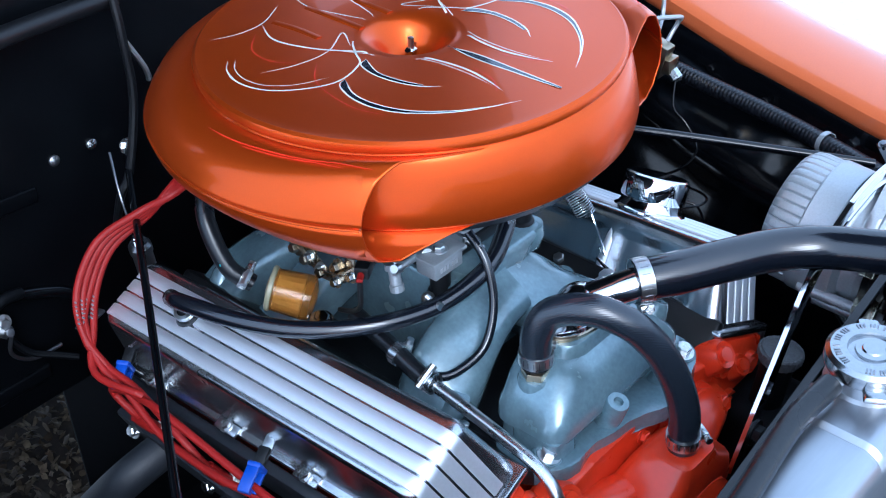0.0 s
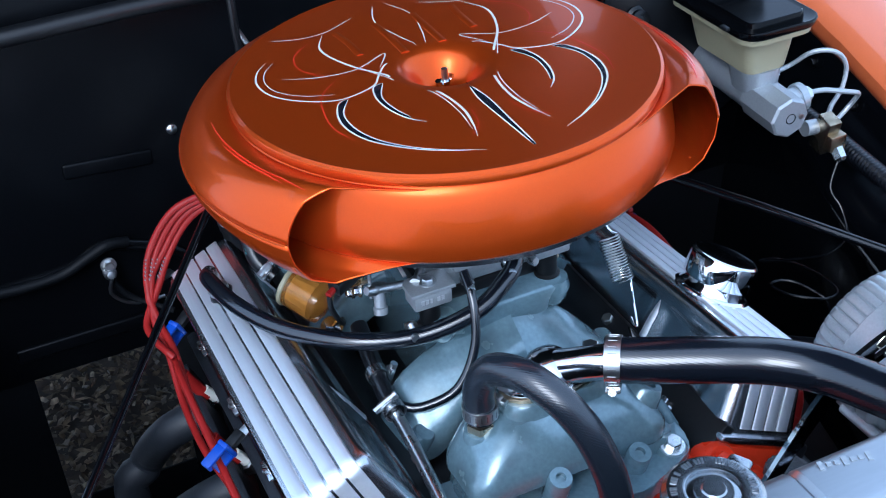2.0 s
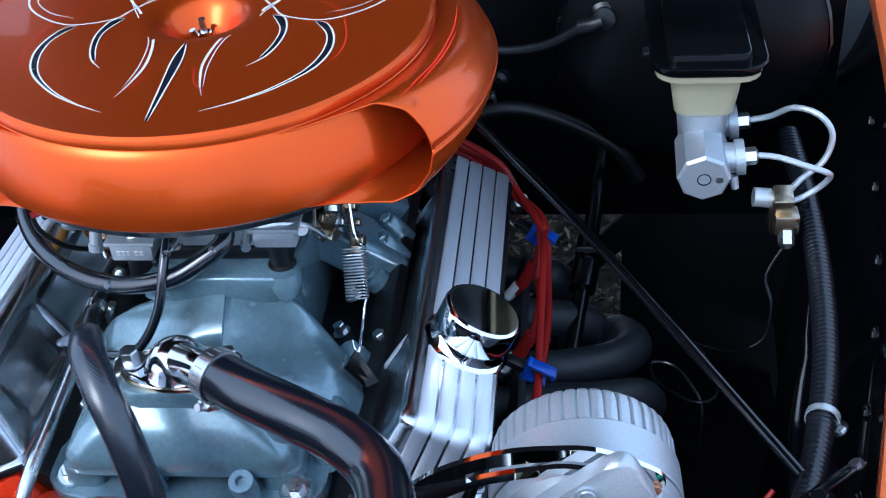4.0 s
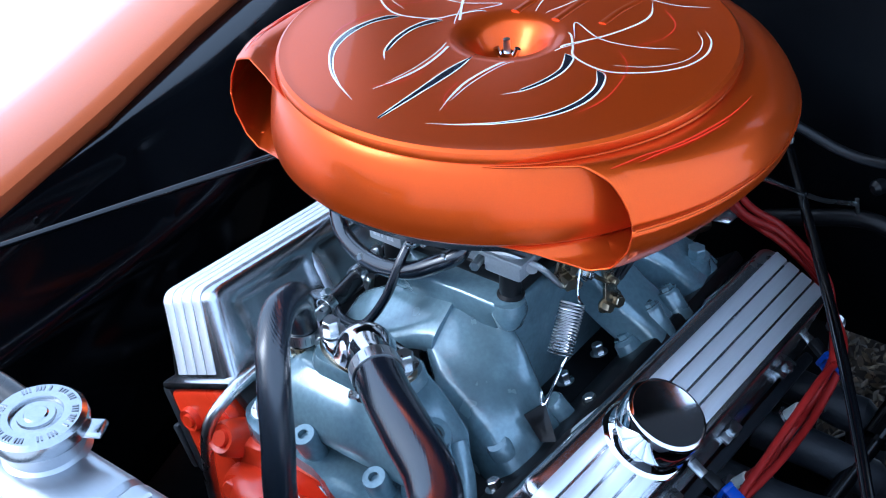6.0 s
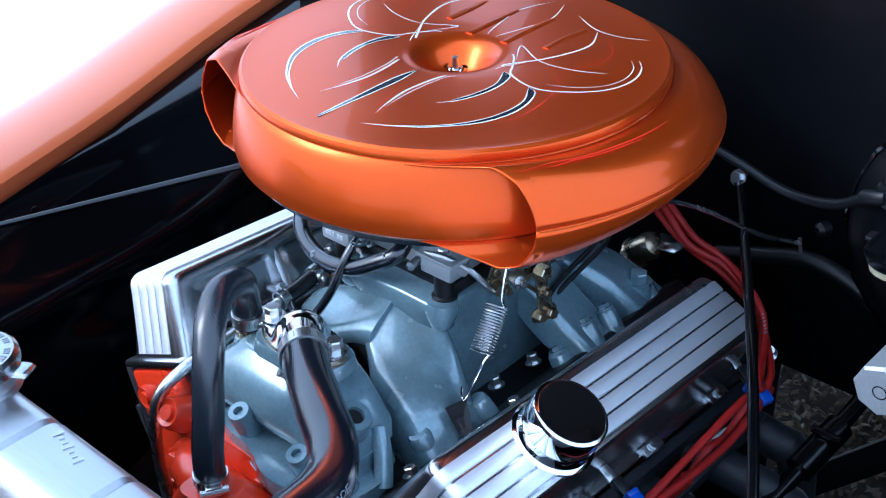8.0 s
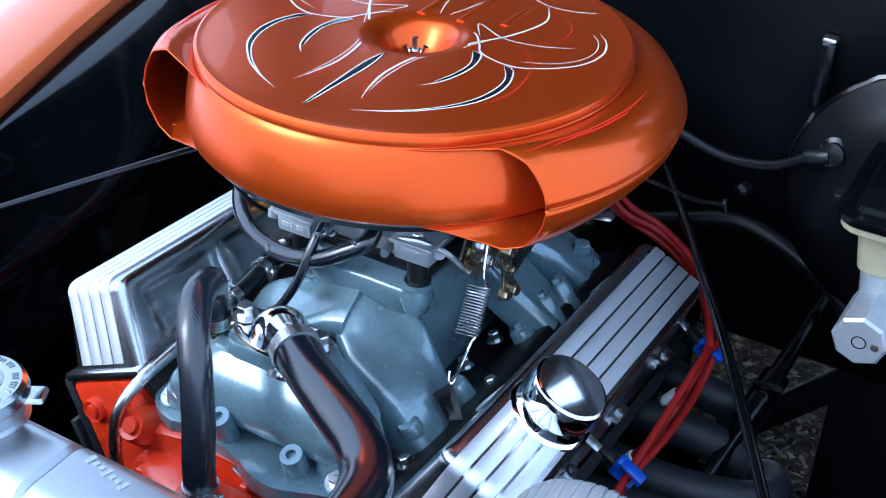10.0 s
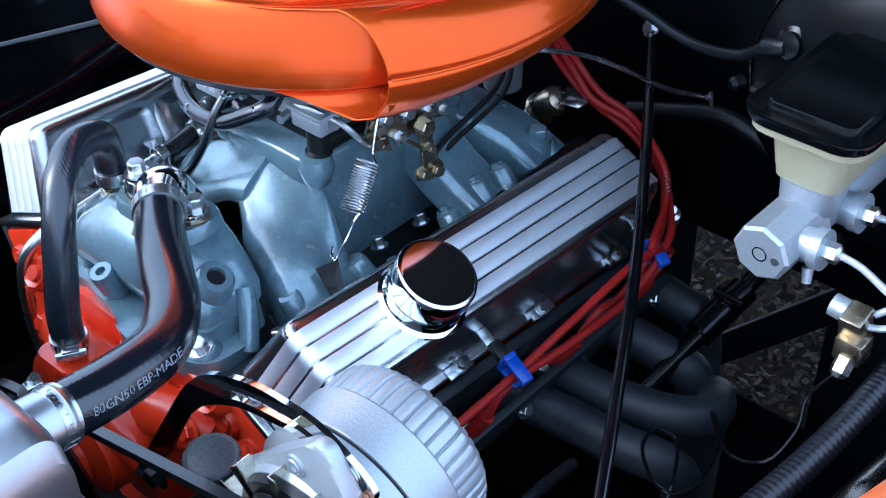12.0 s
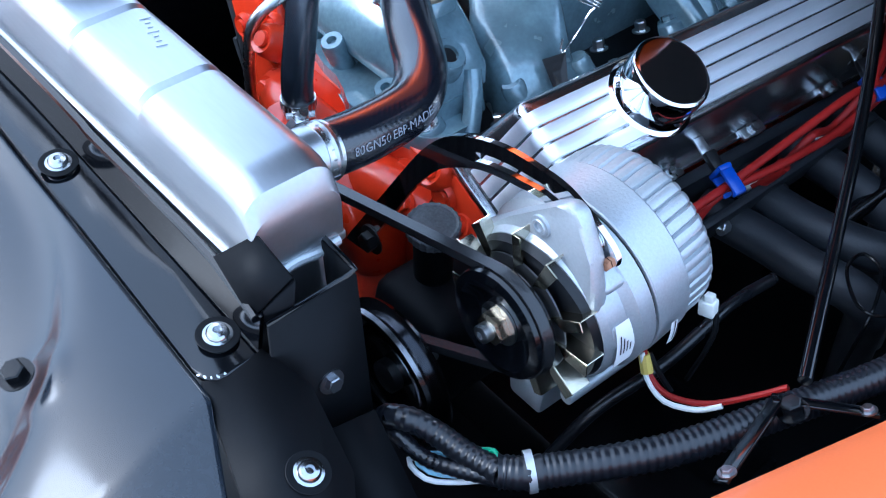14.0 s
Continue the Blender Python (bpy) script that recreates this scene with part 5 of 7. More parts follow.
# ---------- carburettor ----------
carb = thing("carburetor", (0, 0, 0.82), "bare alloy four-barrel carburetor with brass linkage", "carburetor")
part("spacer", rbox(Matrix.Translation((0, 0.0, 0.811)), 0.125, 0.15, 0.013, 0.003), M_DULL, carb)
part("throttle_body", rbox(Matrix.Translation((0, 0.0, 0.825)), 0.115, 0.145, 0.018, 0.004), M_CAST, carb)
part("main_body", rbox(Matrix.Translation((0, 0.0, 0.855)), 0.105, 0.15, 0.048, 0.006), M_CAST, carb)
part("air_horn", rbox(Matrix.Translation((0, 0.0, 0.882)), 0.12, 0.16, 0.01, 0.003), M_CAST, carb)
part("throat", lathe([(0.055, 0), (0.058, 0.01), (0.063, 0.012), (0.063, 0.02)], Matrix.Translation((0, 0, 0.886)), 48), M_CAST, carb)
for x, y, z in ((0.054, -0.080, 0.838), (-0.066, -0.0855, 0.829), (0.058, 0.07, 0.838), (-0.058, 0.07, 0.838)):
    blk = part("fuel_bowl_block", rbox(Matrix.Translation((x, y, z)), 0.036, 0.024, 0.017, 0.0025), M_CAST, carb)
    part("block_lip", rbox(Matrix.Translation((x, y, z + 0.0095)), 0.042, 0.028, 0.004, 0.001), M_CAST, blk)
    part("block_screw", bolt((x, y, z + 0.011), (0, 0, 1), 0.0052, 0.004), M_STEEL, blk)
    part("bowl_plug", lathe([(0, 0.026), (0.0095, 0.026), (0.0095, 0.004), (0.012, 0.002), (0.012, 0)], Matrix.Translation((x, y, z - 0.034)), 24), M_DULL, carb, "black plastic plug")
    part("choke_rod", tube([(x * 1.25, y + 0.01, z + 0.017), (x * 1.3, y + 0.03, z + 0.030), (x * 1.25, y + 0.05, z + 0.022)], 0.0018, 8), M_STEEL, carb)
    if x < 0 and y < 0:
        for q, w in ((-0.0105, 0.003), (-0.0065, 0.003), (-0.0025, 0.002), (0.0045, 0.003), (0.0085, 0.003)):
            part("cast_mark", rbox(Matrix.Translation((x + q, y - 0.0121, z)), w, 0.0008, 0.0045, 0), M_BRIGHT, blk)
for k in range(10):
    a = k * 0.628
    part("horn_screw", bolt((0.053 * math.cos(a), 0.073 * math.sin(a), 0.887), (0, 0, 1), 0.0035, 0.003, False), M_STEEL, carb)


def plate_outline(ring, x, thick):
    """A flat plate standing across the car, from its outline in y and z."""
    b = bmesh.new()
    front = [b.verts.new((x + thick / 2, y, z)) for y, z in ring]
    back = [b.verts.new((x - thick / 2, y, z)) for y, z in ring]
    b.faces.new(front)
    b.faces.new(back[::-1])
    for k in range(len(ring)):
        q = (k + 1) % len(ring)
        b.faces.new((front[k], back[k], back[q], front[q]))
    bmesh.ops.recalc_face_normals(b, faces=b.faces)
    return b


# linkage plates and levers on both sides
for s in (-1, 1):
    f = axis_frame((s * 0.082, 0.005, 0.842), (s, 0, 0))
    part("throttle_lever", prism([(-0.01, -0.016), (0.012, -0.012), (0.03, 0.008), (0.02, 0.016), (0.0, 0.012), (-0.014, 0.004)], f, 0.003, 0.001), M_BRASS, carb, "brassy zinc-plated lever")
    part("throttle_shaft", lathe([(0, -0.03), (0.004, -0.03), (0.004, 0.01), (0.007, 0.01), (0.007, 0.014), (0, 0.014)], f, 14), M_BRASS, carb)
    part("lever_link", tube([(s * 0.086, 0.005, 0.848), (s * 0.09, -0.02, 0.856), (s * 0.086, -0.045, 0.850), (s * 0.08, -0.06, 0.857)], 0.0022, 8), M_STEEL, carb)
    part("link_bolt", bolt((s * 0.087, -0.018, 0.838), (s, 0, 0.2), 0.006, 0.006), M_BRASS, carb)
    part("idle_screw", lathe([(0, 0), (0.003, 0), (0.003, 0.024), (0.005, 0.024), (0.005, 0.03), (0, 0.03)], axis_frame((s * 0.06, -0.055, 0.836), (s * 0.5, -0.8, 0.1)), 10), M_STEEL, carb)
    part("vacuum_port", tube([(s * 0.03, -0.072, 0.838), (s * 0.03, -0.09, 0.836), (s * 0.032, -0.10, 0.836)], 0.0042, 10), M_STEEL, carb)
# hanging throttle lever with its links on the driver's side
f = axis_frame((0.0965, 0.004, 0.782), (1, 0, 0.1))
part("link_plate", prism([(-0.007, 0.030), (0.008, 0.032), (0.010, 0.004), (0.015, -0.016), (0.013, -0.028), (0.002, -0.032), (-0.007, -0.022), (-0.005, 0.0)], f, 0.003, 0.0008), M_BRASS, carb, "zinc-plated lever plate")
for y, z, r in ((0.002, 0.808, 0.0072), (0.014, 0.758, 0.006), (-0.003, 0.762, 0.005), (0.006, 0.785, 0.0035)):
    part("link_bolt", bolt((0.098, y, z), (1, -0.2, 0.1), r, 0.008), M_BRASS, carb)
for run in ([(0.099, 0.010, 0.757), (0.093, 0.020, 0.7675), (0.088, 0.0485, 0.774), (0.084, 0.111, 0.787), (0.07, 0.15, 0.80)], [(0.099, 0.014, 0.753), (0.091, 0.0235, 0.7560), (0.088, 0.0521, 0.7631), (0.086, 0.1195, 0.7782), (0.07, 0.155, 0.79)]):
    part("link_wire", tube(run, 0.0026, 8), M_DULL, carb)
part("bell_crank", plate_outline([(-0.046, 0.838), (-0.030, 0.846), (-0.004, 0.838), (0.020, 0.824), (0.040, 0.808), (0.034, 0.800), (0.012, 0.806), (-0.008, 0.800), (-0.022, 0.796), (-0.030, 0.808), (-0.044, 0.824)], 0.0895, 0.003), M_BRASS, carb, "zinc-plated bell crank")
for y, z, r in ((-0.038, 0.832, 0.005), (-0.022, 0.806, 0.0045), (0.016, 0.816, 0.005), (0.033, 0.808, 0.0035), (-0.012, 0.826, 0.006)):
    part("crank_bolt", bolt((0.092, y, z), (1, -0.2, 0.1), r, 0.006), M_STEEL, carb)
part("crank_rod", tube([(0.095, -0.022, 0.806), (0.099, -0.01, 0.795), (0.100, 0.0, 0.785)], 0.002, 8), M_BRASS, carb)
for y, z, r in ((-0.048, 0.814, 0.0065), (-0.043, 0.826, 0.005), (-0.036, 0.806, 0.0045)):
    part("linkage_nut", lathe([(0, 0.012), (r, 0.012), (r, 0.003), (r * 1.35, 0.003), (r * 1.35, 0), (0, 0)], axis_frame((0.084, y, z), (0.9, -0.3, -0.1)), 6), M_BRASS, carb)
part("cam_plate", prism([(-0.016, -0.010), (0.004, -0.014), (0.016, -0.004), (0.014, 0.010), (-0.004, 0.012)], axis_frame((0.080, -0.036, 0.822), (1, -0.2, 0.1)), 0.003, 0.0008), M_BRASS, carb)
part("pump_arm", tube([(0.040, -0.088, 0.848), (0.062, -0.086, 0.851), (0.080, -0.074, 0.838), (0.088, -0.064, 0.822)], 0.0028, 8), M_STEEL, carb)
part("pump_link", tube([(0.086, -0.066, 0.826), (0.090, -0.056, 0.812), (0.090, -0.040, 0.806)], 0.0022, 8), M_STEEL, carb)
# fast-idle levers on the passenger's side
for y, z, a in ((0.052, 0.797, 20), (0.038, 0.790, -35), (0.018, 0.784, 10), (-0.004, 0.800, 60)):
    f = axis_frame((-0.102, y, z), (-1, 0, 0.15)) @ Matrix.Rotation(radians(a), 4, "Z")
    part("idle_lever", prism([(-0.014, -0.005), (0.010, -0.007), (0.017, 0.0), (0.012, 0.008), (-0.010, 0.006), (-0.017, 0.001)], f, 0.0028, 0.0008), M_BRASS, carb)
    part("idle_bolt", bolt((-0.104, y + 0.008, z + 0.003), (-1, 0, 0.2), 0.005, 0.008), M_BRASS, carb)
    part("idle_nut", bolt((-0.104, y - 0.009, z - 0.001), (-1, 0, 0.2), 0.0042, 0.006), M_STEEL, carb)
part("idle_rod", tube([(-0.106, 0.056, 0.803), (-0.108, 0.03, 0.79), (-0.106, 0.0, 0.797), (-0.098, -0.02, 0.812)], 0.0022, 8), M_BRASS, carb)
for x, z in ((-0.085, 0.80), (-0.03, 0.832), (0.01, 0.836)):
    part("vacuum_nipple", lathe([(0.0, 0.022), (0.0035, 0.022), (0.0042, 0.019), (0.0032, 0.016), (0.0032, 0.004), (0.006, 0.004), (0.006, 0.0)], axis_frame((x, -0.086, z), (-0.2, -0.95, 0.1)), 12), M_STEEL, carb)
part("float_cover", rbox(Matrix.Translation((-0.02, -0.088, 0.858)), 0.05, 0.016, 0.022, 0.004), M_CAST, carb)
part("choke_can", lathe([(0, 0.028), (0.019, 0.028), (0.021, 0.024), (0.021, 0.004), (0.017, 0), (0, 0)], axis_frame((-0.062, -0.028, 0.853), (-1, -0.2, 0)), 32), M_DULL, carb, "black electric choke housing")
con = part("choke_connector", rbox(axis_frame((-0.136, -0.066, 0.8535), (-0.85, -0.5, 0.0)), 0.013, 0.012, 0.024, 0.002), M_DULL, carb, "black plug connector")
part("choke_stalk", tube([(-0.085, -0.036, 0.853), (-0.110, -0.052, 0.853), (-0.130, -0.062, 0.8535)], 0.0075, 12), M_DULL, carb)
part("choke_terminal", tube([(-0.146, -0.0715, 0.853), (-0.153, -0.0765, 0.852)], 0.0030, 8), M_WIRE, con, "red wire terminal")
part("choke_wire", tube([(-0.152, -0.076, 0.851), (-0.151, -0.074, 0.836), (-0.142, -0.062, 0.812), (-0.132, -0.040, 0.790), (-0.125, -0.015, 0.775)], 0.0024, 8), M_DULL, carb)
# bright fittings at the front corner on the passenger's side
part("vacuum_tube", tube([(-0.1188, -0.0853, 0.8500), (-0.100, -0.079, 0.8430), (-0.0811, -0.0725, 0.8360), (-0.060, -0.066, 0.830)], 0.0038, 12), M_STEEL, carb)
part("tube_tip", lathe([(0, -0.004), (0.0036, -0.004), (0.0052, 0.0), (0.0052, 0.006), (0.004, 0.008)], axis_frame((-0.1190, -0.0855, 0.8505), (0.85, 0.3, -0.38)), 14), M_STEEL, carb)
part("tee_fitting", lathe([(0, -0.014), (0.0062, -0.014), (0.0066, -0.008), (0.0052, -0.007), (0.0052, 0.006), (0.0078, 0.007), (0.0078, 0.013), (0, 0.013)], axis_frame((-0.1055, -0.0695, 0.8270), (0.1, 0.25, 1)), 16), M_CAST, carb, "bright cast tee fitting")
part("upright_rod", tube([(-0.1170, -0.0815, 0.8660), (-0.1172, -0.0822, 0.8400)], 0.0016, 8), M_STEEL, carb)
part("manifold_bolt", bolt((-0.1290, 0.0075, 0.7530), (-0.2, -0.3, 0.93), 0.0075, 0.008), M_CHROME, carb)


def quad_plate(corners, thick):
    """A thin flat plate from its four corners."""
    b = bmesh.new()
    q = [Vector(c) for c in corners]
    nor = (q[1] - q[0]).cross(q[3] - q[0]).normalized() * thick
    lo, hi = [b.verts.new(c) for c in q], [b.verts.new(c + nor) for c in q]
    b.faces.new(lo[::-1])
    b.faces.new(hi)
    for k in range(4):
        b.faces.new((lo[k], lo[(k + 1) % 4], hi[(k + 1) % 4], hi[k]))
    return b


# return spring
sp = thing("throttle_return_spring", (0.118, -0.124, 0.758), "bright coiled throttle return spring", "spring")
a, b = V(0.1170, -0.083, 0.824), V(0.1195, -0.1065, 0.789)
f = axis_frame(a, b - a)
L = (b - a).length
pts = [f @ V(0.0098 * math.cos(t), 0.0098 * math.sin(t), L * i / 238) for i in range(239) for t in [i / 14.5 * 2 * math.pi]]
part("coil", sweep(pts, circle(0.00060, 6)), M_STEEL, sp)
part("upper_hook", tube([(0.126, -0.083, 0.825), (0.1185, -0.079, 0.831), (0.1145, -0.067, 0.855), (0.112, -0.057, 0.876)], 0.0011, 8), M_CHROME, sp)
part("lower_hook", tube([(0.127, -0.106, 0.789), (0.1255, -0.110, 0.785), (0.1235, -0.118, 0.772), (0.121, -0.1275, 0.757), (0.1195, -0.131, 0.7525), (0.1165, -0.1305, 0.755), (0.115, -0.127, 0.762)], 0.0011, 8), M_CHROME, sp)
br = thing("spring_bracket", (0.118, -0.142, 0.735), "bent black steel bracket holding the throttle spring", "bracket")
part("bracket_plate", quad_plate([(0.1090, -0.1429, 0.745), (0.1165, -0.1239, 0.748), (0.1340, -0.1341, 0.722), (0.1241, -0.1413, 0.722)], 0.002), M_SATIN, br)

# ---------- fuel filter and hoses ----------
ff = thing("fuel_filter", (-0.14, 0.005, 0.775), "amber plastic fuel filter between rubber hoses", "fuel filter")
fa, fb = V(-0.1570, 0.0465, 0.7900), V(-0.1300, 0.0085, 0.7770)
f = axis_frame(fa, fb - fa)
FL = (fb - fa).length
part("filter_bowl", lathe([(0, 0), (0.010, 0.001), (0.017, 0.003), (0.0195, 0.006), (0.0215, FL - 0.010), (0.0205, FL - 0.005), (0.014, FL - 0.002), (0, FL)], f, 36), M_AMBER, ff, "translucent amber bowl")
part("filter_element", lathe([(0, 0.010), (0.013, 0.010), (0.015, FL - 0.014), (0, FL - 0.014)], f, 32, wave=lambda k: 1 + 0.06 * (k % 2)), M_PAPER, ff)
part("filter_rim", lathe([(0.0200, 0.003), (0.0212, 0.004), (0.0212, 0.007), (0.0200, 0.008)], f, 36), M_CREAM, ff)
fh = thing("fuel_hose", (-0.17, 0.09, 0.80), "dark green printed rubber fuel hose", "hose")
part("hose", tube([(-0.164, 0.056, 0.7935), (-0.176, 0.074, 0.812), (-0.172, 0.10, 0.85), (-0.150, 0.118, 0.868), (-0.12, 0.12, 0.872)], 0.0085, 14), M_RUBBER, fh)
fh_path = smooth_path([(-0.176, 0.074, 0.812), (-0.172, 0.10, 0.85)], 0.0035)
for k, p in enumerate(fh_path[1:-1]):
    part("print_mark", rbox(axis_frame(p + V(-0.0080, -0.0022, 0.0012), (0.05, 0.55, 0.83), (-1, 0, 0)), 0.0035, 0.0008, 0.0022, 0), M_TEAL, fh)
clamp_band((-0.168, 0.061, 0.799), (-0.5, 0.7, 0.5), 0.0088, fh, 0.008, 60)

# ---------- breather cap on the driver's cover ----------
bm_, hl_ = bank_frame(1)
nrm = (bm_.to_3x3() @ V(0, 0, 1)).normalized()
bc = V(0.2239, -0.1191, 0.787) - nrm * 0.036
brt = thing("oil_breather_cap", bc, "chrome push-in oil breather with a flat lid", "breather cap")
f = axis_frame(bc, nrm, (0, 1, 0))
part("breather_base", lathe([(0.022, -0.022), (0.022, -0.006), (0.0345, -0.003), (0.0368, -0.001), (0.0368, 0.0008), (0.0350, 0.0022), (0.0335, 0.003), (0.0305, 0.0085), (0.0300, 0.013)], f, 56), M_CHROME, brt)
part("breather_lid", lathe([(0.0296, 0.0115), (0.0322, 0.0115), (0.0332, 0.0135), (0.0332, 0.0335), (0.0322, 0.0358), (0.0304, 0.0370), (0.0296, 0.0372), (0.0290, 0.0372), (0, 0.0372)], f, 64), M_CHROME, brt)
# pcv fitting on the passenger's cover, with its hose to the carburettor
pv = thing("breather_hose", (-0.21, 0.1, 0.755), "black rubber breather hose looping from the valve cover to the carburetor", "hose")
part("grommet", lathe([(0, 0.012), (0.008, 0.012), (0.011, 0.008), (0.013, 0.003), (0.013, -0.002)], axis_frame((-0.207, 0.101, 0.757), (-0.37, 0, 0.93)), 24), M_RUBBER, pv)
part("metal_nipple", lathe([(0.0095, 0.006), (0.0105, 0.008), (0.0105, 0.013), (0.007, 0.014)], axis_frame((-0.207, 0.101, 0.757), (-0.37, 0, 0.93)), 24), M_STEEL, pv)
part("hose", tube([(-0.214, 0.115, 0.778), (-0.220, 0.088, 0.789), (-0.210, 0.024, 0.796), (-0.182, -0.030, 0.795), (-0.138, -0.076, 0.797), (-0.085, -0.101, 0.799), (-0.034, -0.111, 0.813), (-0.003, -0.105, 0.829), (0.014, -0.095, 0.841), (0.010, -0.078, 0.852)], 0.0080, 16, 0.005), M_HOSE, pv)
# thin vacuum hose and fuel line with its clamp
vh = thing("vacuum_hose", (-0.09, -0.11, 0.75), "thin black vacuum hose", "hose")
part("hose", tube([(-0.034, -0.09, 0.845), (-0.036, -0.112, 0.825), (-0.044, -0.128, 0.79), (-0.066, -0.135, 0.757), (-0.098, -0.128, 0.744), (-0.114, -0.118, 0.745)], 0.0042, 12), M_HOSE, vh)
fl = thing("fuel_line", (-0.13, -0.2, 0.7), "bent bright steel fuel line running down the front of the engine", "fuel line")
part("rubber_hose", tube([(-0.112, -0.02, 0.765), (-0.118, -0.07, 0.757), (-0.121, -0.105, 0.748), (-0.1215, -0.125, 0.746)], 0.0085, 14), M_RUBBER, fl)
part("steel_tube", tube([(-0.1215, -0.118, 0.746), (-0.122, -0.15, 0.742), (-0.124, -0.2, 0.735), (-0.127, -0.245, 0.727), (-0.131, -0.268, 0.712), (-0.134, -0.276, 0.685), (-0.136, -0.278, 0.64), (-0.137, -0.275, 0.58)], 0.0058, 14), M_STEEL, fl)
clamp_band((-0.1215, -0.122, 0.746), (0, 1, 0.05), 0.0088, fl, 0.009, 60)
clamp_band((-0.1195, -0.08, 0.755), (0, 1, 0.15), 0.0088, fl, 0.009, 200)

# ---------- alternator ----------
AX, AZ = 0.307, 0.738
alt = thing("alternator", (AX, -0.27, AZ - 0.07), "bare cast aluminium alternator with a zinc cooling fan", "alternator")
fy = lambda y: axis_frame((AX - 0.05 * (y + 0.35), y, AZ + 0.11 * (y + 0.35)), (-0.05, 1, 0.11), (0, 0, 1))
R = 0.0685
part("front_housing", lathe([(0, 0.0), (0.03, 0.0), (0.034, 0.002), (0.05, 0.001), (0.0585, 0.004), (0.0612, 0.009), (0.0618, 0.024), (0.0660, 0.028), (R, 0.030), (R, 0.0428), (0.064, 0.0432)], fy(-0.336), 72), M_CAST, alt, "smooth cast front housing", 25)
part("stator_ring", lathe([(0.0665, 0), (0.0665, 0.004)], fy(-0.294), 72), M_DULL, alt)
part("rear_band", lathe([(0.064, 0), (R + 0.0002, 0.0003), (R + 0.001, 0.0015), (R + 0.001, 0.030), (R, 0.0315), (0.066, 0.0318)], fy(-0.2912), 72), M_CAST, alt)
ribs = lathe([(0.0635, 0), (0.0675, 0.001), (0.0675, 0.020), (0.0655, 0.028), (0.060, 0.034), (0.048, 0.038), (0, 0.040)], fy(-0.2605), 252, wave=lambda k: (0.962, 0.996, 1.0, 1.003, 1.0, 0.996)[k % 6])
part("rear_housing", ribs, M_CAST, alt, "ribbed rear housing", 20)
for a in (200, 250, 300):
    p = V(AX + (R + 0.001) * math.cos(radians(a)), -0.305, AZ + (R + 0.001) * math.sin(radians(a)))
    part("through_bolt", lathe([(0, -0.03), (0.0055, -0.03), (0.0055, 0.028), (0, 0.028)], axis_frame(p, (0, 1, 0)), 12), M_CAST, alt)
# mounting ears
m = Matrix(((1, 0, 0, AX), (0, 0, 1, -0.325), (0, 1, 0, AZ), (0, 0, 0, 1)))
ear = [(-0.064, 0.010), (-0.066, 0.030), (-0.0325, 0.062), (0.007, 0.098), (0.015, 0.105), (0.024, 0.104), (0.030, 0.096), (0.040, 0.072), (0.047, 0.050), (0.05, 0.026), (0.03, 0.0)]
part("upper_ear", prism(ear, m @ Matrix.Translation((0, 0, -0.003)), 0.013, 0.004), M_CAST, alt)
part("ear_bolt", lathe([(0, 0.001), (0.003, 0.001), (0.0034, 0.003), (0.0052, 0.003), (0.0058, 0.0022), (0.0078, 0.0018), (0.0082, 0.0)], axis_frame((AX - 0.0034, -0.3345, AZ + 0.0746), (0, -1, 0)), 24), M_CAST_DARK, alt)
for dx, dz, h in ((0.036, 0.047, 0.024), (0.050, 0.012, 0.026)):
    part("housing_lug", rbox(axis_frame((AX + dx, -0.314, AZ + dz), (0, 1, 0), (dx, 0, dz)), 0.022, 0.020, h, 0.005, 3), M_CAST, alt)
part("lower_ear", prism([(-0.02, -0.06), (0.02, -0.06), (0.016, -0.095), (-0.016, -0.095)], m, 0.03, 0.004), M_CAST, alt)
# Closed dark disc that paints in the shade of the vents.
part("front_vents", lathe([(0.012, 0), (0.056, 0.0), (0.058, 0.006)], fy(-0.3385), 48), M_DULL, alt, "dark disc standing in for the shaded vent openings")
# fan and pulley
PX, PZ = 0.302, 0.741
fm = axis_frame((PX, -0.347, PZ), (0, -1, 0), (0, 0, 1))
fan = part("fan", lathe([(0, 0.002), (0.034, 0.002), (0.044, 0.0), (0.044, -0.0012), (0, 0.0)], fm, 40), M_STAMP, alt, "zinc-plated cooling fan")
for k, a in enumerate((4, 33, 70, 98, 136, 166, 200, 231, 268, 297, 331)):
    g = fm @ Matrix.Rotation(radians(a), 4, "Z")
    b = rbox(g @ Matrix.Translation((0.0515, 0, -0.0055)), 0.029, 0.0012, 0.016, 0.0004, 1)
    b = prism([(0.046, -0.0085), (0.0655, -0.0110 + 0.004 * (k % 2)), (0.0660, -0.0005), (0.040, -0.0005)], g @ Matrix.Translation((0, 0, 0.0022)), 0.0011, 0.0, b)
    part("fan_blade", b, M_FAN, fan)
pm = axis_frame((PX, -0.350, PZ), (0, -1, 0), (0, 0, 1))
part("pulley", lathe([(0, 0), (0.035, 0), (0.0405, 0.002), (0.0415, 0.004), (0.033, 0.0095), (0.0415, 0.015), (0.0405, 0.018), (0.034, 0.0195), (0.024, 0.014), (0.014, 0.013), (0, 0.013)], pm, 56), M_BLACK, alt, "gloss black belt pulley")
part("shaft_nut", lathe([(0, 0.013), (0.0125, 0.013), (0.0125, 0.023), (0.0105, 0.0245), (0, 0.0245)], pm, 6), M_BRASS, alt, "zinc hexagon nut")
part("shaft_washer", lathe([(0, 0.0135), (0.0165, 0.0135), (0.0165, 0.0155), (0, 0.0155)], pm, 32), M_STEEL, alt)
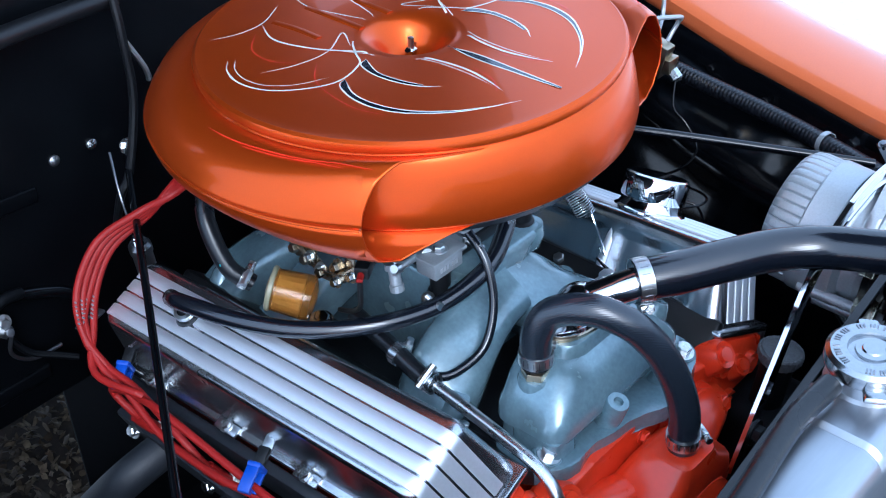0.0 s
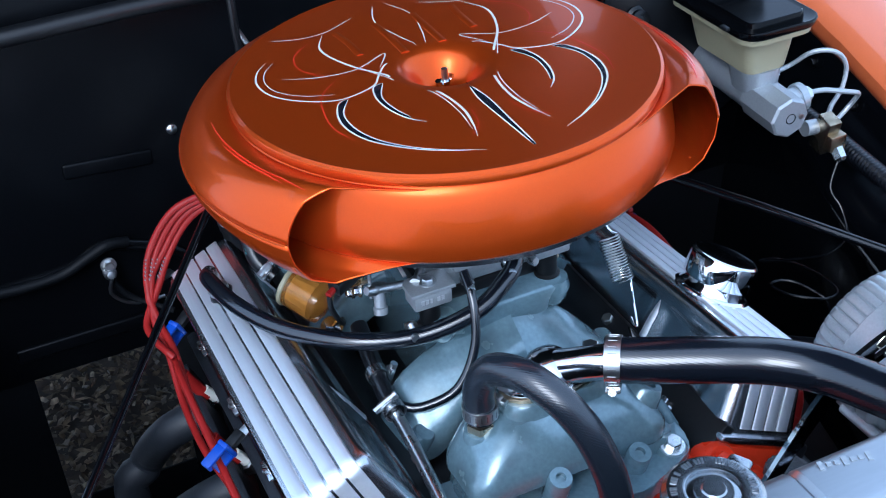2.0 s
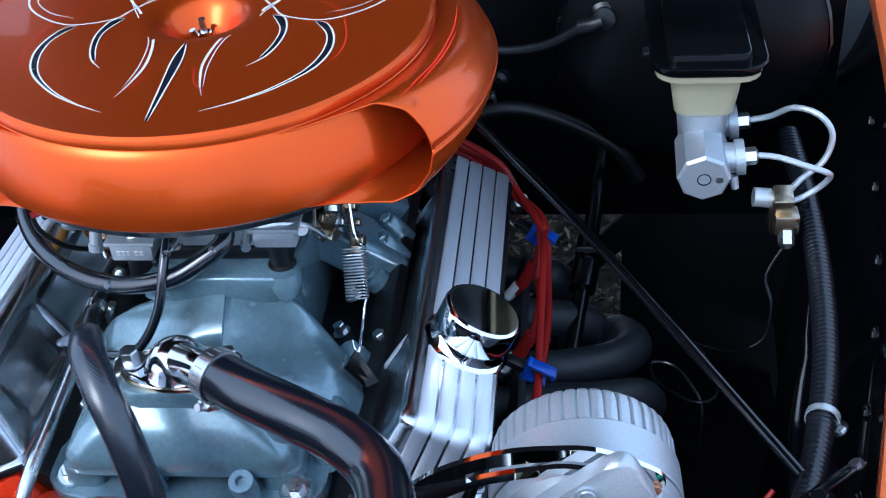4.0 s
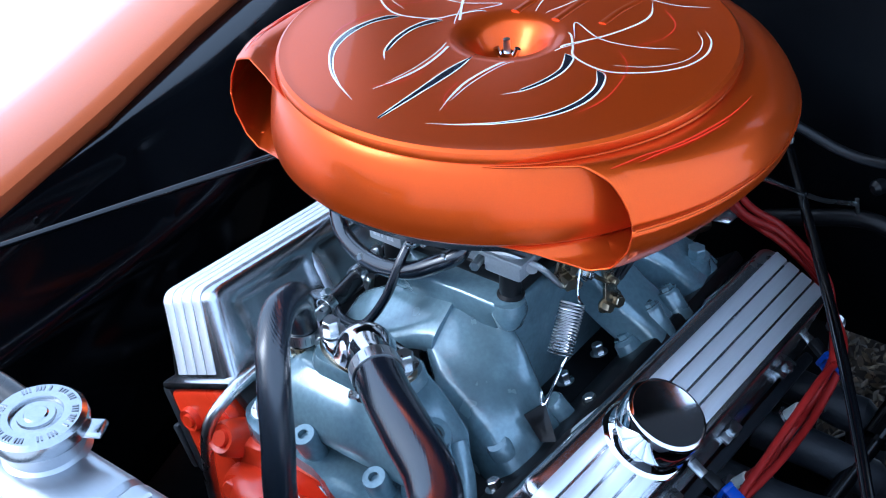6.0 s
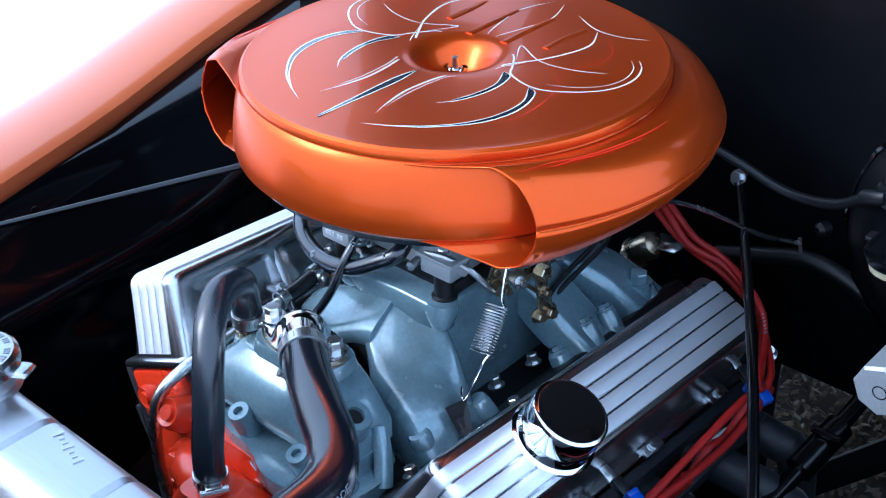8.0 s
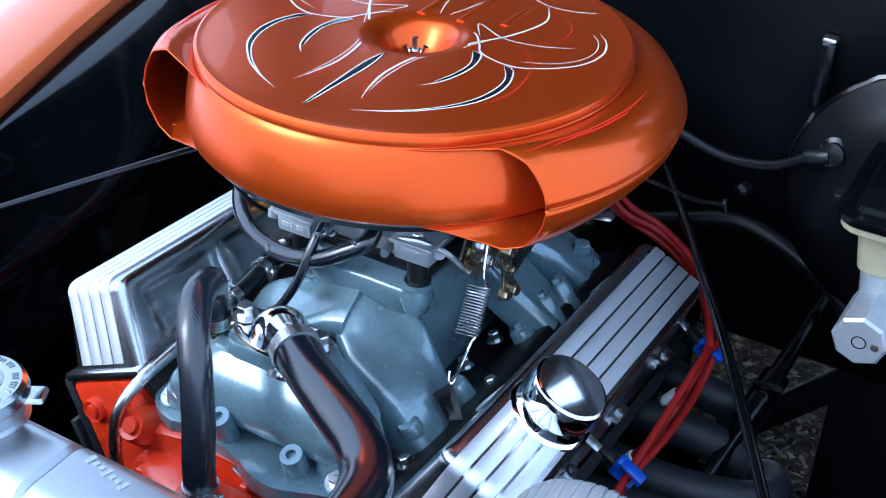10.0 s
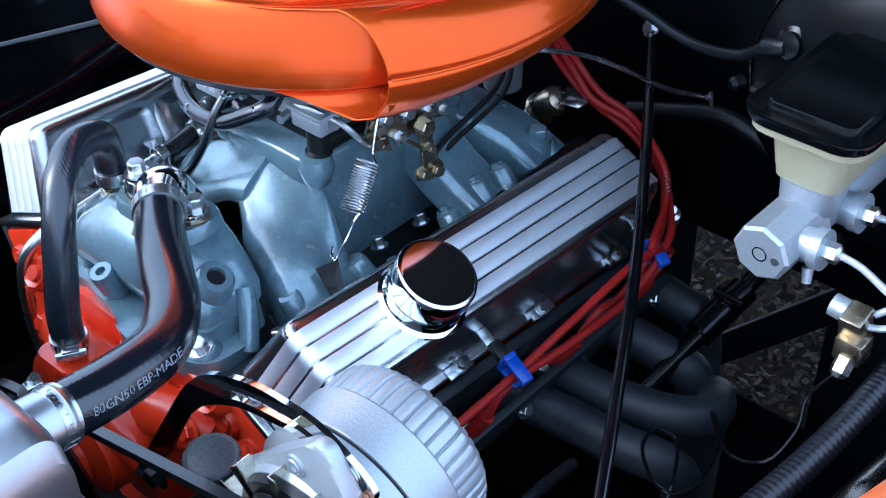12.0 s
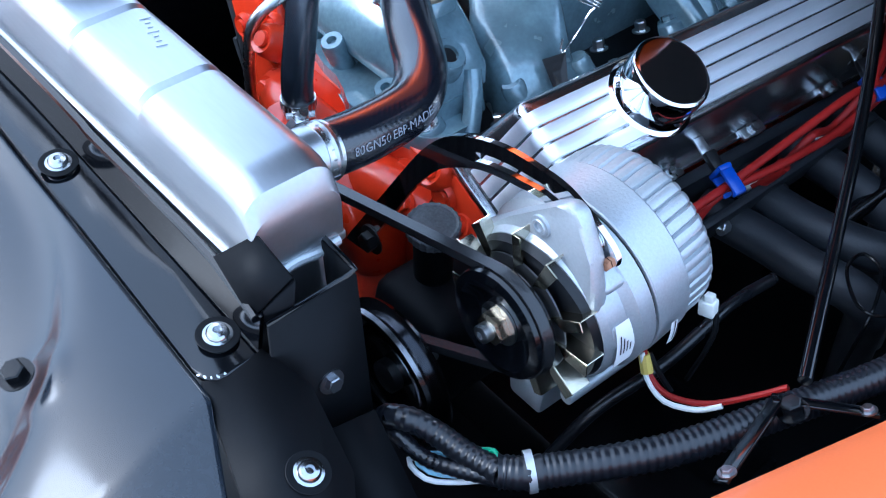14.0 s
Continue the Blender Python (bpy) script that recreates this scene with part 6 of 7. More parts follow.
part("shaft_end", lathe([(0, 0.02), (0.0068, 0.02), (0.0068, 0.031), (0.005, 0.032), (0.003, 0.032), (0.003, 0.028), (0, 0.028)], pm, 20), M_STEEL, alt)
# connector, sticker, warning label
plug_m = axis_frame((0.3665, -0.2246, 0.7150), (0.8, 0.2, 0.1))
pc = part("plug_connector", rbox(plug_m, 0.010, 0.013, 0.012, 0.0015), M_WHITE, alt, "white plastic plug")
part("plug_latch", rbox(plug_m @ Matrix.Translation((0.0, 0.009, 0.001)), 0.006, 0.006, 0.007, 0.001), M_WHITE, pc)
part("plug_lead", tube([(0.372, -0.222, 0.711), (0.376, -0.224, 0.698), (0.374, -0.228, 0.675), (0.366, -0.23, 0.64)], 0.0022, 8), M_DULL, alt)
for y, a, w, h in ((-0.3145, 4, 0.017, 18), (-0.277, -3, 0.006, 9)):
    g = axis_frame((AX, y, AZ), (0, 1, 0), (0, 0, 1))
    bmk = lathe([(R + 0.0018 - 0.008 * (w > 0.01), -w / 2), (R + 0.0018 - 0.008 * (w > 0.01), w / 2)], Matrix.Translation((AX, y, AZ)) @ Matrix.Rotation(radians(-90), 4, "X"), 8, a0=-a - h, a1=-a + h)
    st_ = part("sticker", bmk, M_PAPER, alt, "white paper sticker")
    for k in range(4):
        bmk = lathe([(R + 0.0022 - 0.008 * (w > 0.01), -w / 2 + 0.003 + k * 0.003), (R + 0.0022 - 0.008 * (w > 0.01), -w / 2 + 0.0042 + k * 0.003)], Matrix.Translation((AX, y, AZ)) @ Matrix.Rotation(radians(-90), 4, "X"), 6, a0=-a - 9 + 3 * k, a1=-a + 6)
        if k < 2 or w > 0.01:
            part("print_bar", bmk, M_DULL, st_)
        else:
            bmk.free()
# slotted chrome adjusting arm
arm = thing("alternator_bracket", (0.1, -0.316, 0.65), "chrome slotted alternator adjusting arm", "bracket")
A_OUT = [(0.066, 0.617), (0.0727, 0.6291), (0.1083, 0.6864), (0.1403, 0.7378), (0.1689, 0.7814), (0.1947, 0.8084), (0.2244, 0.8249), (0.2524, 0.8340), (0.2794, 0.8373), (0.3052, 0.8373), (0.3259, 0.8306), (0.3469, 0.8196), (0.3546, 0.8120), (0.3552, 0.8055)]
A_IN = [(0.088, 0.620), (0.0962, 0.6336), (0.1301, 0.6898), (0.1569, 0.7351), (0.181, 0.7676), (0.201, 0.7845), (0.2265, 0.7995), (0.2480, 0.8065), (0.2660, 0.8106), (0.2870, 0.8143), (0.3135, 0.8096), (0.3330, 0.7990), (0.3440, 0.7965)]
ao, ai = smooth_path([(x, 0, z) for x, z in A_OUT], 0.001), smooth_path([(x, 0, z) for x, z in A_IN], 0.001)


def arm_strip(q0, q1, w0, w1, name):
    """Part of the flat curved arm between two fractions of its length and of its width."""
    bm = bmesh.new()
    rings = []
    for k in range(31):
        q = q0 + (q1 - q0) * k / 30
        o, i = ao[round(q * (len(ao) - 1))], ai[round(q * (len(ai) - 1))]
        a, b = o.lerp(i, w0), o.lerp(i, w1)
        y = -0.317
        rings.append([bm.verts.new((p.x, y + d, p.z)) for p, d in ((a, -0.0022), (b, -0.0022), (b, 0.0022), (a, 0.0022))])
    for a, b in zip(rings, rings[1:]):
        for k in range(4):
            bm.faces.new((a[k], a[(k + 1) % 4], b[(k + 1) % 4], b[k]))
    bm.faces.new(rings[0])
    bm.faces.new(rings[-1][::-1])
    bmesh.ops.bevel(bm, geom=[e for e in bm.edges if e.calc_face_angle(0) > 0.9], offset=0.0008, segments=2, affect="EDGES")
    return part(name, bm, M_CHROME, arm)


arm_strip(0.0, 0.645, 0.0, 1.0, "arm_plate")
arm_strip(0.645, 0.96, 0.0, 0.44, "slot_edge")
arm_strip(0.645, 0.96, 0.74, 1.0, "slot_edge")
arm_strip(0.96, 1.0, 0.0, 1.0, "arm_end")
part("arm_bolt", bolt((0.3335, -0.3195, 0.8125), (0, -1, 0), 0.0065, 0.004), M_STEEL, arm)
part("end_nut", lathe([(0, 0), (0.0042, 0), (0.0042, 0.003), (0, 0.0035)], axis_frame((0.3485, -0.3195, 0.8035), (0, -1, 0)), 6), M_RUST, arm)
part("foot_bolt", bolt((0.103, -0.3195, 0.643), (0, -1, 0), 0.009, 0.008), M_DULL, arm)
# belt
bl = thing("drive_belt", (0.15, -0.36, 0.66), "grey-black rubber drive belt to the alternator", "belt")
bp = []
c0, r0_, c1, r1_ = V(PX, 0, PZ), 0.0395, V(0.0, 0, 0.61), 0.08
d = c1 - c0
ang = math.atan2(d.z, d.x)
off = math.acos((r1_ - r0_) / d.length)
for k in range(13):
    a = ang + math.pi + (-1 + 2 * k / 12) * off
    bp.append(V(c0.x + r0_ * math.cos(a), -0.3597, c0.z + r0_ * math.sin(a)))
for k in range(21):
    a = ang + (-1 + 2 * k / 20) * (math.pi - off)
    bp.append(V(c1.x + r1_ * math.cos(a), -0.3597, c1.z + r1_ * math.sin(a)))
part("belt", sweep(bp, [(-0.005, 0.003), (0.005, 0.003), (0.0035, -0.004), (-0.0035, -0.004)], up=(0, 1, 0), closed=True), M_BELT, bl)
part("belt_cover", sweep(bp, [(-0.0046, 0.0030), (-0.0046, 0.0036), (0.0046, 0.0036), (0.0046, 0.0030)], up=(0, 1, 0), closed=True), M_BELT, bl, "smooth worn belt back")
# black filler cap below the arm
oc = thing("power_pump_cap", (0.166, -0.306, 0.66), "round black ribbed filler cap", "filler cap")
part("cap_body", lathe([(0.0195, -0.004), (0.0205, 0.0), (0.0222, 0.001), (0.0222, 0.008), (0.0205, 0.0098), (0.0185, 0.0088), (0.015, 0.0092), (0.013, 0.0102), (0, 0.0102)], axis_frame((0.163, -0.305, 0.688), (0.1, -0.1, 1)), 48, wave=lambda k: 1.0 if k % 2 else 0.955), M_CAPGRIT, oc)
part("filler_tube", lathe([(0.016, -0.09), (0.016, 0.0), (0, 0.0)], axis_frame((0.163, -0.305, 0.685), (0.1, -0.1, 1)), 28), M_PLATE, oc)
part("pump_body", rbox(Matrix.Translation((0.17, -0.30, 0.585)), 0.09, 0.09, 0.1, 0.02, 3), M_PLATE, oc)

# ---------- plug wires, separators, plugs, headers ----------
def plug_wires(s, clips, label):
    cx, y0, y1, z = BANKS[s]
    ys = [y0 + 0.06, y0 + 0.165, y0 + 0.285, y0 + 0.395]
    xo = s * 0.262
    hub = V(s * 0.03, 0.225, 0.84)
    for k, py in enumerate(ys):
        w = thing("spark_plug_wire", (xo, py, 0.62), label, "spark plug wire", "spark plug wires")
        o = V(0, 0, 0.006 * (k - 1.5))
        px_ = V(s * (0.262 + 0.006 * (k % 2)), 0, 0)
        pts = [hub + V(s * 0.004 * k, 0, 0.003 * k), V(s * (0.125 + 0.006 * k), 0.182 + 0.008 * k, 0.834 + 0.003 * k), V(s * (0.182 + 0.004 * k), 0.210 + 0.005 * (k % 3), 0.784 + 0.003 * k), V(s * (0.232 + 0.007 * k), 0.221 - 0.006 * k, 0.735 + 0.005 * k)]
        if s > 0:
            pts = [hub + V(0.004 * k, 0, -0.03 + 0.003 * k), V(0.098 + 0.003 * k, 0.200 + 0.004 * (k % 2), 0.776 + 0.004 * k), V(0.127 + 0.003 * k, 0.208 - 0.004 * (k % 3), 0.748 + 0.004 * k), V(0.168, 0.213 + 0.003 * (k % 2), 0.728 + 0.005 * k), V(0.210 + 0.003 * k, 0.206 - 0.003 * k, 0.706 + 0.005 * k), V(0.236 + 0.004 * (k % 2), 0.186 - 0.004 * k, 0.686 + 0.004 * k)]
        if s < 0:
            e = 0.009 * k
            pts = [hub + V(-0.004 * k, 0, 0.003 * k), V(-0.132 - 0.4 * e, 0.185 + 0.3 * e, 0.831), V(-0.172 + 0.3 * e, 0.208, 0.812 - 0.3 * e), V(-0.2190 + 0.6 * e, 0.219, 0.796 - 0.5 * e), V(-0.2530 + 0.8 * e, 0.215, 0.758 - 0.2 * e), V(-0.2660 + 0.4 * e * (k % 2), 0.196, 0.724), V(-0.2650 - 0.5 * e * (k % 2), 0.168, 0.700)]
        pts.append(V(s * (0.262 + 0.005 * (k % 2)), 0.150 - 0.012 * k, 0.686 + 0.005 * (k - 1)))
        tail = [y for y in (0.08, 0.0, -0.08) if y > py + 0.05]
        pts += [V(s * (0.266 + 0.006 * math.sin(3 * y + k * 2)), y, (0.684 if k == 0 else 0.655) + 0.010 * math.sin(y * 20 + k) + 0.003 * k) for y in tail]
        pts += [V(s * 0.264, py + 0.02, 0.668), V(s * 0.258, py, 0.645), V(s * 0.246, py - 0.004, 0.622)]
        part("wire", tube(pts, 0.0038, 12, 0.008), M_WIRE, w)
        part("boot", tube([(s * 0.256, py, 0.640), (s * 0.246, py - 0.004, 0.622), (s * 0.236, py - 0.006, 0.607)], 0.0068, 12), M_WIRE, w, "red silicone plug boot")
        for q in range(6):
            mrk = pts[4].lerp(pts[5], 0.2 + 0.1 * q)
            part("printed_mark", rbox(Matrix.Translation(mrk + V(s * 0.0038, -0.001, 0.0014)), 0.0012, 0.0035, 0.0012, 0), M_PRINT, w)
        plug = thing("spark_plug", (s * 0.228, py - 0.007, 0.597), "bright steel spark plug in the cylinder head", "spark plug", "spark plugs")
        g = axis_frame((s * 0.222, py - 0.008, 0.592), (s * 0.55, 0.05, 0.83))
        part("plug_hex", lathe([(0, 0), (0.0105, 0), (0.0105, 0.012), (0.007, 0.013)], g, 6), M_STEEL, plug)
        part("plug_insulator", lathe([(0.006, 0.012), (0.0055, 0.03), (0, 0.03)], g, 14), M_WHITE, plug)
    for cxp, cy, cz, spin in clips:
        c = thing("wire_separator", (cxp, cy, cz), "blue plastic spark plug wire separator on a black stem", "wire clip", "wire separators")
        g = Matrix.Translation((cxp, cy, cz)) @ Matrix.Rotation(radians(spin), 4, "Z") @ Matrix.Rotation(radians(25 * s), 4, "Y") @ Matrix.Diagonal((s, 1, 1, 1))
        part("clip_body", rbox(g @ Matrix.Translation((-0.0085, 0, 0)), 0.005, 0.013, 0.020, 0.0015), M_BLUE, c)
        for z_, w_ in ((0.0075, 0.024), (-0.0075, 0.020)):
            part("prong", rbox(g @ Matrix.Translation((-0.007 + w_ / 2, 0, z_)), w_, 0.012, 0.0040, 0.0015), M_BLUE, c)
        part("prong_tip", rbox(g @ Matrix.Translation((0.0155, 0, 0.0055)), 0.004, 0.012, 0.006, 0.0012), M_BLUE, c)
        part("stem", rbox(g @ Matrix.Translation((-0.0190, 0, 0.0)), 0.018, 0.011, 0.007, 0.0015), M_DULL, c, "black plastic stem")
        part("bracket", rbox(g @ Matrix.Translation((-0.034, 0, -0.002)), 0.018, 0.010, 0.0018, 0.0005), M_STEEL, c, "bright steel bracket")


plug_wires(-1, [(-0.256, 0.158, 0.689, 30), (-0.263, -0.040, 0.688, 20)], "red silicone spark plug wire with printed marks")
plug_wires(1, [(0.262, -0.0745, 0.679, -8), (0.262, 0.125, 0.68, -20)], "red silicone spark plug wire with printed marks")
lc = thing("wire_loom_clip", (-0.25, 0.208, 0.722), "bright metal clip holding the plug wires", "wire clip")
part("clip_plate", rbox(Matrix.Translation((-0.25, 0.208, 0.727)) @ Matrix.Rotation(radians(20), 4, "Z"), 0.034, 0.012, 0.003, 0.001), M_STEEL, lc)
part("clip_rivet", bolt((-0.261, 0.204, 0.7285), (0, 0, 1), 0.004, 0.003), M_STEEL, lc)
DRIVER_PIPES = (
    [(0.205, -0.018, 0.578), (0.266, -0.004, 0.572), (0.317, 0.001, 0.570), (0.350, 0.010, 0.567), (0.366, 0.020, 0.555), (0.368, 0.034, 0.53), (0.352, 0.07, 0.46), (0.33, 0.12, 0.32)],
    [(0.205, 0.030, 0.585), (0.268, 0.037, 0.578), (0.313, 0.048, 0.575), (0.343, 0.064, 0.571), (0.357, 0.086, 0.565), (0.352, 0.112, 0.556), (0.335, 0.135, 0.53), (0.325, 0.15, 0.38)],
    [(0.205, 0.110, 0.585), (0.262, 0.118, 0.578), (0.298, 0.126, 0.565), (0.318, 0.135, 0.535), (0.322, 0.14, 0.36)],
    [(0.205, 0.185, 0.585), (0.258, 0.190, 0.575), (0.285, 0.194, 0.550), (0.292, 0.196, 0.36)])
for s in (-1, 1):
    hd = thing("exhaust_header", (s * 0.27, 0, 0.5), "flat black tubular exhaust header", "exhaust header", "exhaust headers")
    cx, y0, y1, z = BANKS[s]
    ex = [y0 + 0.07, y0 + 0.19, y0 + 0.27, y0 + 0.39]
    part("header_flange", rbox(Matrix.Translation((s * 0.238, (y0 + y1) / 2, 0.590)) @ Matrix.Rotation(radians(s * 22), 4, "Y"), 0.009, 0.43, 0.05, 0.003), M_HEADER, hd)
    for k, y in enumerate(ex):
        run = [(s * 0.230, y, 0.585), (s * (0.262 + 0.006 * k), y + 0.012, 0.565), (s * (0.290 + 0.005 * k), y + 0.06, 0.525 - 0.008 * k), (s * 0.315, y + 0.12 - 0.02 * k, 0.485), (s * 0.335, y + 0.15 - 0.03 * k, 0.46), (s * 0.32, 0.2, 0.33)]
        if s > 0:
            run = DRIVER_PIPES[k]
        part("pipe", tube(run, 0.0195, 20, 0.008), M_HEADER, hd)
    for k, y in enumerate(ex):
        part("flange_bolt", bolt((s * 0.243, y + 0.04, 0.589), (s * 0.9, 0, 0.35), 0.006, 0.006), M_STEEL, hd)

# ---------- distributor ----------
ds = thing("distributor", (0, 0.225, 0.76), "red-capped distributor behind the carburetor", "distributor")
f = axis_frame((0, 0.225, 0.76), (0, 0, 1))
part("housing", lathe([(0.02, -0.05), (0.022, 0.0), (0.04, 0.01), (0.045, 0.03), (0.045, 0.035), (0, 0.035)], f, 36), M_CAST, ds)
part("cap", lathe([(0.046, 0.034), (0.046, 0.055), (0.036, 0.075), (0.0, 0.08)], f, 36), M_WIRE, ds, "red distributor cap")
for k in range(8):
    a = k * math.pi / 4
    part("tower", lathe([(0.008, 0), (0.006, 0.02), (0, 0.02)], axis_frame((0.032 * math.cos(a), 0.225 + 0.032 * math.sin(a), 0.825), (0, 0, 1)), 12), M_WIRE, ds)
part("vacuum_can", lathe([(0, -0.012), (0.011, -0.012), (0.013, -0.004), (0.0165, 0.0), (0.0175, 0.003), (0.0165, 0.006), (0.0150, 0.008), (0.0150, 0.030), (0.0125, 0.036), (0.006, 0.040), (0, 0.040)], axis_frame((0.066, 0.203, 0.716), (0.72, -0.05, 0.69)), 28), M_BRASS, ds, "zinc vacuum advance can")
plate([(0.085, 0.195, 0.738), (0.118, 0.198, 0.740), (0.122, 0.222, 0.742), (0.085, 0.225, 0.738)], 0.002, M_STEEL, ds, "bracket")
# rear intake bits: sender and vacuum tree
sn = thing("temperature_sender", (0.112, 0.141, 0.70), "grey cast boss with a hexagon plug", "sender")
part("boss", lathe([(0.02, -0.03), (0.017, 0.01), (0.014, 0.016), (0.014, 0.022), (0, 0.022)], axis_frame((0.112, 0.141, 0.712), (0.05, 0, 1)), 24), M_INTAKE, sn)
part("hex_plug", bolt((0.113, 0.141, 0.734), (0.05, 0, 1), 0.009, 0.01), M_INTAKE, sn)

# ---------- brake booster and master cylinder ----------
bo = thing("brake_booster", (0.405, 0.27, 0.85), "round gloss black brake booster on the firewall", "brake booster")
f = axis_frame((0.412, FIRE_Y - 0.058, 0.838), (0, -1, 0))
part("shell", lathe([(0.122, 0), (0.126, 0.012), (0.126, 0.03), (0.131, 0.034), (0.131, 0.042), (0.124, 0.046), (0.112, 0.06), (0.09, 0.072), (0.05, 0.078), (0, 0.078)], f, 72), M_FIREWALL, bo)
part("clamp_ring", lathe([(0.1315, 0.033), (0.1345, 0.035), (0.1345, 0.041), (0.1315, 0.043)], f, 72, wave=lambda k: 1.0 if k % 6 else 1.012), M_BLACK, bo)
part("check_valve", lathe([(0.018, -0.004), (0.0185, 0.006), (0.0155, 0.009), (0.0150, 0.018), (0.011, 0.020), (0.011, 0.026), (0.0, 0.028)], axis_frame((0.3275, FIRE_Y - 0.108, 0.8800), (-0.1, -1, 0.2)), 28), M_SATIN, bo)
part("valve_elbow", tube([(0.3235, FIRE_Y - 0.130, 0.8815), (0.314, FIRE_Y - 0.130, 0.878), (0.303, FIRE_Y - 0.126, 0.8735)], 0.0075, 14), M_DULL, bo)
vhs = thing("vacuum_booster_hose", (0.2, 0.3, 0.83), "black vacuum hose to the brake booster", "hose")
part("hose", tube([(0.3065, FIRE_Y - 0.127, 0.8755), (0.2734, FIRE_Y - 0.112, 0.8490), (0.2377, FIRE_Y - 0.106, 0.8395), (0.2063, FIRE_Y - 0.108, 0.8440), (0.1668, FIRE_Y - 0.115, 0.8603), (0.1, 0.19, 0.885), (0.04, 0.14, 0.885)], 0.0050, 14), M_DULL, vhs)
mc = thing("master_cylinder", (0.42, 0.13, 0.79), "aluminium master cylinder with a cream reservoir and black lid", "master cylinder")
f = axis_frame((0.409, 0.027, 0.813), (0.03, 1, 0.03))
part("hex_nose", lathe([(0, 0.0), (0.021, 0.0), (0.0235, 0.0025), (0.0235, 0.06), (0, 0.06)], f, 8), M_CAST_DARK, mc)
part("nose_hole", lathe([(0.0062, -0.0004), (0.0052, -0.0004), (0.0052, 0.0005), (0, 0.0008)], f, 20), M_SATIN, mc)
part("bore", lathe([(0.02, 0.055), (0.02, 0.22), (0, 0.22)], f, 32), M_CAST_DARK, mc)
part("nose_pin", lathe([(0.0032, -0.0008), (0, -0.001)], axis_frame((0.422, 0.0265, 0.813), (0, 1, 0)), 14), M_STEEL, mc)
part("reservoir_neck", loft([((0.411, 0.095, 0.822), 0.020, 0.026, 0.018, I3), ((0.411, 0.098, 0.850), 0.024, 0.028, 0.02, I3)]), M_CAST_DARK, mc)
part("reservoir", loft([((0.411, 0.124, 0.8475), 0.022, 0.046, 0.010, I3), ((0.411, 0.124, 0.850), 0.026, 0.051, 0.011, I3), ((0.411, 0.126, 0.872), 0.029, 0.056, 0.011, I3), ((0.411, 0.128, 0.889), 0.031, 0.060, 0.012, I3), ((0.411, 0.130, 0.8915), 0.040, 0.072, 0.018, I3), ((0.411, 0.130, 0.894), 0.045, 0.077, 0.020, I3), ((0.411, 0.130, 0.9005), 0.0455, 0.0775, 0.020, I3)]), M_CREAM, mc, "cream plastic fluid reservoir")
part("lid_gasket", loft([((0.411, 0.130, 0.9005), 0.047, 0.079, 0.021, I3), ((0.411, 0.130, 0.9025), 0.047, 0.079, 0.021, I3)]), M_PLATE, mc)
part("lid", loft([((0.411, 0.130, 0.9025), 0.0485, 0.0805, 0.022, I3), ((0.411, 0.130, 0.9085), 0.0500, 0.0820, 0.022, I3), ((0.411, 0.130, 0.9098), 0.0497, 0.0817, 0.022, I3), ((0.411, 0.130, 0.9103), 0.0485, 0.0805, 0.021, I3), ((0.411, 0.130, 0.9095), 0.0455, 0.0775, 0.019, I3)]), M_LID, mc, "gloss black moulded lid")
part("lid_panel", loft([((0.411, 0.130, 0.9085), 0.037, 0.068, 0.011, I3), ((0.411, 0.130, 0.9145), 0.0355, 0.0665, 0.010, I3), ((0.411, 0.130, 0.9152), 0.0345, 0.0655, 0.009, I3)]), M_LID, mc)
part("lid_clip", rbox(Matrix.Translation((0.3585, 0.085, 0.908)), 0.006, 0.012, 0.004, 0.001), M_DULL, mc)
for y in (0.056, 0.115):
    g = axis_frame((0.428, y, 0.816), (1, 0, 0.1))
    part("port", lathe([(0.014, -0.008), (0.0135, 0.010), (0.016, 0.010), (0.016, 0.018), (0, 0.018)], g, 20), M_CAST_DARK, mc)
    part("flare_nut", lathe([(0, 0.017), (0.008, 0.017), (0.008, 0.028), (0.0045, 0.03), (0, 0.03)], g, 6), M_STEEL, mc)
part("bleed_nub", lathe([(0.0045, 0), (0.0035, 0.012), (0, 0.012)], axis_frame((0.437, 0.052, 0.80), (0.2, -0.3, -0.9)), 14), M_CAST_DARK, mc)
bl1 = thing("brake_line", (0.49, 0.06, 0.80), "bent bright steel brake line", "brake line", "brake lines")
part("tube", tube([(0.457, 0.056, 0.819), (0.475, 0.054, 0.818), (0.50, 0.048, 0.812), (0.517, 0.047, 0.806), (0.522, 0.054, 0.796), (0.514, 0.058, 0.782), (0.498, 0.056, 0.772), (0.489, 0.052, 0.772)], 0.0028, 10), M_CAST, bl1)
bl2 = thing("brake_line", (0.49, 0.12, 0.80), "bent bright steel brake line", "brake line", "brake lines")
part("tube", tube([(0.457, 0.115, 0.819), (0.475, 0.112, 0.825), (0.492, 0.098, 0.842), (0.512, 0.085, 0.842), (0.525, 0.08, 0.825), (0.520, 0.076, 0.80), (0.50, 0.068, 0.785), (0.490, 0.06, 0.778)], 0.0028, 10), M_CAST, bl2)
pvv = thing("proportioning_valve", (0.482, 0.05, 0.76), "brass brake proportioning valve block", "brake valve")
part("valve_body", rbox(Matrix.Translation((0.482, 0.052, 0.763)) @ Matrix.Rotation(radians(15), 4, "X"), 0.018, 0.022, 0.045, 0.002), M_BRASS, pvv)
part("valve_block", rbox(Matrix.Translation((0.486, 0.043, 0.757)), 0.022, 0.02, 0.02, 0.002), M_BRASS, pvv)
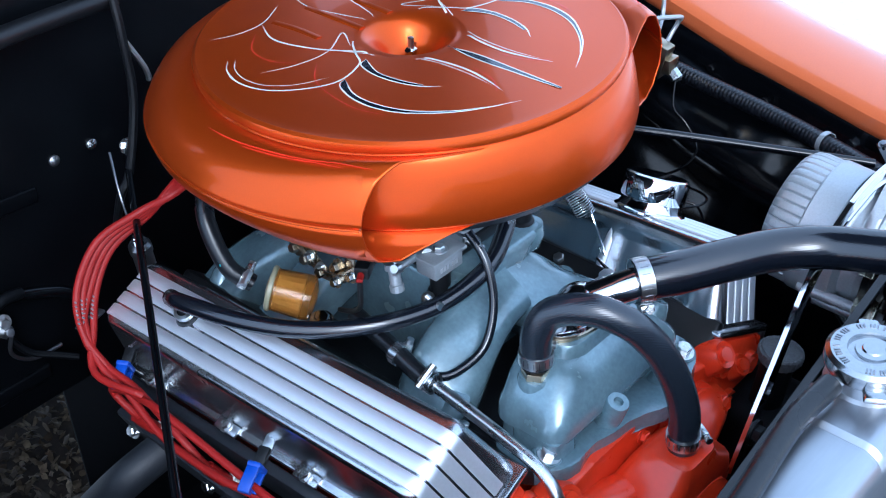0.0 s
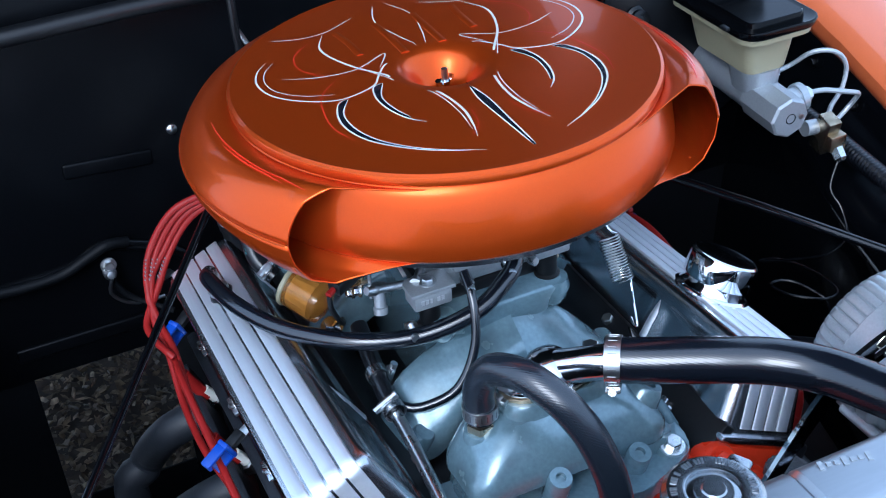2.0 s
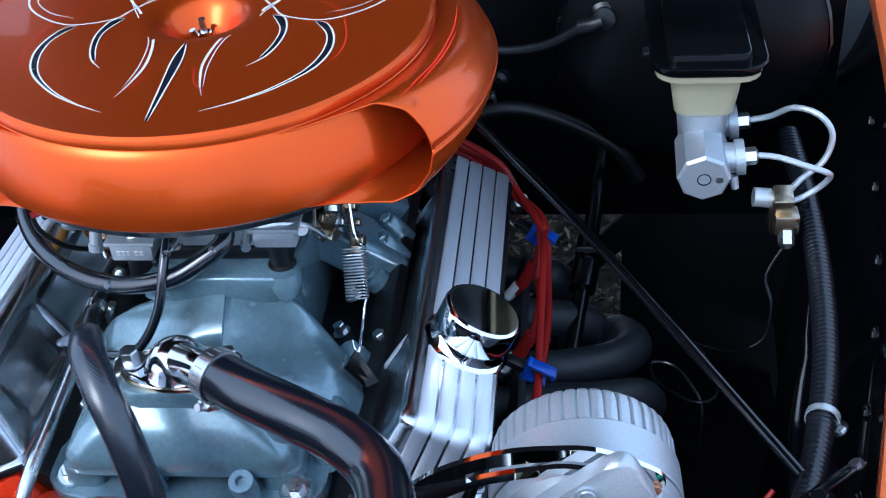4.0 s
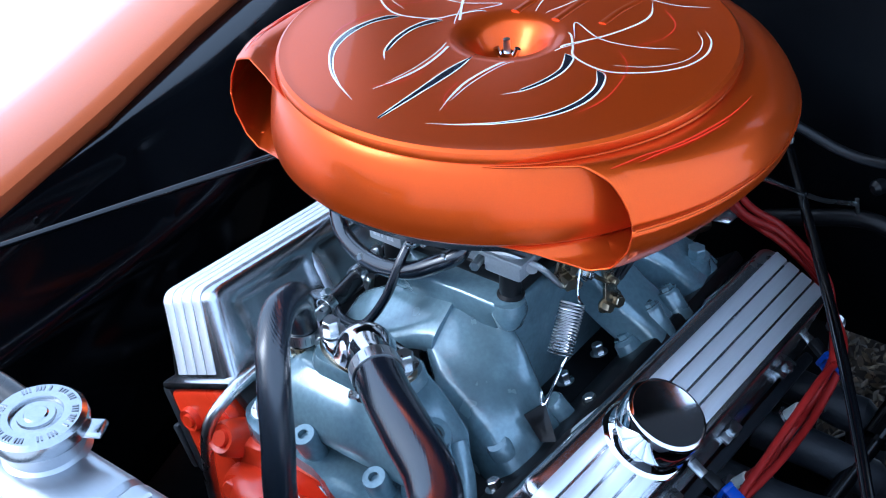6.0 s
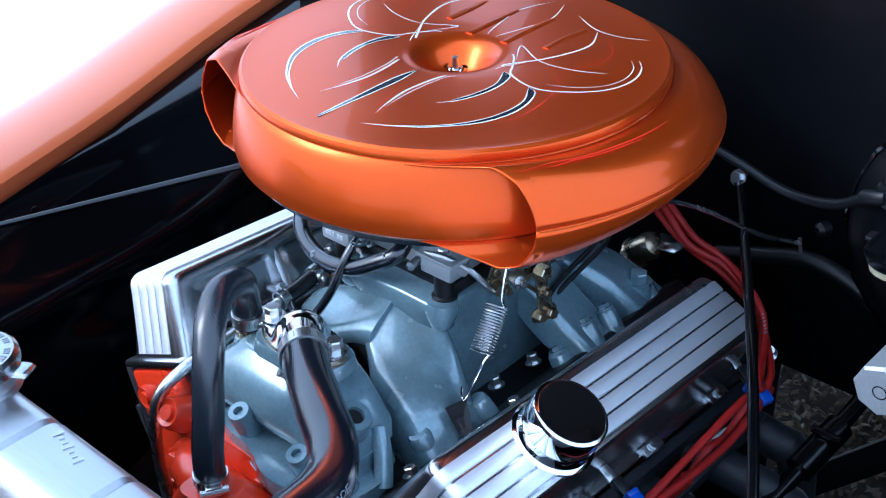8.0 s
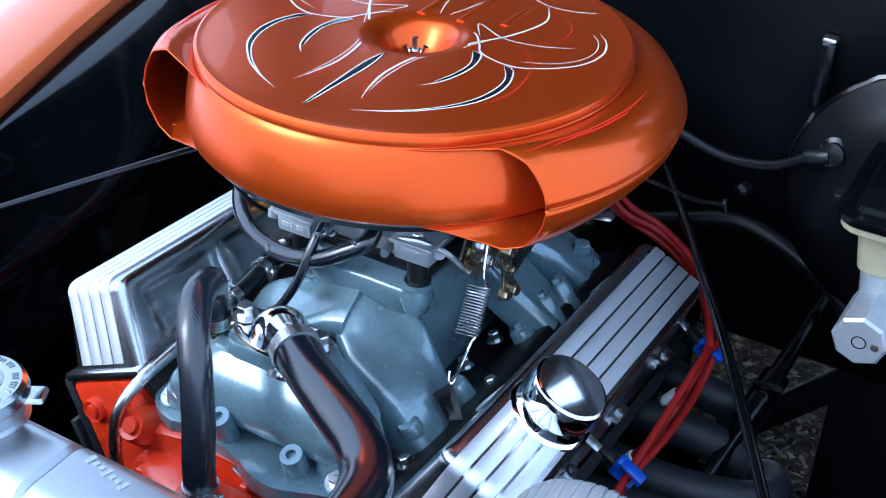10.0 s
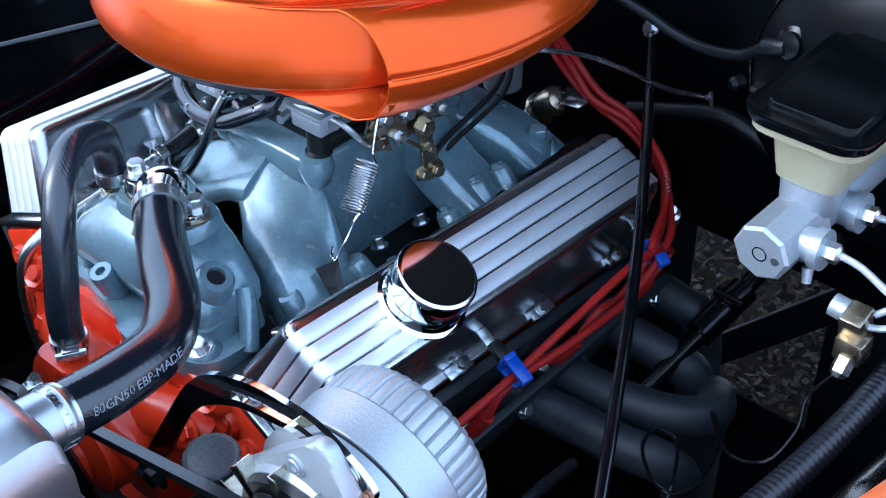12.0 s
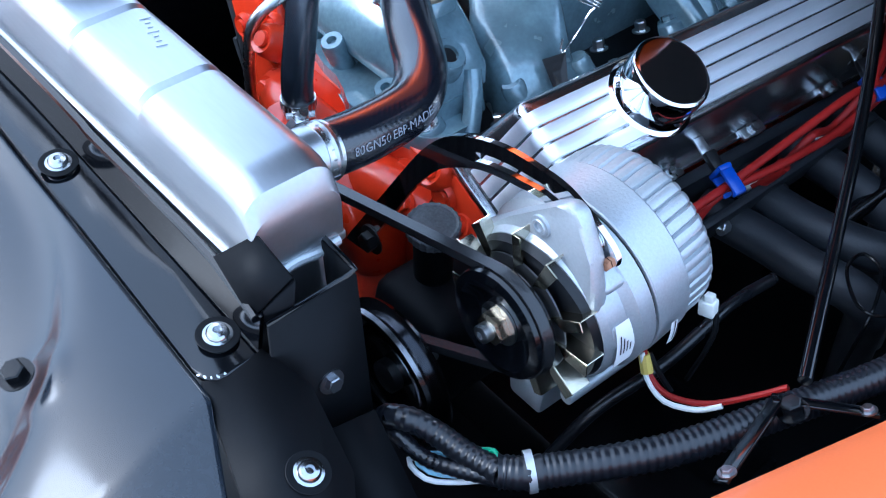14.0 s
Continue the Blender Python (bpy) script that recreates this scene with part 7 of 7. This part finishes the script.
part("valve_nut", lathe([(0, 0), (0.0075, 0), (0.0075, 0.012), (0.004, 0.016), (0, 0.016)], axis_frame((0.486, 0.036, 0.750), (0, -0.7, -0.7)), 6), M_STEEL, pvv)
part("valve_side", lathe([(0, 0), (0.009, 0), (0.009, 0.016), (0, 0.016)], axis_frame((0.474, 0.06, 0.77), (-1, 0, 0.1)), 16), M_CAST, pvv)
cl = thing("coiled_brake_line", (0.42, -0.06, 0.62), "thin dark steel line wound in loops", "brake line")
loop = [V(0.486, 0.030, 0.742), V(0.470, 0.020, 0.712), V(0.474, 0.004, 0.694), V(0.4685, -0.017, 0.675), V(0.455, -0.024, 0.665), V(0.435, -0.019, 0.655), V(0.412, 0.002, 0.645), V(0.389, 0.031, 0.633), V(0.400, 0.020, 0.640),
        V(0.417, -0.005, 0.640), V(0.425, -0.042, 0.640), V(0.420, -0.066, 0.640), V(0.402, -0.070, 0.640), V(0.379, -0.053, 0.640), V(0.368, -0.036, 0.640), V(0.369, -0.016, 0.638), V(0.389, -0.021, 0.638), V(0.404, -0.046, 0.634), V(0.411, -0.066, 0.622), V(0.408, -0.08, 0.56)]
part("tube", tube(loop, 0.0016, 8), M_SATIN, cl)

# ---------- braces, looms, cables ----------
for s in (-1, 1):
    rd = thing("brace_rod", (s * 0.3, 0.05, 0.72), "thin gloss black brace rod from firewall to fender", "brace rod", "brace rods")
    p0, p1 = (V(0.122, FIRE_Y - 0.012, 0.779), V(0.4605, -0.2445, 0.7365)) if s > 0 else (V(-0.112, FIRE_Y - 0.012, 0.815), V(-0.466, -0.246, 0.7485))
    part("rod", tube([p0, p0.lerp(p1, 0.5) + V(0.010 if s > 0 else 0, 0, 0.002), p1], 0.0050 if s > 0 else 0.0038, 12, 0.05), M_BLACK, rd)
    part("rod_eye", lathe([(0.004, -0.004), (0.009, -0.003), (0.009, 0.003), (0.004, 0.004)], axis_frame(p0, (s, 0.2, 0)), 20), M_SATIN, rd)
    part("rod_bolt", bolt(p0 + V(0, -0.004, 0.004), (0, -0.9, 0.4), 0.006, 0.006), M_STEEL, rd)
    if s < 0:
        part("rod_end", lathe([(0.004, -0.004), (0.009, -0.003), (0.009, 0.003), (0.004, 0.004)], axis_frame(p1, (0.3, 0.2, 0.9)), 20), M_SATIN, rd)
        continue
    for end in (V(0.4763, -0.3417, 0.7355), V(0.5034, -0.2317, 0.7355)):
        top = V(0.4590, -0.2695, 0.7365)
        d = (end - top).normalized()
        m = axis_frame(top.lerp(end, 0.5), d, (-0.5, 0, 0.86))
        part("foot_strap", rbox(m, 0.011, 0.0030, (end - top).length + 0.008, 0.001), M_BLACK, rd)
    part("foot_bolt", bolt((0.4710, -0.2690, 0.735), (-0.3, -0.2, 0.93), 0.0070, 0.009), M_SATIN, rd)
    part("strap_screw", bolt((0.5015, -0.2345, 0.7375), (-0.4, 0, 0.9), 0.0040, 0.003), M_STAMP, rd)
    part("strap_screw", bolt((0.4760, -0.3385, 0.7375), (-0.4, 0, 0.9), 0.0040, 0.003), M_STAMP, rd)


def loom(pts, r, parent, name="conduit", pitch=0.0052):
    """Corrugated split conduit: a tube whose rings rise and fall."""
    path = smooth_path(pts, pitch / 4)
    prof = (1.0, 1.0, 0.93, 0.93)
    bm = bmesh.new()
    n = len(path)
    t0 = (path[1] - path[0]).normalized()
    side = t0.cross(V(0, 0, 1)).normalized()
    rings = []
    for i, p in enumerate(path):
        t = (path[min(i + 1, n - 1)] - path[max(i - 1, 0)]).normalized()
        side = (side - t * side.dot(t)).normalized()
        nor = side.cross(t)
        k = prof[i % 4] * r
        rings.append([bm.verts.new(p + side * (k * math.cos(a)) + nor * (k * math.sin(a))) for a in np.linspace(0, 2 * math.pi, 12, endpoint=False)])
    for a, b in zip(rings, rings[1:]):
        for j in range(12):
            bm.faces.new((a[j], a[(j + 1) % 12], b[(j + 1) % 12], b[j]))
    return part(name, bm, M_LOOM, parent, "black corrugated split conduit", 40)


lm = thing("wiring_loom", (0.43, -0.35, 0.70), "corrugated black wiring loom along the fender", "wiring loom")
loom([(0.378, -0.433, 0.718), (0.396, -0.412, 0.719), (0.437, -0.340, 0.722), (0.462, -0.262, 0.722), (0.484, -0.188, 0.722), (0.502, -0.10, 0.726), (0.512, 0.0, 0.732), (0.514, 0.1, 0.742), (0.51, 0.2, 0.75)], 0.0112, lm)
loom([(0.290, -0.452, 0.700), (0.3027, -0.4577, 0.719), (0.316, -0.452, 0.724), (0.332, -0.443, 0.718), (0.355, -0.438, 0.716), (0.380, -0.432, 0.718)], 0.0085, lm)
loom([(0.293, -0.459, 0.706), (0.312, -0.460, 0.712), (0.335, -0.455, 0.706), (0.358, -0.446, 0.710), (0.382, -0.433, 0.714)], 0.0055, lm)
for p, ax, w in (((0.390, -0.417, 0.717), (0.5, 0.8, 0.1), 0.0026), ((0.4885, -0.1725, 0.723), (0.3, 0.95, 0), 0.0032)):
    cb = part("cable_clamp", lathe([(0.0126, -w), (0.0136, -w), (0.0136, w), (0.0126, w)], axis_frame(p, ax), 24), M_CAST, lm, "silver cable clamp")
tabm = axis_frame((0.5005, -0.1685, 0.7125), (0.55, 0.1, -0.83), (0.3, 0.95, 0))
part("clamp_tab", rbox(tabm, 0.0015, 0.011, 0.020, 0.0005), M_CAST, lm, "silver cable clamp tab")
part("clamp_screw", bolt((0.5045, -0.1685, 0.7075), (-0.6, -0.1, 0.8), 0.0048, 0.0035), M_STEEL, lm)
for mt, pts in ((M_SKYWIRE, [(0.372, -0.434, 0.712), (0.3508, -0.4297, 0.702), (0.3394, -0.4365, 0.699), (0.3254, -0.4555, 0.699), (0.3413, -0.4569, 0.700), (0.3572, -0.4424, 0.700), (0.3592, -0.4340, 0.703), (0.374, -0.431, 0.712)]), (M_PAPER, [(0.373, -0.435, 0.709), (0.3492, -0.4320, 0.696), (0.333, -0.441, 0.694), (0.322, -0.458, 0.694), (0.3413, -0.4600, 0.695), (0.3572, -0.4460, 0.696), (0.372, -0.436, 0.706)]), (M_GREENWIRE, [(0.376, -0.430, 0.716), (0.3665, -0.4215, 0.708), (0.3572, -0.4170, 0.704), (0.348, -0.420, 0.698)]), (M_TEAL, [(0.376, -0.428, 0.713), (0.3620, -0.4205, 0.703), (0.3520, -0.4210, 0.698), (0.344, -0.425, 0.69)])):
    part("loose_wire", tube(pts, 0.0019, 8), mt, lm)
aw = thing("alternator_wire", (0.37, -0.25, 0.67), "short red and white alternator wire with yellow tape", "wire")
part("red_wire", tube([(0.352, -0.270, 0.690), (0.362, -0.272, 0.674), (0.380, -0.272, 0.668), (0.405, -0.262, 0.674), (0.428, -0.245, 0.690), (0.445, -0.232, 0.706)], 0.0023, 8), M_WIRE, aw)
part("white_wire", tube([(0.353, -0.273, 0.690), (0.363, -0.275, 0.672), (0.381, -0.276, 0.665), (0.403, -0.268, 0.670), (0.416, -0.258, 0.679)], 0.0021, 8), M_PAPER, aw)
part("black_wire", tube([(0.356, -0.268, 0.688), (0.367, -0.266, 0.673), (0.376, -0.262, 0.66)], 0.0021, 8), M_DULL, aw)
part("tape", tube([(0.3535, -0.2705, 0.687), (0.3605, -0.2730, 0.675)], 0.0046, 10), M_YELLOW, aw)
bc = thing("battery_cable", (0.33, -0.2, 0.62), "thick black cable under the alternator", "cable")
part("cable", tube([(0.318, -0.34, 0.56), (0.334, -0.293, 0.62), (0.348, -0.235, 0.645), (0.345, -0.16, 0.655), (0.33, -0.08, 0.62)], 0.0050, 12), M_RUBBER, bc)
sr = thing("steering_shaft", (0.3, 0.1, 0.5), "black steering shaft with a bright coupling", "steering shaft")
part("shaft", tube([(0.33, FIRE_Y, 0.66), (0.31, 0.18, 0.60), (0.28, 0.0, 0.53)], 0.009, 16, 0.03), M_SATIN, sr)
part("coupling", tube([(0.315, 0.21, 0.612), (0.305, 0.15, 0.589)], 0.0145, 16), M_SATIN, sr)
part("coupling_bolt", tube([(0.30, 0.18, 0.62), (0.33, 0.18, 0.62)], 0.004, 8), M_PULLEY, sr)
tc_ = thing("throttle_cable", (0.15, 0.24, 0.80), "bright throttle cable to the firewall", "cable")
part("cable", tube([(0.085, 0.06, 0.855), (0.1235, 0.12, 0.8405), (0.1458, 0.18, 0.8142), (0.1868, 0.24, 0.7707), (0.2000, 0.268, 0.7560), (0.2111, 0.285, 0.7482)], 0.0024, 10), M_STEEL, tc_)
part("cable_end", tube([(0.2105, 0.285, 0.7540), (0.2125, 0.287, 0.7360)], 0.0022, 8), M_STEEL, tc_)
part("cable_grommet", lathe([(0.008, 0), (0.008, 0.01), (0.004, 0.014), (0, 0.014)], axis_frame((0.221, FIRE_Y, 0.752), (-0.4, -0.9, 0)), 16), M_DULL, tc_)
sd = thing("oil_pressure_sender", (0.2, 0.27, 0.70), "small bright sender with a terminal", "sender")
part("sender_body", lathe([(0, 0), (0.008, 0), (0.008, 0.02), (0.004, 0.022), (0.004, 0.03), (0, 0.03)], axis_frame((0.236, 0.195, 0.665), (0.3, -0.5, 0.8)), 14), M_STEEL, sd)

ts = thing("temperature_sender", (-0.16, 0.242, 0.72), "dull grey sender with a bright terminal behind the cover", "sender")
part("sender_body", lathe([(0.0, -0.03), (0.0105, -0.03), (0.0105, 0.0), (0.0118, 0.001), (0.0118, 0.010), (0.009, 0.014), (0, 0.014)], axis_frame((-0.160, 0.242, 0.742), (-0.15, -0.1, 1)), 24), M_STAMP, ts)
part("terminal", bolt((-0.162, 0.2405, 0.756), (-0.15, -0.1, 1), 0.0055, 0.007), M_CHROME, ts)
part("sender_lead", tube([(-0.163, 0.240, 0.763), (-0.168, 0.240, 0.785), (-0.166, 0.25, 0.815), (-0.15, 0.28, 0.84)], 0.0012, 8), M_STAMP, ts)
fs = thing("firewall_grommet", (-0.289, FIRE_Y - 0.01, 0.675), "small dull steel fitting with a grey lead on the firewall", "grommet")
part("fitting", lathe([(0.0075, -0.012), (0.0075, 0.0), (0.0045, 0.003), (0.0045, 0.008), (0, 0.009)], axis_frame((-0.2885, FIRE_Y - 0.012, 0.681), (0, -0.9, 0.3)), 18), M_STAMP, fs)
part("lead", tube([(-0.289, FIRE_Y - 0.020, 0.680), (-0.2935, FIRE_Y - 0.018, 0.660), (-0.281, FIRE_Y - 0.015, 0.642), (-0.262, FIRE_Y - 0.012, 0.632), (-0.235, FIRE_Y - 0.01, 0.63)], 0.0022, 8), M_STAMP, fs)
# heater hose low on the firewall
hh = thing("heater_hose", (0.25, 0.28, 0.72), "black heater hose along the firewall", "hose")
part("hose", tube([(0.12, 0.285, 0.70), (0.169, 0.288, 0.716), (0.220, 0.290, 0.730), (0.264, 0.290, 0.723), (0.308, 0.288, 0.704), (0.345, 0.285, 0.68), (0.37, 0.285, 0.64)], 0.009, 14), M_DULL, hh)
